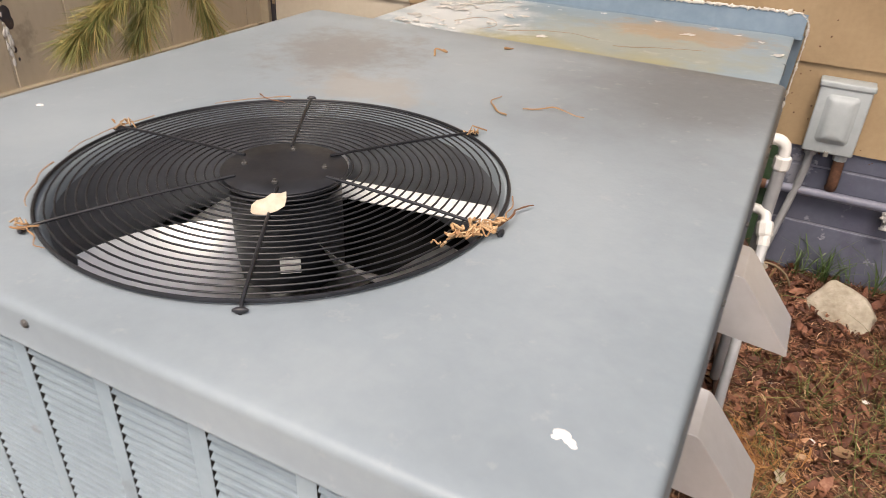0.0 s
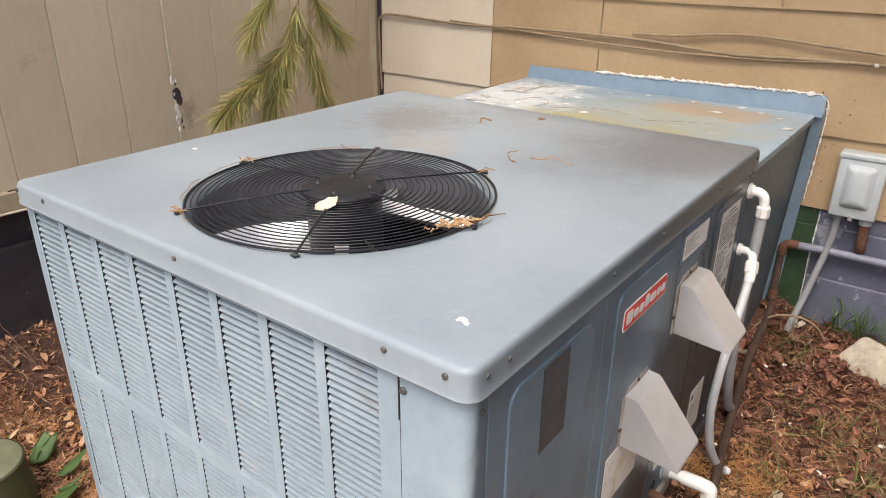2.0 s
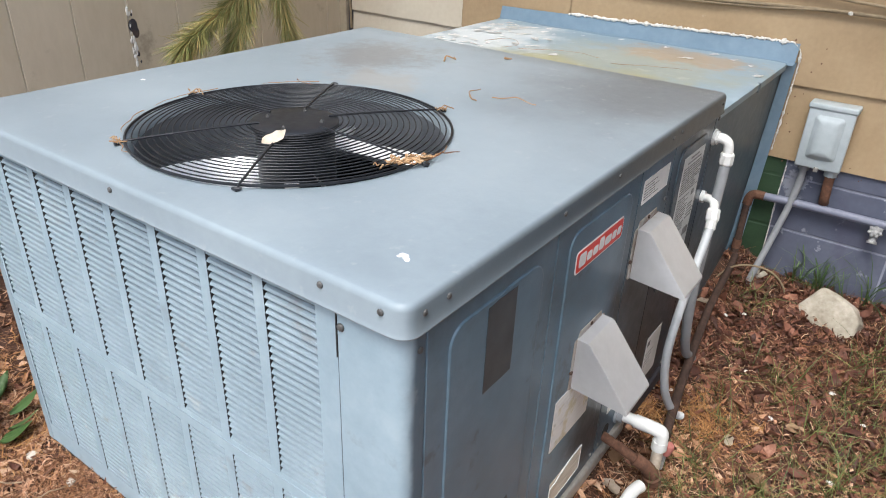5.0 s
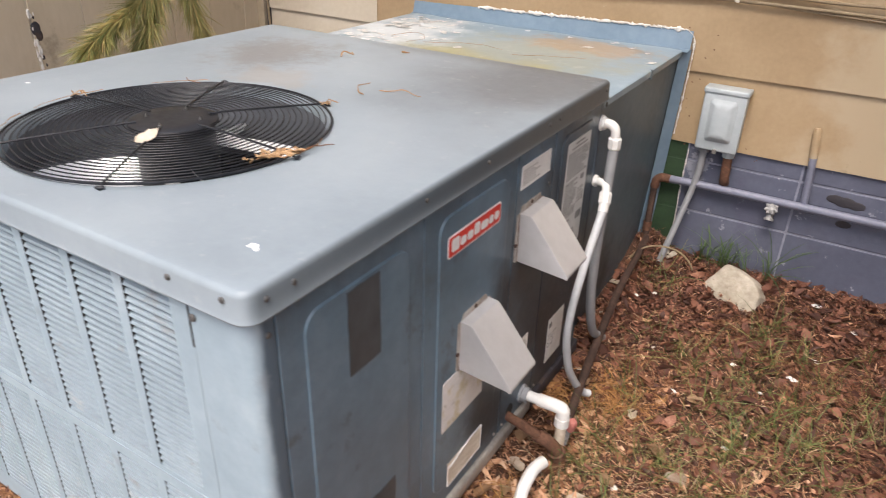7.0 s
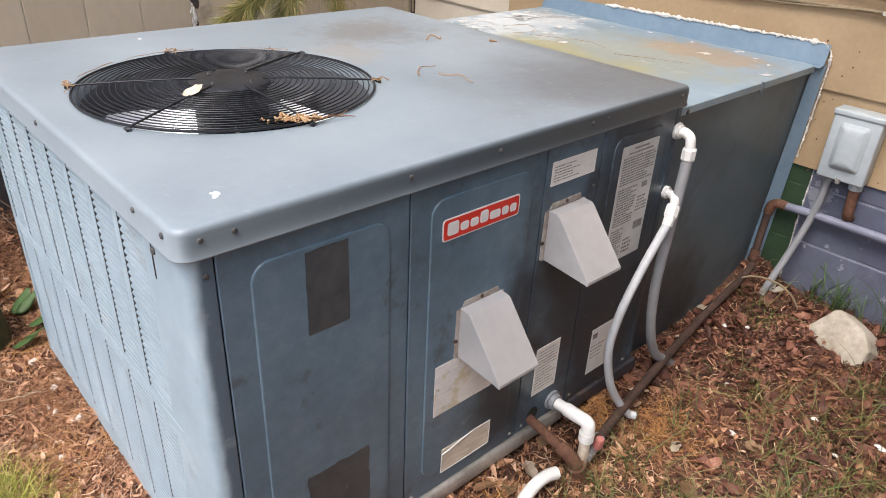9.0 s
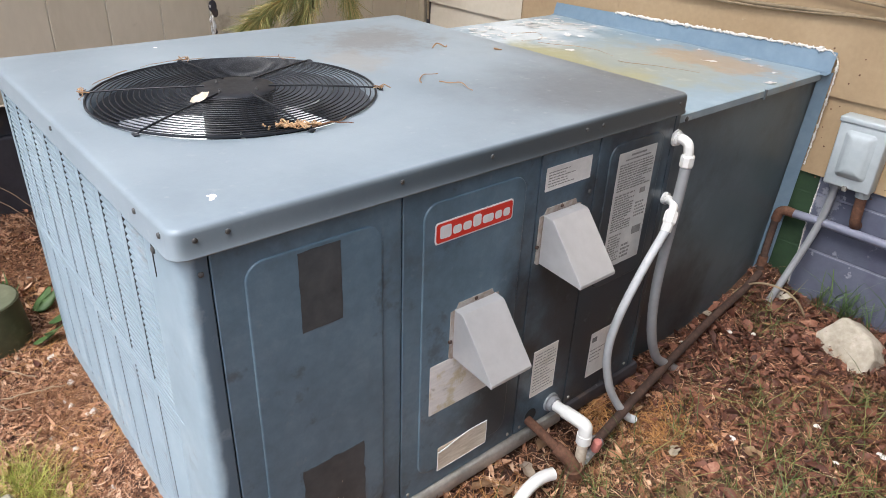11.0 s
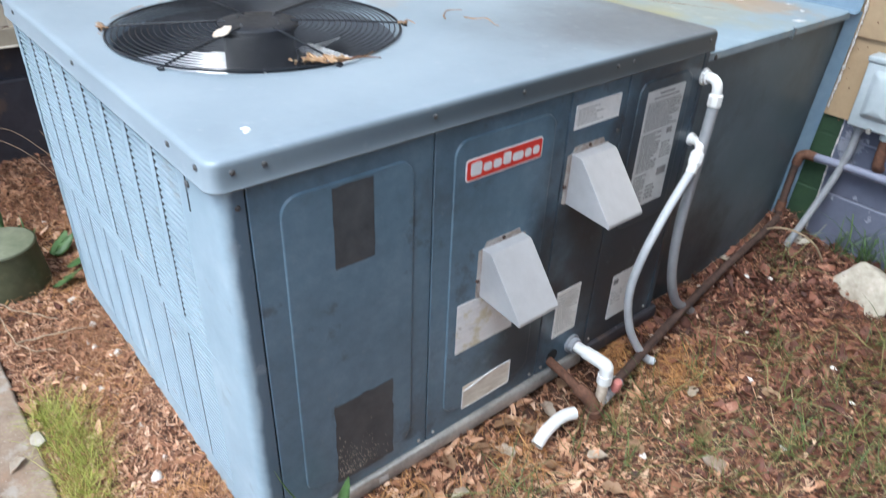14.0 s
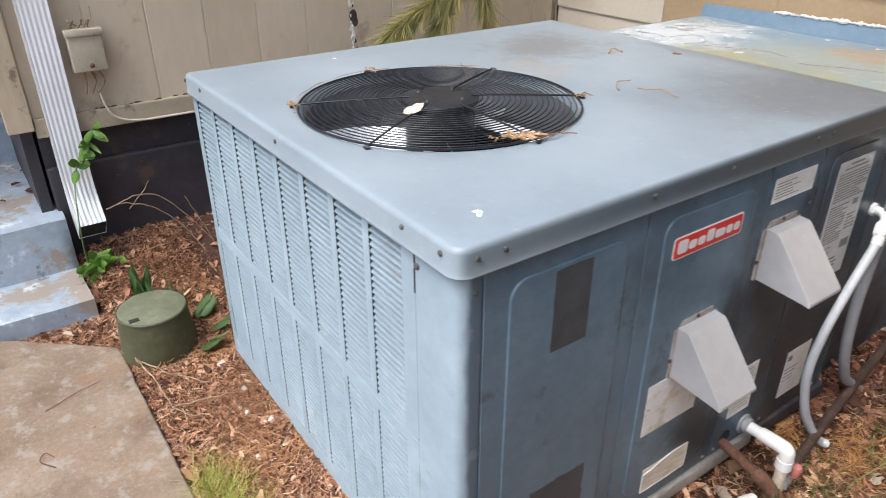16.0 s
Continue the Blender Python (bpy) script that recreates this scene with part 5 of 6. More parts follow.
part("socket", tube([(0.1118, 0.9165, 0.112), (0.112, 0.916, 0.086)], 0.0200, 18), M_PVC, drain, smooth=60)
part("tail", tube([(0.112, 0.916, 0.095), (0.112, 0.912, -0.02)], 0.0145, 16), M_DRYLEAF, drain, "yellowed pipe tail", smooth=60)

offcut = thing("pipe_offcut", "curved white plastic pipe offcut lying on leaves", "pipe", (0.12, 0.74, 0.02))
line = glide([(0.112, 0.672, 0.014), (0.106, 0.705, 0.030), (0.104, 0.740, 0.042), (0.106, 0.775, 0.047), (0.114, 0.806, 0.045)], 6)
bm = tube(line, [0.0160] * len(line), 18, ends=False)
inner = tube(line, [0.0130] * len(line), 18, bm=None, ends=False)
part("pipe", bm, M_PVC, offcut, smooth=60)
part("bore", inner, M_FLECK, offcut, smooth=60)

cond = thing("power_conduit", "grey conduit with a white elbow fixed to the unit", "conduit", (0.02, 1.29, 0.4))
part("flange", tube([(-0.011, 1.277, 0.806), (-0.006, 1.277, 0.806), (-0.005, 1.277, 0.806), (0.002, 1.277, 0.806)], [0.0215, 0.0215, 0.0175, 0.0175], 18), M_PVC, cond, smooth=40)
part("elbow", tube(glide([(-0.004, 1.277, 0.806), (0.014, 1.278, 0.806), (0.028, 1.279, 0.795), (0.032, 1.280, 0.770), (0.032, 1.280, 0.752)], 6), 0.0128, 16), M_PVC, cond, smooth=60)
part("nut", tube([(0.032, 1.280, 0.772), (0.032, 1.280, 0.768), (0.032, 1.280, 0.744), (0.032, 1.280, 0.740)], [0.0155, 0.0180, 0.0180, 0.0155], 8), M_PVC, cond)
part("pipe", tube(glide([(0.032, 1.280, 0.745), (0.031, 1.272, 0.58), (0.030, 1.262, 0.40), (0.030, 1.285, 0.24), (0.030, 1.345, 0.115), (0.030, 1.43, 0.045), (0.030, 1.50, -0.01)], 8), 0.0140, 14), M_CONDUIT, cond, smooth=60)
whip = thing("flexible_conduit", "light grey flexible conduit hanging in a loop", "conduit", (0.06, 1.2, 0.3))
part("flange", tube([(-0.011, 1.279, 0.640), (0.0, 1.279, 0.640)], 0.0165, 16), M_PVC, whip)
part("elbow", tube(glide([(-0.004, 1.279, 0.640), (0.016, 1.273, 0.641), (0.031, 1.262, 0.637), (0.036, 1.253, 0.620)], 6), 0.0112, 14), M_PVC, whip, smooth=60)
part("nut", tube([(0.0358, 1.254, 0.626), (0.0365, 1.251, 0.620), (0.040, 1.240, 0.600), (0.041, 1.237, 0.595)], [0.0150, 0.0178, 0.0178, 0.0150], 8), M_PVC, whip)
part("nut", tube([(0.041, 1.237, 0.597), (0.043, 1.227, 0.578)], 0.0140, 10), M_PVC, whip)
line = glide([(0.043, 1.228, 0.582), (0.046, 1.142, 0.480), (0.047, 1.076, 0.37), (0.048, 1.054, 0.27), (0.054, 1.080, 0.155), (0.066, 1.120, 0.075), (0.084, 1.156, 0.022), (0.096, 1.178, 0.006)], 34)
part("hose", tube(line, [0.0110 + 0.0008 * (i % 2) for i in range(len(line))], 12), M_FLEX, whip, smooth=70)
loose = thing("loose_cable", "thin brown cable looping over the ground pipe", "cable", (0.1, 1.95, 0.05))
part("cable", tube(glide([(-0.055, 1.90, 0.04), (-0.045, 1.93, 0.085), (-0.010, 1.955, 0.128), (0.040, 1.965, 0.152), (0.105, 1.970, 0.155), (0.150, 1.985, 0.128), (0.175, 2.00, 0.09), (0.18, 2.01, 0.07)], 8), 0.0036, 8), M_CABLE, loose, smooth=60)

# ---- cables along the house wall ----
def wall_cable(points, r=0.0055, label="painted cable tacked along the house wall"):
    c = thing("wall_cable", label, "cable", (points[0][0], WY, points[0][1]), group="cables on the house wall")
    part("cable", tube(glide([(x, WY - 0.016 - 0.004 * (k % 2), z) for k, (x, z) in enumerate(points)], 8), r, 7), M_CABLE, c, smooth=70)
    return c


wall_cable([(-2.03, 0.70), (-2.035, 0.98), (-2.02, 1.055), (-1.90, 1.068), (-1.55, 1.052), (-1.18, 1.058), (-0.70, 1.052), (-0.35, 1.03), (-0.02, 1.036), (0.40, 1.032), (1.2, 1.02), (3.0, 1.05)], 0.006)
wall_cable([(-1.60, 1.064), (-1.18, 1.044), (-0.72, 1.020), (-0.40, 1.018), (-0.15, 1.024), (0.12, 1.038), (0.45, 1.020), (1.2, 1.0), (3.0, 1.02)], 0.0045)
wall_cable([(-0.72, 1.072), (-0.55, 1.078), (-0.30, 1.098), (-0.02, 1.082), (0.30, 1.060), (0.55, 1.058), (1.2, 1.075), (3.0, 1.09)], 0.005)
bm = tube([(0.118, WY - 0.02, 1.036), (0.124, WY - 0.028, 1.036)], 0.006, 8)
tagged(part("cable_staple", bm, M_CAULK), "pale staple holding the cables to the wall", "staple")
# little rusty holes in the siding
bm = bmesh.new()
for k in range(26):
    x, z = rng.uniform(-0.02, 0.10), rng.uniform(0.56, 0.95)
    if k > 14:
        x, z = rng.uniform(0.0, 0.5), rng.uniform(0.5, 0.56)
    bmesh.ops.create_icosphere(bm, subdivisions=1, radius=rng.uniform(0.0015, 0.0035), matrix=Matrix.Translation((x, WY - 0.008, z)) @ Matrix.Diagonal((1, 0.6, 1, 1)))
tagged(part("nail_holes", bm, M_RUST, wall_north), kind="stuff")

# ---- downspout, box and vine by the side wall ----
spout = thing("downspout", "white ribbed metal downspout with a kicked-out foot", "downspout", (-2.06, -0.21, 0.2))
SY0, SY1 = -0.262, -0.166


def spout_section(x0, x1):
    """The ribbed outline of the spout in plan, as (x, y)."""
    pts = []
    for k in range(25):
        y = SY0 + (SY1 - SY0) * k / 24
        pts.append((x1 - (0.0013 if k % 4 in (1, 2) and 1 < k < 23 else 0), y))
    pts += [(x0, SY1), (x0, SY0)]
    return pts


bm = bmesh.new()
path3 = [(-2.108, 2.75, -2.045, 2.75), (-2.108, 0.36, -2.045, 0.40), (-2.100, 0.290, -2.030, 0.345), (-2.072, 0.215, -1.992, 0.285), (-2.035, 0.165, -1.950, 0.248)]
rows = []
for xb, zb, xf, zf in path3:
    row = []
    for x, y in spout_section(0.0, 1.0):
        f = x if x in (0.0, 1.0) else 1.0
        inward = 0.0022 if x not in (0.0, 1.0) else 0.0
        row.append(bm.verts.new((xb + (xf - xb) * f - inward, y, zb + (zf - zb) * f - inward * (zb < 0.36))))
    rows.append(row)
for a, b in zip(rows, rows[1:]):
    for k in range(len(a)):
        j = (k + 1) % len(a)
        bm.faces.new((a[k], a[j], b[j], b[k]))
part("pipe", bm, M_SPOUT, spout, smooth=30)
raw("mouth", [(-2.0338, SY0 + 0.003, 0.1685), (-2.0338, SY1 - 0.003, 0.1685), (-1.9525, SY1 - 0.003, 0.2450), (-1.9525, SY0 + 0.003, 0.2450)], [(0, 1, 2, 3)], M_DARK, spout)

jbox = thing("junction_box", "taupe painted junction box on the grooved wall", "electrical box", (WX, -0.08, 0.85))
part("case", block((WX, -0.139, 0.765), (WX + 0.055, -0.026, 0.900), 0.006, 3), M_JBOX, jbox, smooth=40)
part("cover", block((WX + 0.030, -0.143, 0.886), (WX + 0.062, -0.022, 0.910), 0.004, 2), M_JBOX, jbox, smooth=40)
part("screw", screw((WX + 0.055, -0.078, 0.786), (1, 0, 0), 0.007, 0.005), M_RUST, jbox)
for k in range(5):
    y = -0.13 + 0.018 * k
    part("wire", tube(glide([(WX + 0.03, y, 0.905), (WX + 0.045, y + rng.uniform(-0.02, 0.02), 0.92 + rng.uniform(0, 0.02)), (WX + 0.03, y + rng.uniform(-0.02, 0.03), 0.935), (WX + 0.01, y + 0.02, 0.975 if k == 4 else 0.915)], 5), 0.0022, 6), M_TWIG, jbox, smooth=60)
for k in range(3):
    part("wire", tube(glide([(WX + 0.02, -0.10 + 0.02 * k, 0.768), (WX + 0.03, -0.105 + 0.03 * k, 0.725), (WX + 0.03, -0.115 + 0.02 * k, 0.685)], 5), 0.0035, 6), M_TWIG, jbox, smooth=60)
phone = thing("trailing_wire", "pale wire running from the box along the skirt board", "wire", (WX, 0, 0.6))
part("wire", tube(glide([(WX + 0.02, -0.07, 0.70), (WX + 0.03, -0.06, 0.63), (WX + 0.032, -0.03, 0.585), (WX + 0.03, 0.05, 0.562), (WX + 0.03, 0.25, 0.558), (WX + 0.03, 0.6, 0.552)], 8), 0.0045, 8), M_CREAMWALL, phone, smooth=60)


def leaf_sheet(stem, tip, side, width, fold=0.25, lobes=0):
    """A broad leaf from stem to tip, folded along its rib."""
    bm = bmesh.new()
    a, b, s = Vector(stem), Vector(tip), Vector(side).normalized()
    up = (b - a).cross(s).normalized()
    far = (b - a).length
    rows = []
    n = 7
    for i in range(n + 1):
        f = i / n
        wide = width * math.sin(math.pi * min(1, f * 0.92 + 0.06)) ** 0.8 * (1 - 0.35 * f) * (1 + (0.25 * math.sin(f * 12) if lobes else 0))
        c = a.lerp(b, f) - up * far * 0.18 * f * f
        rows.append([bm.verts.new(c + s * wide * g + up * abs(g) * wide * fold) for g in (-1, -0.5, 0, 0.5, 1)])
    for r0, r1 in zip(rows, rows[1:]):
        for k in range(4):
            bm.faces.new((r0[k], r0[k + 1], r1[k + 1], r1[k]))
    bmesh.ops.solidify(bm, geom=bm.faces[:], thickness=0.0006)
    return bm


def small_plant(name, label, at, leaves, seed, stems=(), material=M_GREEN, up=(0, 0, 1)):
    r = random.Random(seed)
    p = thing(name, label, "plant", at)
    for pts in stems:
        part("stem", tube(glide(pts, 6), 0.0025, 6), M_GREEN, p, smooth=70)
    for stem, tip, w in leaves:
        way = Vector(tip) - Vector(stem)
        part("leaf", leaf_sheet(stem, tip, way.cross(Vector((up[0] + r.uniform(-0.3, 0.3), up[1] + r.uniform(-0.3, 0.3), up[2]))), w * 1.25), material, p, smooth=60)
    return p


r2 = random.Random(5)
vine_line = [(-1.985, -0.245, 0.01), (-1.965, -0.262, 0.12), (-1.940, -0.258, 0.25), (-1.972, -0.245, 0.34), (-2.020, -0.222, 0.42), (-2.015, -0.190, 0.47), (-2.015, -0.155, 0.53), (-2.02, -0.125, 0.58)]
vine_leaves = []
for k, q in enumerate(glide(vine_line, 4)):
    if k > 16 or k < 4:
        for side in ((-1) ** k,) if k % 3 else (-1, 1):
            vine_leaves.append((q, q + Vector((r2.uniform(0.015, 0.04), side * r2.uniform(0.015, 0.045), r2.uniform(-0.045, 0.045))), r2.uniform(0.007, 0.015)))
vine_leaves += [((-1.975, -0.225 + r2.uniform(-0.05, 0.06), 0.08), (-1.95 + r2.uniform(-0.02, 0.05), -0.225 + r2.uniform(-0.10, 0.10), 0.08 + r2.uniform(-0.06, 0.07)), 0.015) for k in range(22)]
small_plant("climbing_vine", "young green vine climbing the white downspout", (-1.99, -0.23, 0), vine_leaves, 1, [vine_line], M_VINE, (1, -0.3, 0.5))
clump = []
for k in range(13):
    a = r2.uniform(0, 6.28)
    f = r2.uniform(0.05, 0.11)
    base = (-1.60 + r2.uniform(-0.02, 0.02), -0.085 + r2.uniform(-0.02, 0.02), 0.0)
    clump.append((base, (base[0] + f * math.cos(a), base[1] + f * math.sin(a), r2.uniform(0.04, 0.12)), r2.uniform(0.010, 0.018)))
for k in range(9):
    a = r2.uniform(0.1, 2.2)
    base = (-1.43 + 0.14 * math.cos(a), -0.165 + 0.15 * math.sin(a) + 0.02, 0.01)
    clump.append((base, (base[0] + 0.09 * math.cos(a), base[1] + 0.09 * math.sin(a), 0.045), 0.018))
for k in range(11):
    a, f = 0.57 * k, 0.018 + 0.006 * (k % 4)
    base = (-1.70 + r2.uniform(-0.012, 0.012), -0.135 + r2.uniform(-0.012, 0.012), 0.0)
    clump.append((base, (base[0] + 2 * f * math.cos(a), base[1] + f * math.sin(a) * 1.4, 0.16 - 0.04 * (k % 3)), r2.uniform(0.010, 0.016)))
small_plant("leafy_weed", "broad-leaved green weed growing round the green cover", (-1.60, -0.08, 0), clump, 2)
weed = [((0.047, 0.105, 0.140), (0.030, 0.000, 0.292), 0.0125), ((0.050, 0.110, 0.128), (0.030, -0.012, 0.208), 0.0120), ((0.050, 0.122, 0.100), (0.034, 0.190, 0.186), 0.0145), ((0.060, 0.13, 0.01), (0.10, 0.17, 0.05), 0.011), ((0.058, 0.12, 0.0), (0.09, 0.08, 0.035), 0.010), ((0.02, 0.02, 0.0), (-0.05, -0.075, 0.04), 0.012), ((-0.02, -0.02, 0.0), (-0.11, -0.05, 0.03), 0.014), ((-0.04, -0.04, 0.0), (-0.14, -0.09, 0.02), 0.012)]
small_plant("corner_weed", "green blady weed at the foot of the unit's corner", (0.06, 0.125, 0), weed, 3, [[(0.062, 0.128, -0.01), (0.060, 0.126, 0.04), (0.055, 0.120, 0.09), (0.047, 0.105, 0.142)]])

# ---- valve cover, stone, pebbles ----
cover = thing("valve_cover", "olive green plastic valve cover standing in the litter", "valve cover", (-1.43, -0.165, 0))
CX, CY = -1.430, -0.165
prof = [(0.121, -0.03), (0.119, 0.0), (0.108, 0.12), (0.1075, 0.134), (0.110, 0.136), (0.110, 0.142), (0.107, 0.1445)]
rows = []
bm = bmesh.new()
for r, z in prof:
    rows.append([bm.verts.new((CX + r * math.cos(a), CY + r * math.sin(a), z)) for a in (2 * math.pi * k / 48 for k in range(48))])
for a, b in zip(rows, rows[1:]):
    for k in range(48):
        bm.faces.new((a[k], a[(k + 1) % 48], b[(k + 1) % 48], b[k]))
part("body", bm, M_BUCKET, cover, smooth=40)
part("lid", tube([(CX, CY, 0.138), (CX, CY, 0.1445), (CX, CY, 0.1465), (CX, CY, 0.1475)], [0.105, 0.105, 0.100, 0.03], 48), M_COVERLID, cover, "faded round lid with a finger slot", smooth=35)
part("finger_slot", block((CX + 0.045, CY - 0.082, 0.1455), (CX + 0.066, CY - 0.052, 0.1485), 0.001), M_DARK, cover)


def stone(name, label, category, at, size, seed, material, cuts=5, group=""):
    """A broken stone: a ball cut by planes and roughened."""
    bm = bmesh.new()
    bmesh.ops.create_icosphere(bm, subdivisions=4 if max(size) > 0.05 else 2, radius=1.0)
    r = random.Random(seed)
    planes = []
    for k in range(cuts):
        d = Vector((r.gauss(0, 1), r.gauss(0, 1), r.gauss(0, 0.8))).normalized()
        planes.append((d, r.uniform(0.45, 0.75)))
    for v in bm.verts:
        for d, off in planes:
            over = v.co.dot(d) - off
            if over > 0:
                v.co -= d * over * 0.95
        v.co += v.co.normalized() * 0.05 * noise.noise(v.co * 3 + Vector((seed, 0, 0)))
        v.co = Vector((v.co.x * size[0], v.co.y * size[1], v.co.z * size[2])) + Vector(at)
    ob = part(name, bm, material, None, smooth=32)
    return tagged(ob, label, category, group)


bm = bmesh.new()
bmesh.ops.create_icosphere(bm, subdivisions=5, radius=1.0)
rock_turn = pose(0.360, 2.004, 0.039, -30, 12, -22)
for v in bm.verts:
    q = v.co.normalized()
    q = q / (abs(q.x) ** 8 + abs(q.y) ** 8 + abs(q.z) ** 8) ** (1 / 8)
    over = max(0.0, q.x * 0.62 + q.z * 0.78 - 0.98)
    q = q - Vector((0.62, 0, 0.78)) * over * 0.9
    q = q + q.normalized() * (0.05 * noise.noise(q * 1.7) + 0.022 * noise.noise(q * 5) + 0.010 * noise.noise(q * 15))
    v.co = rock_turn @ Vector((q.x * (0.098 - 0.016 * q.z), q.y * 0.060, q.z * 0.069))
tagged(part("rock", bm, M_STONE, None, smooth=45), "pale squared limestone block lying by the wall", "rock")
stone("rubble", "pale concrete chip broken from the walkway edge", "rubble", (-0.66, -0.272, 0.004), (0.030, 0.020, 0.014), 47, M_STONE, 6)
stone("rubble", "flat grey stone sunk in the leaf litter", "rubble", (0.418, 0.993, -0.004), (0.036, 0.026, 0.012), 53, M_CONCRETE, 5)
stone("rubble", "pale crumbled mortar lump at the foot of the wall", "rubble", (0.055, 2.065, 0.075), (0.055, 0.035, 0.03), 41, M_STONE, 6)
for k, (x, y, s) in enumerate(((-1.19, -0.04, 0.018), (-0.935, -0.055, 0.013), (-1.02, 0.0 - 0.03, 0.014), (-0.98, -0.06, 0.012), (-0.838, -0.020, 0.014), (-0.852, -0.034, 0.010), (-0.764, -0.092, 0.014), (-0.385, -0.091, 0.019), (-0.419, -0.056, 0.010), (-1.60, 0.22, 0.026), (-0.72, -0.07, 0.009), (0.03, -0.02, 0.013), (-1.30, -0.12, 0.009), (-0.86, -0.13, 0.008), (-0.56, -0.06, 0.010), (-0.30, -0.13, 0.008), (-0.22, -0.20, 0.010), (-1.08, -0.10, 0.008), (-1.75, 0.02, 0.012))):
    stone("pebble", "whitish pebble lying in leaf litter", "pebble", (x, y, float(ground_z(x, y)) + s * 0.7), (s, s * 0.85, s * 0.8), 30 + k, M_PEBBLE, 4, "pale pebbles in the litter")
chips = [(0.186, 1.561), (0.434, 1.604), (0.036, 1.779), (-0.010, 1.211), (0.66, 1.75), (0.534, 1.495), (0.09, 1.86), (0.61, 1.62), (0.03, 1.25), (0.28, 0.88), (0.36, 0.71), (0.23, 0.32), (0.62, 0.78), (0.50, 1.18), (0.30, 1.36), (-0.02, 1.58), (0.75, 1.95), (0.62, 2.02), (0.13, 0.18), (0.22, 0.44), (0.35, 0.30), (0.33, 0.16)]
for k, (x, y) in enumerate(chips):
    s = 0.007 + 0.006 * ((k * 7) % 5) / 4
    stone("paint_chip", "white chip of stone or paint on the litter", "chip", (x, y, float(ground_z(x, y)) + 0.012), (s * 1.5, s, s * 0.5), 60 + k, M_FLAKE if k % 3 else M_PEBBLE, 4, "white chips on the litter")

# ---- things on the lid ----
def debris_strand(name, label, points, r, material, category="twig"):
    line = [q + Vector(noise.noise_vector(q * 34)) * r * 2.2 for q in glide(points, 7)]
    thick = [r * (0.75 + 0.6 * abs(noise.noise(q * 60))) * (1 - 0.45 * i / len(line)) for i, q in enumerate(line)]
    p = part(name, tube(line, thick, 6), material, None, smooth=70)
    return tagged(p, label, category)


dry = bmesh.new()
pts = [(-0.026, -0.004), (-0.024, 0.008), (-0.015, 0.015), (-0.004, 0.014), (0.006, 0.018), (0.018, 0.014), (0.027, 0.016), (0.026, 0.004), (0.022, -0.010), (0.010, -0.016), (-0.006, -0.015), (-0.019, -0.013)]
c = dry.verts.new((0, 0, 0.003))
vs = [dry.verts.new((u, v, 0.010 * math.sin(u * 60) + 0.012 * abs(v) * 20 * 0.4)) for u, v in pts]
for k in range(len(vs)):
    dry.faces.new((vs[k], vs[(k + 1) % len(vs)], c))
bmesh.ops.subdivide_edges(dry, edges=dry.edges[:], cuts=1)
bmesh.ops.solidify(dry, geom=dry.faces[:], thickness=0.001)
bmesh.ops.transform(dry, matrix=Matrix.Translation((-0.524, 0.270, TOP + 0.021)) @ Matrix.Rotation(radians(38), 4, (0.65, 0.75, 0)) @ pose(0, 0, 0, 0, 0, 45) @ Matrix.Diagonal((0.82, 0.74, 1, 1)), verts=dry.verts[:])
tagged(part("dry_leaf", dry, M_DRYLEAF, smooth=60), "pale curled dry leaf caught on the fan guard", "leaf")
tangle = bmesh.new()
for k in range(32):
    u = 0.2 + 0.8 * rng.uniform(0, 1)
    base = Vector((-0.318 + 0.040 * u, 0.282 + 0.112 * u, TOP + 0.010)) + Vector((rng.normal(0, 0.005), rng.normal(0, 0.004), abs(rng.normal(0, 0.003))))
    way = Vector((0.25 + rng.normal(0, 0.6), 0.8 + rng.normal(0, 0.5), rng.normal(0, 0.15))).normalized() * rng.uniform(0.008, 0.024)
    bend = Vector((rng.normal(0, 0.006), rng.normal(0, 0.006), 0.003))
    tube(glide([base, base + way * 0.35 + bend, base + way * 0.7 - bend * 0.6, base + way], 3), rng.uniform(0.0009, 0.0022), 5, tangle)
tagged(part("pine_catkin_tangle", tangle, M_TANGLE, smooth=70), "tangle of rust-brown catkins and straw on the guard", "debris")
debris_strand("straw", "curved brown straw on the lid", [(-0.272, 0.395, TOP + 0.006), (-0.262, 0.42, TOP + 0.012), (-0.266, 0.45, TOP + 0.008), (-0.255, 0.475, TOP + 0.006)], 0.0018, M_STRAW, "straw")
debris_strand("straw", "curved brown catkin on the lid", [(-0.425, 0.780, TOP + 0.004), (-0.450, 0.800, TOP + 0.005), (-0.475, 0.835, TOP + 0.005), (-0.470, 0.872, TOP + 0.004)], 0.0017, M_TANGLE, "straw")
debris_strand("straw", "bent brown straw on the lid", [(-0.410, 0.830, TOP + 0.004), (-0.375, 0.852, TOP + 0.006), (-0.340, 0.850, TOP + 0.006), (-0.300, 0.838, TOP + 0.004)], 0.0017, M_TANGLE, "straw")
debris_strand("straw", "small brown catkin on the lid", [(-0.705, 1.050, TOP + 0.004), (-0.715, 1.072, TOP + 0.008), (-0.700, 1.090, TOP + 0.006), (-0.715, 1.105, TOP + 0.004)], 0.0028, M_TANGLE, "straw")
debris_strand("straw", "tiny brown scrap on the lid", [(-0.600, 1.195, TOP + 0.004), (-0.590, 1.215, TOP + 0.004)], 0.0028, M_TANGLE, "straw")
debris_strand("straw", "straw wrapped round the guard's rim", [(FX + 0.318 * math.cos(a), FY + 0.318 * math.sin(a), TOP + 0.010) for a in np.linspace(2.95, 3.5, 6)], 0.0011, M_TANGLE, "straw")
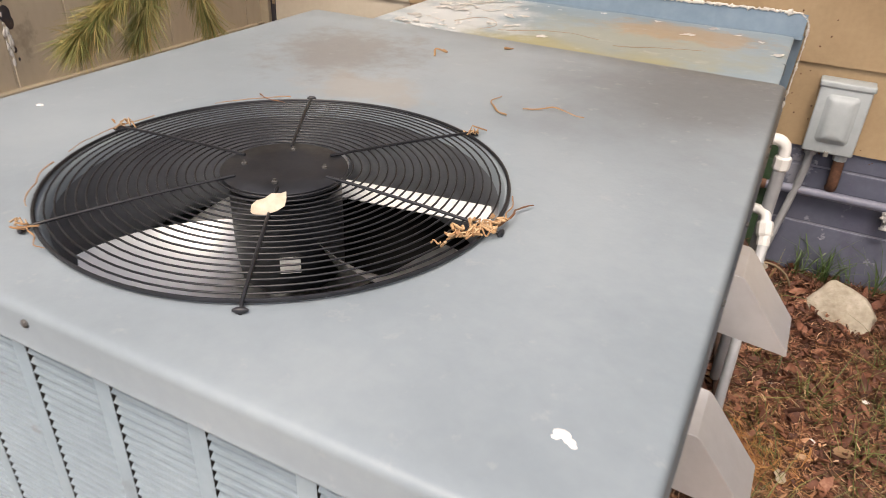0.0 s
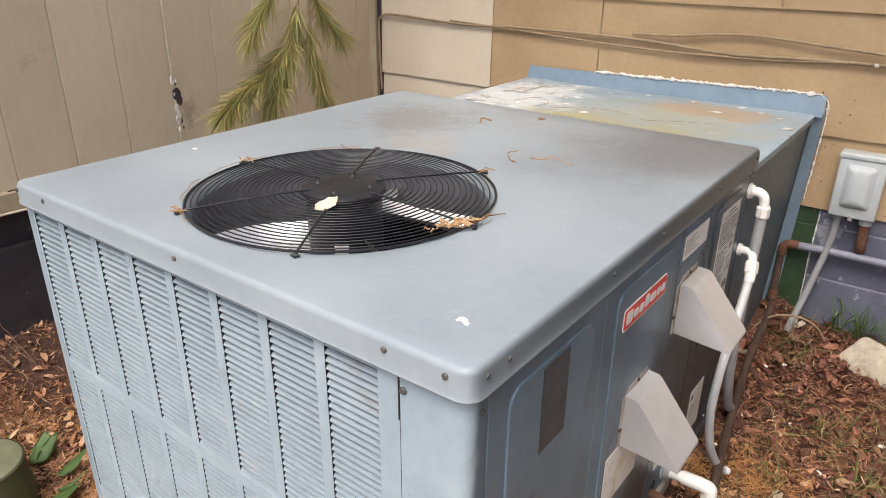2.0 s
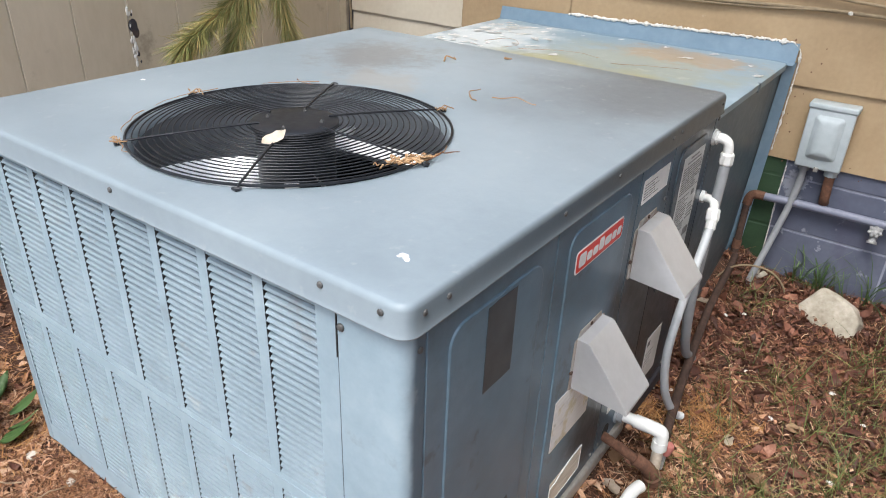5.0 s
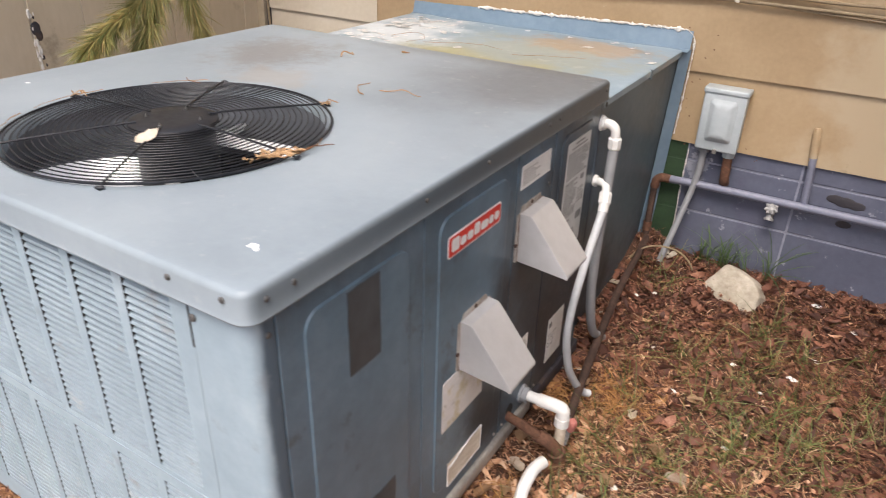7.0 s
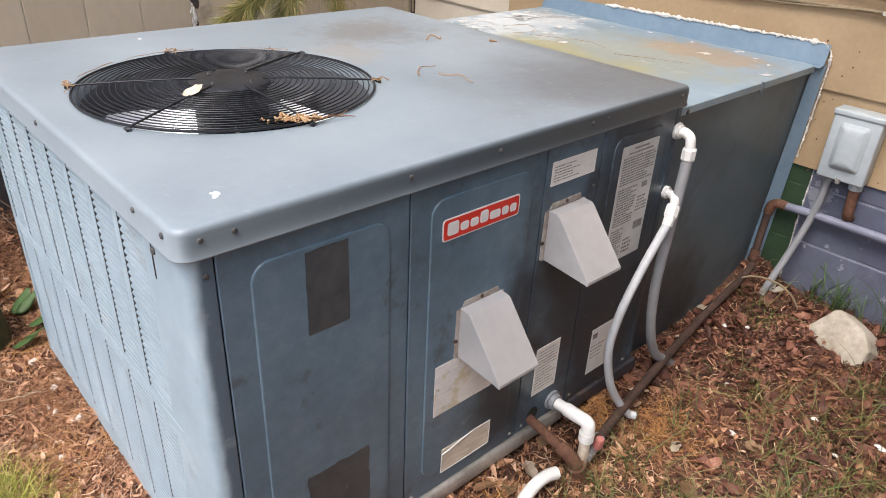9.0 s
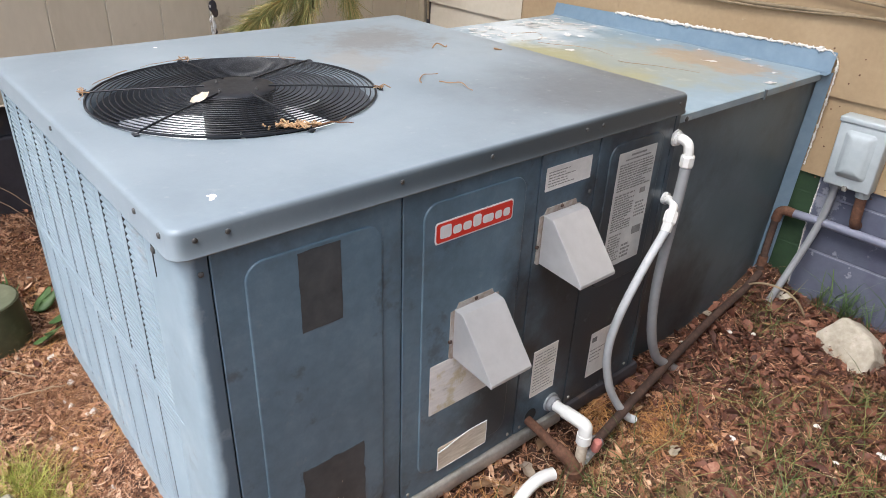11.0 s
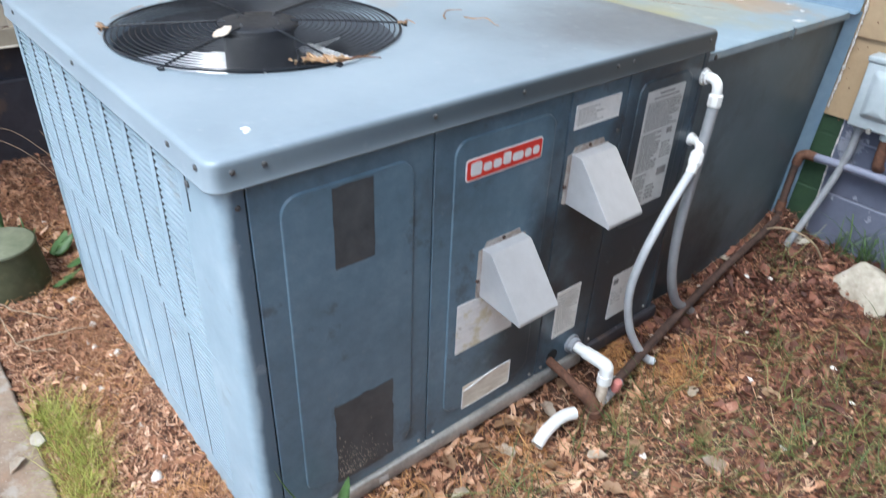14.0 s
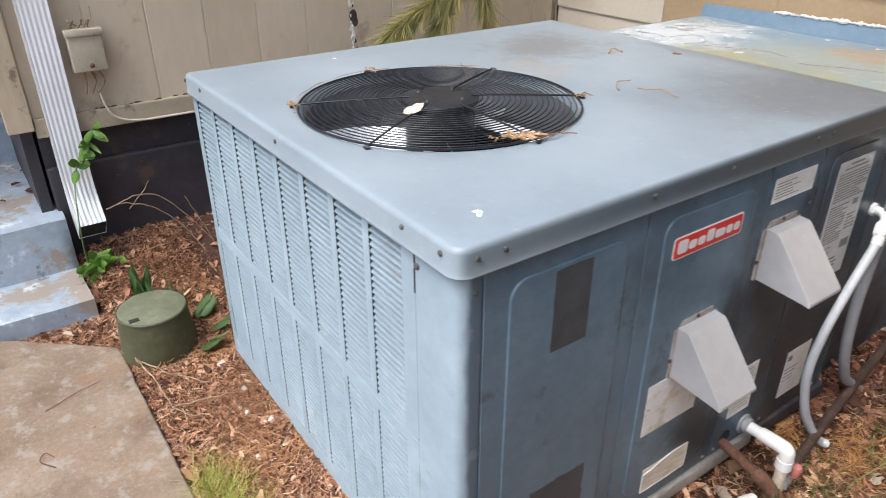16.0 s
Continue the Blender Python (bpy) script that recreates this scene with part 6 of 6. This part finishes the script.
debris_strand("straw", "straw lying across the guard", [(-0.83, 0.62, TOP + 0.010), (-0.80, 0.60, TOP + 0.013), (-0.76, 0.60, TOP + 0.012)], 0.0014, M_STRAW, "straw")
for a0, a1, r in ((3.62, 4.05, 0.0013), (4.20, 4.42, 0.0011), (0.02, 0.30, 0.0014), (2.20, 2.62, 0.0012)):
    debris_strand("straw", "orange straw lying along the guard's rim", [(FX + (0.318 + 0.004 * (i % 2)) * math.cos(a), FY + (0.318 + 0.004 * (i % 2)) * math.sin(a), TOP + 0.008) for i, a in enumerate(np.linspace(a0, a1, 5))], r, M_TANGLE, "straw")
for k, a in enumerate((60, 178, 241)):
    q = Vector((FX + 0.322 * math.cos(radians(a)), FY + 0.322 * math.sin(radians(a)), TOP + 0.008))
    bm = bmesh.new()
    for j in range(6):
        s = q + Vector((rng.normal(0, 0.005), rng.normal(0, 0.005), rng.uniform(-0.003, 0.004)))
        tube([s, s + Vector((rng.normal(0, 0.008), rng.normal(0, 0.008), 0.003)), s + Vector((rng.normal(0, 0.013), rng.normal(0, 0.013), 0))], 0.0013, 5, bm)
    tagged(part("straw_wad", bm, M_TANGLE, smooth=70), "wad of brown straw snagged on a guard clip", "debris", "straw wads on the guard")
drop_bm = bmesh.new()
for u, v, s in ((0, 0, 0.0062), (0.008, -0.005, 0.0045), (-0.004, -0.006, 0.003), (0.012, -0.009, 0.003)):
    bmesh.ops.create_icosphere(drop_bm, subdivisions=2, radius=s, matrix=Matrix.Translation((-0.088 + u, 0.104 + v, TOP + 0.0005)) @ Matrix.Diagonal((1.3, 0.9, 0.12, 1)))
tagged(part("white_dropping", drop_bm, M_FLAKE, smooth=60), "white splash on the lid near its corner", "splash")
drop_bm = bmesh.new()
bmesh.ops.create_icosphere(drop_bm, subdivisions=2, radius=0.006, matrix=Matrix.Translation((-1.112, 0.392, TOP + 0.001)) @ Matrix.Diagonal((1.3, 0.9, 0.12, 1)))
tagged(part("white_dropping", drop_bm, M_FLAKE, smooth=60), "white speck on the far side of the lid", "splash")
for k, pts in enumerate(([(-0.93, 1.60, DT + 0.012), (-0.86, 1.66, DT + 0.02), (-0.80, 1.62, DT + 0.014), (-0.83, 1.55, DT + 0.010)], [(-0.78, 1.58, DT + 0.01), (-0.62, 1.66, DT + 0.012), (-0.50, 1.64, DT + 0.01)], [(-0.45, 1.60, DT + 0.01), (-0.30, 1.66, DT + 0.012), (-0.22, 1.70, DT + 0.01)])):
    debris_strand("twig", "thin dry twig on the duct", pts, 0.0011, M_TWIG)

# ---- pine bough hanging by the side wall ----
pine = thing("pine_bough", "pine bough with green and browning needles hanging down", "branch", (-1.86, 1.3, 0.9))
twigs = [[(-1.97, 1.62, 2.76), (-1.86, 1.55, 1.95), (-1.84, 1.44, 1.30), (-1.86, 1.39, 1.03), (-1.86, 1.33, 0.90), (-1.86, 1.26, 0.78)],
         [(-1.85, 1.40, 1.05), (-1.87, 1.28, 0.93), (-1.86, 1.13, 0.85), (-1.85, 1.03, 0.80)],
         [(-1.82, 1.47, 1.40), (-1.85, 1.48, 1.08), (-1.85, 1.50, 0.90), (-1.85, 1.55, 0.76)],
         [(-1.84, 1.44, 1.30), (-1.88, 1.58, 1.12), (-1.86, 1.66, 1.02)],
         [(-1.84, 1.44, 1.32), (-1.88, 1.28, 1.16), (-1.87, 1.20, 1.06)]]
for k, pts in enumerate(twigs):
    line = glide(pts, 6)
    part("twig", tube(line, [0.007 - 0.0045 * i / len(line) for i in range(len(line))], 7), M_TWIG, pine, smooth=70)
nv, nf = [], []
for t_index, pts in enumerate(twigs):
    line = glide(pts, 22)
    first = len(line) * (0.48, 0.10, 0.35, 0.25, 0.25)[t_index]
    for i in range(int(first), len(line)):
        along = (line[i] - line[i - 1]).normalized()
        for tuft in range(9 if t_index < 2 else 5):
            aim = (along + Vector(rng.normal(0, 0.42, 3)) + Vector((0, -0.12, -0.22))).normalized()
            base = line[i] + Vector(rng.normal(0, 0.003, 3))
            for k in range(5):
                way = (aim + Vector(rng.normal(0, 0.10, 3))).normalized()
                far = rng.uniform(0.08, 0.15)
                side = way.cross(Vector(rng.normal(0, 1, 3))).normalized() * 0.0009
                m1 = base + way * far * 0.5 + Vector((0, 0, -0.003))
                tip = base + way * far + Vector((0, 0, -0.016))
                n0 = len(nv)
                nv += [tuple(base - side), tuple(base + side), tuple(m1 - side), tuple(m1 + side), tuple(tip)]
                nf += [(n0, n0 + 1, n0 + 3, n0 + 2), (n0 + 2, n0 + 3, n0 + 4)]
tagged(raw("needles", nv, nf, M_PINE, pine), kind="stuff")

# ---- twigs on the ground ----
for k, pts in enumerate(([(-1.42, -0.28, 0.02), (-1.28, -0.22, 0.02), (-1.18, -0.16, 0.025), (-1.12, -0.10, 0.01)], [(-1.38, -0.26, 0.025), (-1.24, -0.24, 0.02), (-1.05, -0.22, 0.012), (-0.98, -0.15, 0.01)], [(-1.075, -0.225, 0.012), (-1.04, -0.13, 0.02), (-1.022, -0.05, 0.02), (-1.005, 0.01, 0.012)],
                         [(-1.95, -0.16, 0.290), (-1.95, -0.104, 0.297), (-1.93, -0.02, 0.28), (-1.90, 0.07, 0.20), (-1.86, 0.15, 0.06)], [(-1.95, -0.13, 0.295), (-1.95, -0.05, 0.318), (-1.94, 0.03, 0.30), (-1.92, 0.13, 0.18), (-1.90, 0.22, 0.03)], [(-1.95, -0.08, 0.27), (-1.95, -0.03, 0.32), (-1.95, 0.006, 0.365)], [(-1.94, 0.22, 0.02), (-1.95, 0.165, 0.17), (-1.95, 0.125, 0.275)], [(-1.9, 0.3, 0.02), (-1.94, 0.33, 0.16), (-1.96, 0.36, 0.28)])):
    debris_strand("twig", "thin dry grey-brown twig in the litter", pts, 0.0032 if k < 3 else 0.0024, M_TWIG)
for k, pts in enumerate(([(-1.275, -0.53, 0.006), (-1.30, -0.46, 0.009), (-1.33, -0.372, 0.006)], [(-1.02, -0.545, 0.006), (-1.06, -0.575, 0.006), (-1.085, -0.56, 0.007), (-1.06, -0.542, 0.006)])):
    debris_strand("twig", "dark thin twig on the concrete", pts, 0.0019, M_RUST)

for k, (x, y, z, s, a) in enumerate(((-2.38, -0.37, 0.266, 0.05, 0.4), (-2.46, -0.41, 0.266, 0.04, 2.0), (-2.30, -0.45, 0.266, 0.03, 4.0), (-2.62, -0.36, 0.266, 0.045, 1.2), (-3.0, -0.42, 0.446, 0.06, 0.2), (-3.1, -0.5, 0.446, 0.05, 2.5), (-0.62, -0.315, 0.004, 0.045, 5.4), (-0.45, -0.40, 0.004, 0.05, 1.0), (-0.40, -0.36, 0.004, 0.04, 3.2), (-1.62, -0.42, 0.03, 0.04, 0.7))):
    tip = (x + s * math.cos(a), y + s * math.sin(a), z + 0.010)
    bm = leaf_sheet((x, y, z + 0.004), tip, (-math.sin(a), math.cos(a), 0.1), s * 0.34, 0.5, 1)
    tagged(part("fallen_leaf", bm, M_LEAF if k < 6 else M_DRYLEAF, smooth=50), "dry brown leaf lying on the concrete", "leaf", "loose leaves on steps and slab")

for k, (x, y, s) in enumerate(((-0.030, 1.765, 0.060), (0.012, 1.403, 0.065), (0.022, 0.874, 0.070), (0.220, 0.780, 0.050), (0.375, 1.334, 0.060), (0.344, 1.050, 0.072), (0.236, 1.173, 0.045), (0.043, 0.544, 0.045), (0.309, 0.728, 0.050), (0.045, 0.780, 0.060), (0.060, 0.700, 0.050), (0.030, 0.640, 0.055), (0.075, 0.600, 0.050), (0.035, 0.450, 0.050), (0.060, 0.370, 0.045), (0.10, 0.43, 0.045), (0.17, 0.66, 0.05), (0.26, 0.88, 0.05))):
    turn, z = 2.4 * k, float(ground_z(x, y)) + 0.020
    bm = leaf_sheet((x - s * 0.5 * math.cos(turn), y - s * 0.5 * math.sin(turn), z), (x + s * 0.5 * math.cos(turn), y + s * 0.5 * math.sin(turn), z + 0.012), (-math.sin(turn), math.cos(turn), 0.25 * math.sin(k)), s * 0.36, 0.45, 1)
    tagged(part("fallen_leaf", bm, (M_DRYLEAF, M_TANLEAF)[k % 3 > 0], smooth=50), "curled tan dead leaf lying on the litter", "leaf", "large leaves on the litter")

# ---- leaf litter, straw and grass ----
def outside(x, y):
    """Where litter can lie: not under the unit, duct, slab or steps."""
    inside = ((x > -1.19) & (x < np.where(y > 1.3, -0.055, -0.005)) & (y > 0.025) & (y < 2.2)) | ((y < -0.285) & (x > -1.50)) | ((x < -1.78) & (y < -0.28)) | ((y < -0.285) & (x > -1.80) & (y < -0.285 - (x + 1.5) * -1.15)) | (y > 2.11) | (x < -2.10) | (((x - 0.36) / 0.080) ** 2 + ((y - 2.01) / 0.050) ** 2 < 1)
    return ~inside


def scattered(count, lo, hi, seed, dense=None):
    r = np.random.default_rng(seed)
    x, y = r.uniform(lo[0], hi[0], count), r.uniform(lo[1], hi[1], count)
    keep = outside(x, y)
    if dense is not None:
        keep &= r.uniform(0, 1, count) < dense(x, y)
    return x[keep], y[keep], r


def turned(r, n, tilt):
    """Random turns: mostly flat, leaning by about tilt radians."""
    a, b, c = r.uniform(0, 2 * np.pi, n), r.normal(0, tilt, n), r.normal(0, tilt, n)
    ca, sa, cb, sb, cc, sc = np.cos(a), np.sin(a), np.cos(b), np.sin(b), np.cos(c), np.sin(c)
    m = np.empty((n, 3, 3))
    m[:, 0, 0], m[:, 0, 1], m[:, 0, 2] = ca * cb, -sa * cc + ca * sb * sc, sa * sc + ca * sb * cc
    m[:, 1, 0], m[:, 1, 1], m[:, 1, 2] = sa * cb, ca * cc + sa * sb * sc, -ca * sc + sa * sb * cc
    m[:, 2, 0], m[:, 2, 1], m[:, 2, 2] = -sb, cb * sc, cb * cc
    return m


def field(name, template, faces, x, y, z, turns, sizes, material, label, category):
    """Many copies of a small template in one mesh; template: n x points x 3."""
    n = len(x)
    pts = np.einsum("nij,npj->npi", turns, template * sizes[:, None, None]) + np.stack([x, y, z], -1)[:, None]
    count = template.shape[1]
    allf = [tuple(int(i + k * count) for i in f) for k in range(n) for f in faces]
    ob = raw(name, pts.reshape(-1, 3).tolist(), allf, material, smooth=True)
    return tagged(ob, label, category, kind="stuff")


LEAF_FACES = [(k * 3 + c, k * 3 + c + 1, k * 3 + c + 4, k * 3 + c + 3) for k in range(4) for c in (0, 1)]


def leaf_template(r, n):
    """Dead leaves: five stations along a curled rib, ragged and folded."""
    wide, fold = r.uniform(0.10, 0.27, n), r.normal(0.35, 0.5, n)
    curl, sway, twist = r.normal(0.0, 0.9, n), r.normal(0, 0.25, n), r.normal(0, 0.8, n)
    rows = []
    for f, w in ((0.0, 0.12), (0.24, 0.85), (0.5, 1.0), (0.76, 0.72), (1.0, 0.06)):
        for side in (-1, 0, 1):
            ragged = 1 + r.normal(0, 0.17, n) * (side != 0)
            u = f - 0.5
            v = side * wide * w * ragged + sway * u * u
            z = curl * u * u + abs(side) * wide * w * fold + side * twist * u * wide * w
            rows.append(np.stack([u + r.normal(0, 0.035, n), v, z], -1))
    return np.stack(rows, 1)


def litter_density(x, y):
    grass_patch = np.exp(-(((x - 0.55) / 0.55) ** 2 + ((y - 1.0) / 0.55) ** 2))
    return np.clip(1.0 - 0.45 * grass_patch + 0.3 * smooth_noise(x * 1.7, y * 1.7), 0.15, 1)


def dark_share(x, y):
    """The dark leaves lie towards the house, partly as its painted shade, and in patches."""
    return np.clip(0.42 + np.clip(x - 0.3, 0, 0.6) * 0.5 + (y - 1.05) * 1.2 - 0.35 * np.clip(0.95 - y, 0, 0.4) + 0.33 * smooth_noise(x * 2.3 + 7, y * 2.3), 0.06, 0.97) * np.where(x < -0.02, 0.9, 1.0)


for seed, count, lo, hi, big in ((1, 21000, (-0.06, -0.28), (1.5, 2.14), 0.0260), (5, 20000, (-0.06, -0.28), (1.3, 2.14), 0.0125), (2, 7500, (-2.1, -0.62), (0.3, 0.1), 0.023), (6, 16000, (-2.1, -0.62), (0.3, 0.1), 0.0120), (3, 2600, (-2.1, 0.0), (-1.19, 2.14), 0.026), (4, 1500, (1.5, -0.28), (3.0, 2.14), 0.03)):
    x, y, r = scattered(count, lo, hi, seed, litter_density)
    dark_leaf = r.uniform(0, 1, len(x)) < dark_share(x, y)
    for pick, material, label in ((~dark_leaf, M_LEAF, "loose brown dead leaves covering the soil"), (dark_leaf, M_LEAFDARK, "dark red-brown dead leaves covering the soil")):
        u, v = x[pick], y[pick]
        n = len(u)
        field("leaf_litter", leaf_template(r, n), LEAF_FACES, u, v, ground_z(u, v) + r.uniform(0.001, 0.018, n), turned(r, n, 0.45), np.minimum(big * np.exp(r.normal(0, 0.42, n)) * (1.25 if material is M_LEAFDARK else 1.0), 0.070), material, label, "leaf litter")

STRAW_FACES = [(0, 1, 3, 2), (2, 3, 5, 4), (4, 5, 6)]


def straw_template(r, n, thin):
    bend = r.normal(0, 0.34, n)
    lift = r.normal(0, 0.05, n)
    o = np.zeros(n)
    rows = []
    for f, w in ((0, 1.0), (0.35, 1.0), (0.7, 0.8)):
        for s in (-1, 1):
            rows.append(np.stack([o + f - 0.5, bend * (f - 0.5) ** 2 * 2 + s * thin * w, lift * f], -1))
    rows.append(np.stack([o + 0.5, bend * 0.5, lift], -1))
    return np.stack(rows, 1)


def straw_density(x, y):
    return np.clip(0.30 + 0.85 * smooth_noise(x * 2.1 + 4, y * 2.1) + 0.25 * smooth_noise(x * 6.3, y * 6.3), 0.04, 1)


for seed, count, lo, hi in ((11, 25000, (-0.06, -0.28), (1.4, 2.14)), (12, 34000, (-2.1, -0.62), (0.3, 0.1)), (13, 3500, (-2.1, 0.0), (-1.19, 2.14))):
    x, y, r = scattered(count, lo, hi, seed, straw_density)
    n = len(x)
    field("pine_straw", straw_template(r, n, 0.0058), STRAW_FACES, x, y, ground_z(x, y) + r.uniform(0.006, 0.022, n), turned(r, n, 0.16), r.uniform(0.04, 0.13, n), M_STRAW, "fallen rust-brown pine straw", "pine straw")

r = np.random.default_rng(51)
nests = [(0.160, 1.225, 0.060, 240), (0.028, 1.080, 0.028, 170), (0.05, 0.30, 0.06, 170), (-0.25, -0.06, 0.06, 130), (-0.75, -0.08, 0.08, 140), (0.10, 0.62, 0.06, 130), (-1.25, 0.0, 0.10, 200), (-1.55, 0.15, 0.15, 300)]
x = np.concatenate([r.normal(u, s, k) for u, v, s, k in nests])
y = np.concatenate([r.normal(v, s, k) for u, v, s, k in nests])
keep = outside(x, y)
x, y = x[keep], y[keep]
n = len(x)
field("straw_nest", straw_template(r, n, 0.013), STRAW_FACES, x, y, ground_z(x, y) + r.uniform(0.012, 0.030, n), turned(r, n, 0.25), r.uniform(0.04, 0.10, n), M_NEST, "orange-brown curled pine straw in nests", "pine straw")

for seed, count, lo, hi in ((41, 20000, (-0.06, -0.28), (1.4, 2.14)), (42, 30000, (-2.1, -0.62), (0.3, 0.1)), (43, 3000, (-2.1, 0.0), (-1.19, 2.14))):
    x, y, r = scattered(count, lo, hi, seed)
    n = len(x)
    field("litter_fibres", straw_template(r, n, 0.022), STRAW_FACES, x, y, ground_z(x, y) + r.uniform(0.004, 0.020, n), turned(r, n, 0.25), r.uniform(0.015, 0.055, n), M_LEAF, "broken brown stalks and leaf ribs in the litter", "litter")

x, y, r = scattered(6500, (0.03, -0.28), (1.4, 1.7), 14, lambda u, v: np.clip(0.75 + 0.6 * smooth_noise(u * 2.4 + 2, v * 2.4 + 1) - 0.7 * np.clip(v - 0.4, 0, 1), 0.04, 1))
n = len(x)
field("dry_grass", straw_template(r, n, 0.011), STRAW_FACES, x, y, ground_z(x, y) + r.uniform(0.008, 0.022, n), turned(r, n, 0.16), r.uniform(0.03, 0.09, n), M_HAY, "pale dry grass straws over the litter", "dry grass")

BLADE_FACES = [(0, 1, 3, 2), (2, 3, 5, 4), (4, 5, 6)]


def blade_template(r, n, thin=0.02, droop=0.4):
    lean = np.abs(r.normal(droop, 0.25, n))
    o = np.zeros(n)
    rows = []
    for f, w in ((0, 0.8), (0.4, 1.0), (0.75, 0.7)):
        for s in (-1, 1):
            rows.append(np.stack([lean * f * f, o + s * thin * w, o + f * (1 - 0.35 * lean * f)], -1))
    rows.append(np.stack([lean, o, 1 - 0.35 * lean], -1))
    return np.stack(rows, 1)


def lawn_density(x, y):
    d = 0.45 * smooth_noise(x * 2.6 + 1, y * 2.6) + 0.30 * smooth_noise(x * 6.1, y * 6.1 + 2)
    return np.clip((d - 0.05) * 1.6, 0.02, 1) * np.clip((x - 0.02) / 0.15, 0, 1) * np.clip(0.35 + 0.9 * (y - 0.75) + 0.8 * (x - 0.3), 0.10, 1)


x, y, r = scattered(5200, (0.0, -0.25), (1.6, 1.95), 21, lawn_density)
cx, cy, _ = scattered(400, (0.14, -0.2), (1.5, 1.9), 23, lambda u, v: np.clip(0.5 + 0.9 * smooth_noise(u * 2.6 + 1, v * 2.6), 0.08, 1) * np.clip(0.35 + 0.9 * (v - 0.75) + 0.8 * (u - 0.3), 0.10, 1))
x = np.concatenate([x, np.repeat(cx, 16) + r.normal(0, 0.014, 16 * len(cx))])
y = np.concatenate([y, np.repeat(cy, 16) + r.normal(0, 0.014, 16 * len(cy))])
patches = np.array([(0.178, 1.05), (0.182, 0.896), (0.091, 1.898), (0.293, 1.542), (0.486, 1.522), (0.534, 1.262), (0.672, 1.277), (0.504, 1.123), (0.325, 0.994), (0.164, 0.524), (0.60, 1.45), (0.42, 1.35)])[r.integers(0, 12, 750)]
x = np.concatenate([x, patches[:, 0] + r.normal(0, 0.035, 750)])
y = np.concatenate([y, patches[:, 1] + r.normal(0, 0.035, 750)])
n = len(x)
field("sparse_grass", blade_template(r, n, 0.009, 1.0), BLADE_FACES, x, y, ground_z(x, y) + 0.004, turned(r, n, 0.45), r.uniform(0.035, 0.14, n), M_GRASS, "sparse green and straw-coloured grass blades", "grass")
r = np.random.default_rng(22)
n = 2900
spot = np.array([(-0.735, -0.232, 0.040, 0.026), (-0.655, -0.215, 0.050, 0.034), (-0.555, -0.215, 0.055, 0.036), (-0.455, -0.232, 0.045, 0.026)])[r.integers(0, 4, n)]
x, y = spot[:, 0] + spot[:, 2] * r.normal(0, 1, n), spot[:, 1] + spot[:, 3] * r.normal(0, 1, n)
keep = y > -0.283
x, y, n = x[keep], y[keep], int(keep.sum())
field("grass_tuft", blade_template(r, n, 0.008, 1.1), BLADE_FACES, x, y, ground_z(x, y), turned(r, n, 0.62), r.uniform(0.025, 0.085, n), M_LIME, "bright yellow-green grass tuft by the walkway", "grass")
n = 96
clumps = np.array([(0.195, 2.095), (0.275, 2.09), (0.36, 2.085), (0.28, 2.10), (0.43, 2.09)])[r.integers(0, 5, n)]
x, y = clumps[:, 0] + r.normal(0, 0.013, n), np.clip(clumps[:, 1] + r.normal(0, 0.010, n), 2.05, 2.112)
field("wall_grass", blade_template(r, n, 0.011, 0.65), BLADE_FACES, x, y, ground_z(x, y), turned(r, n, 0.26), r.uniform(0.09, 0.24, n), M_WALLGRASS, "long dark grass blades against the blue wall", "grass")
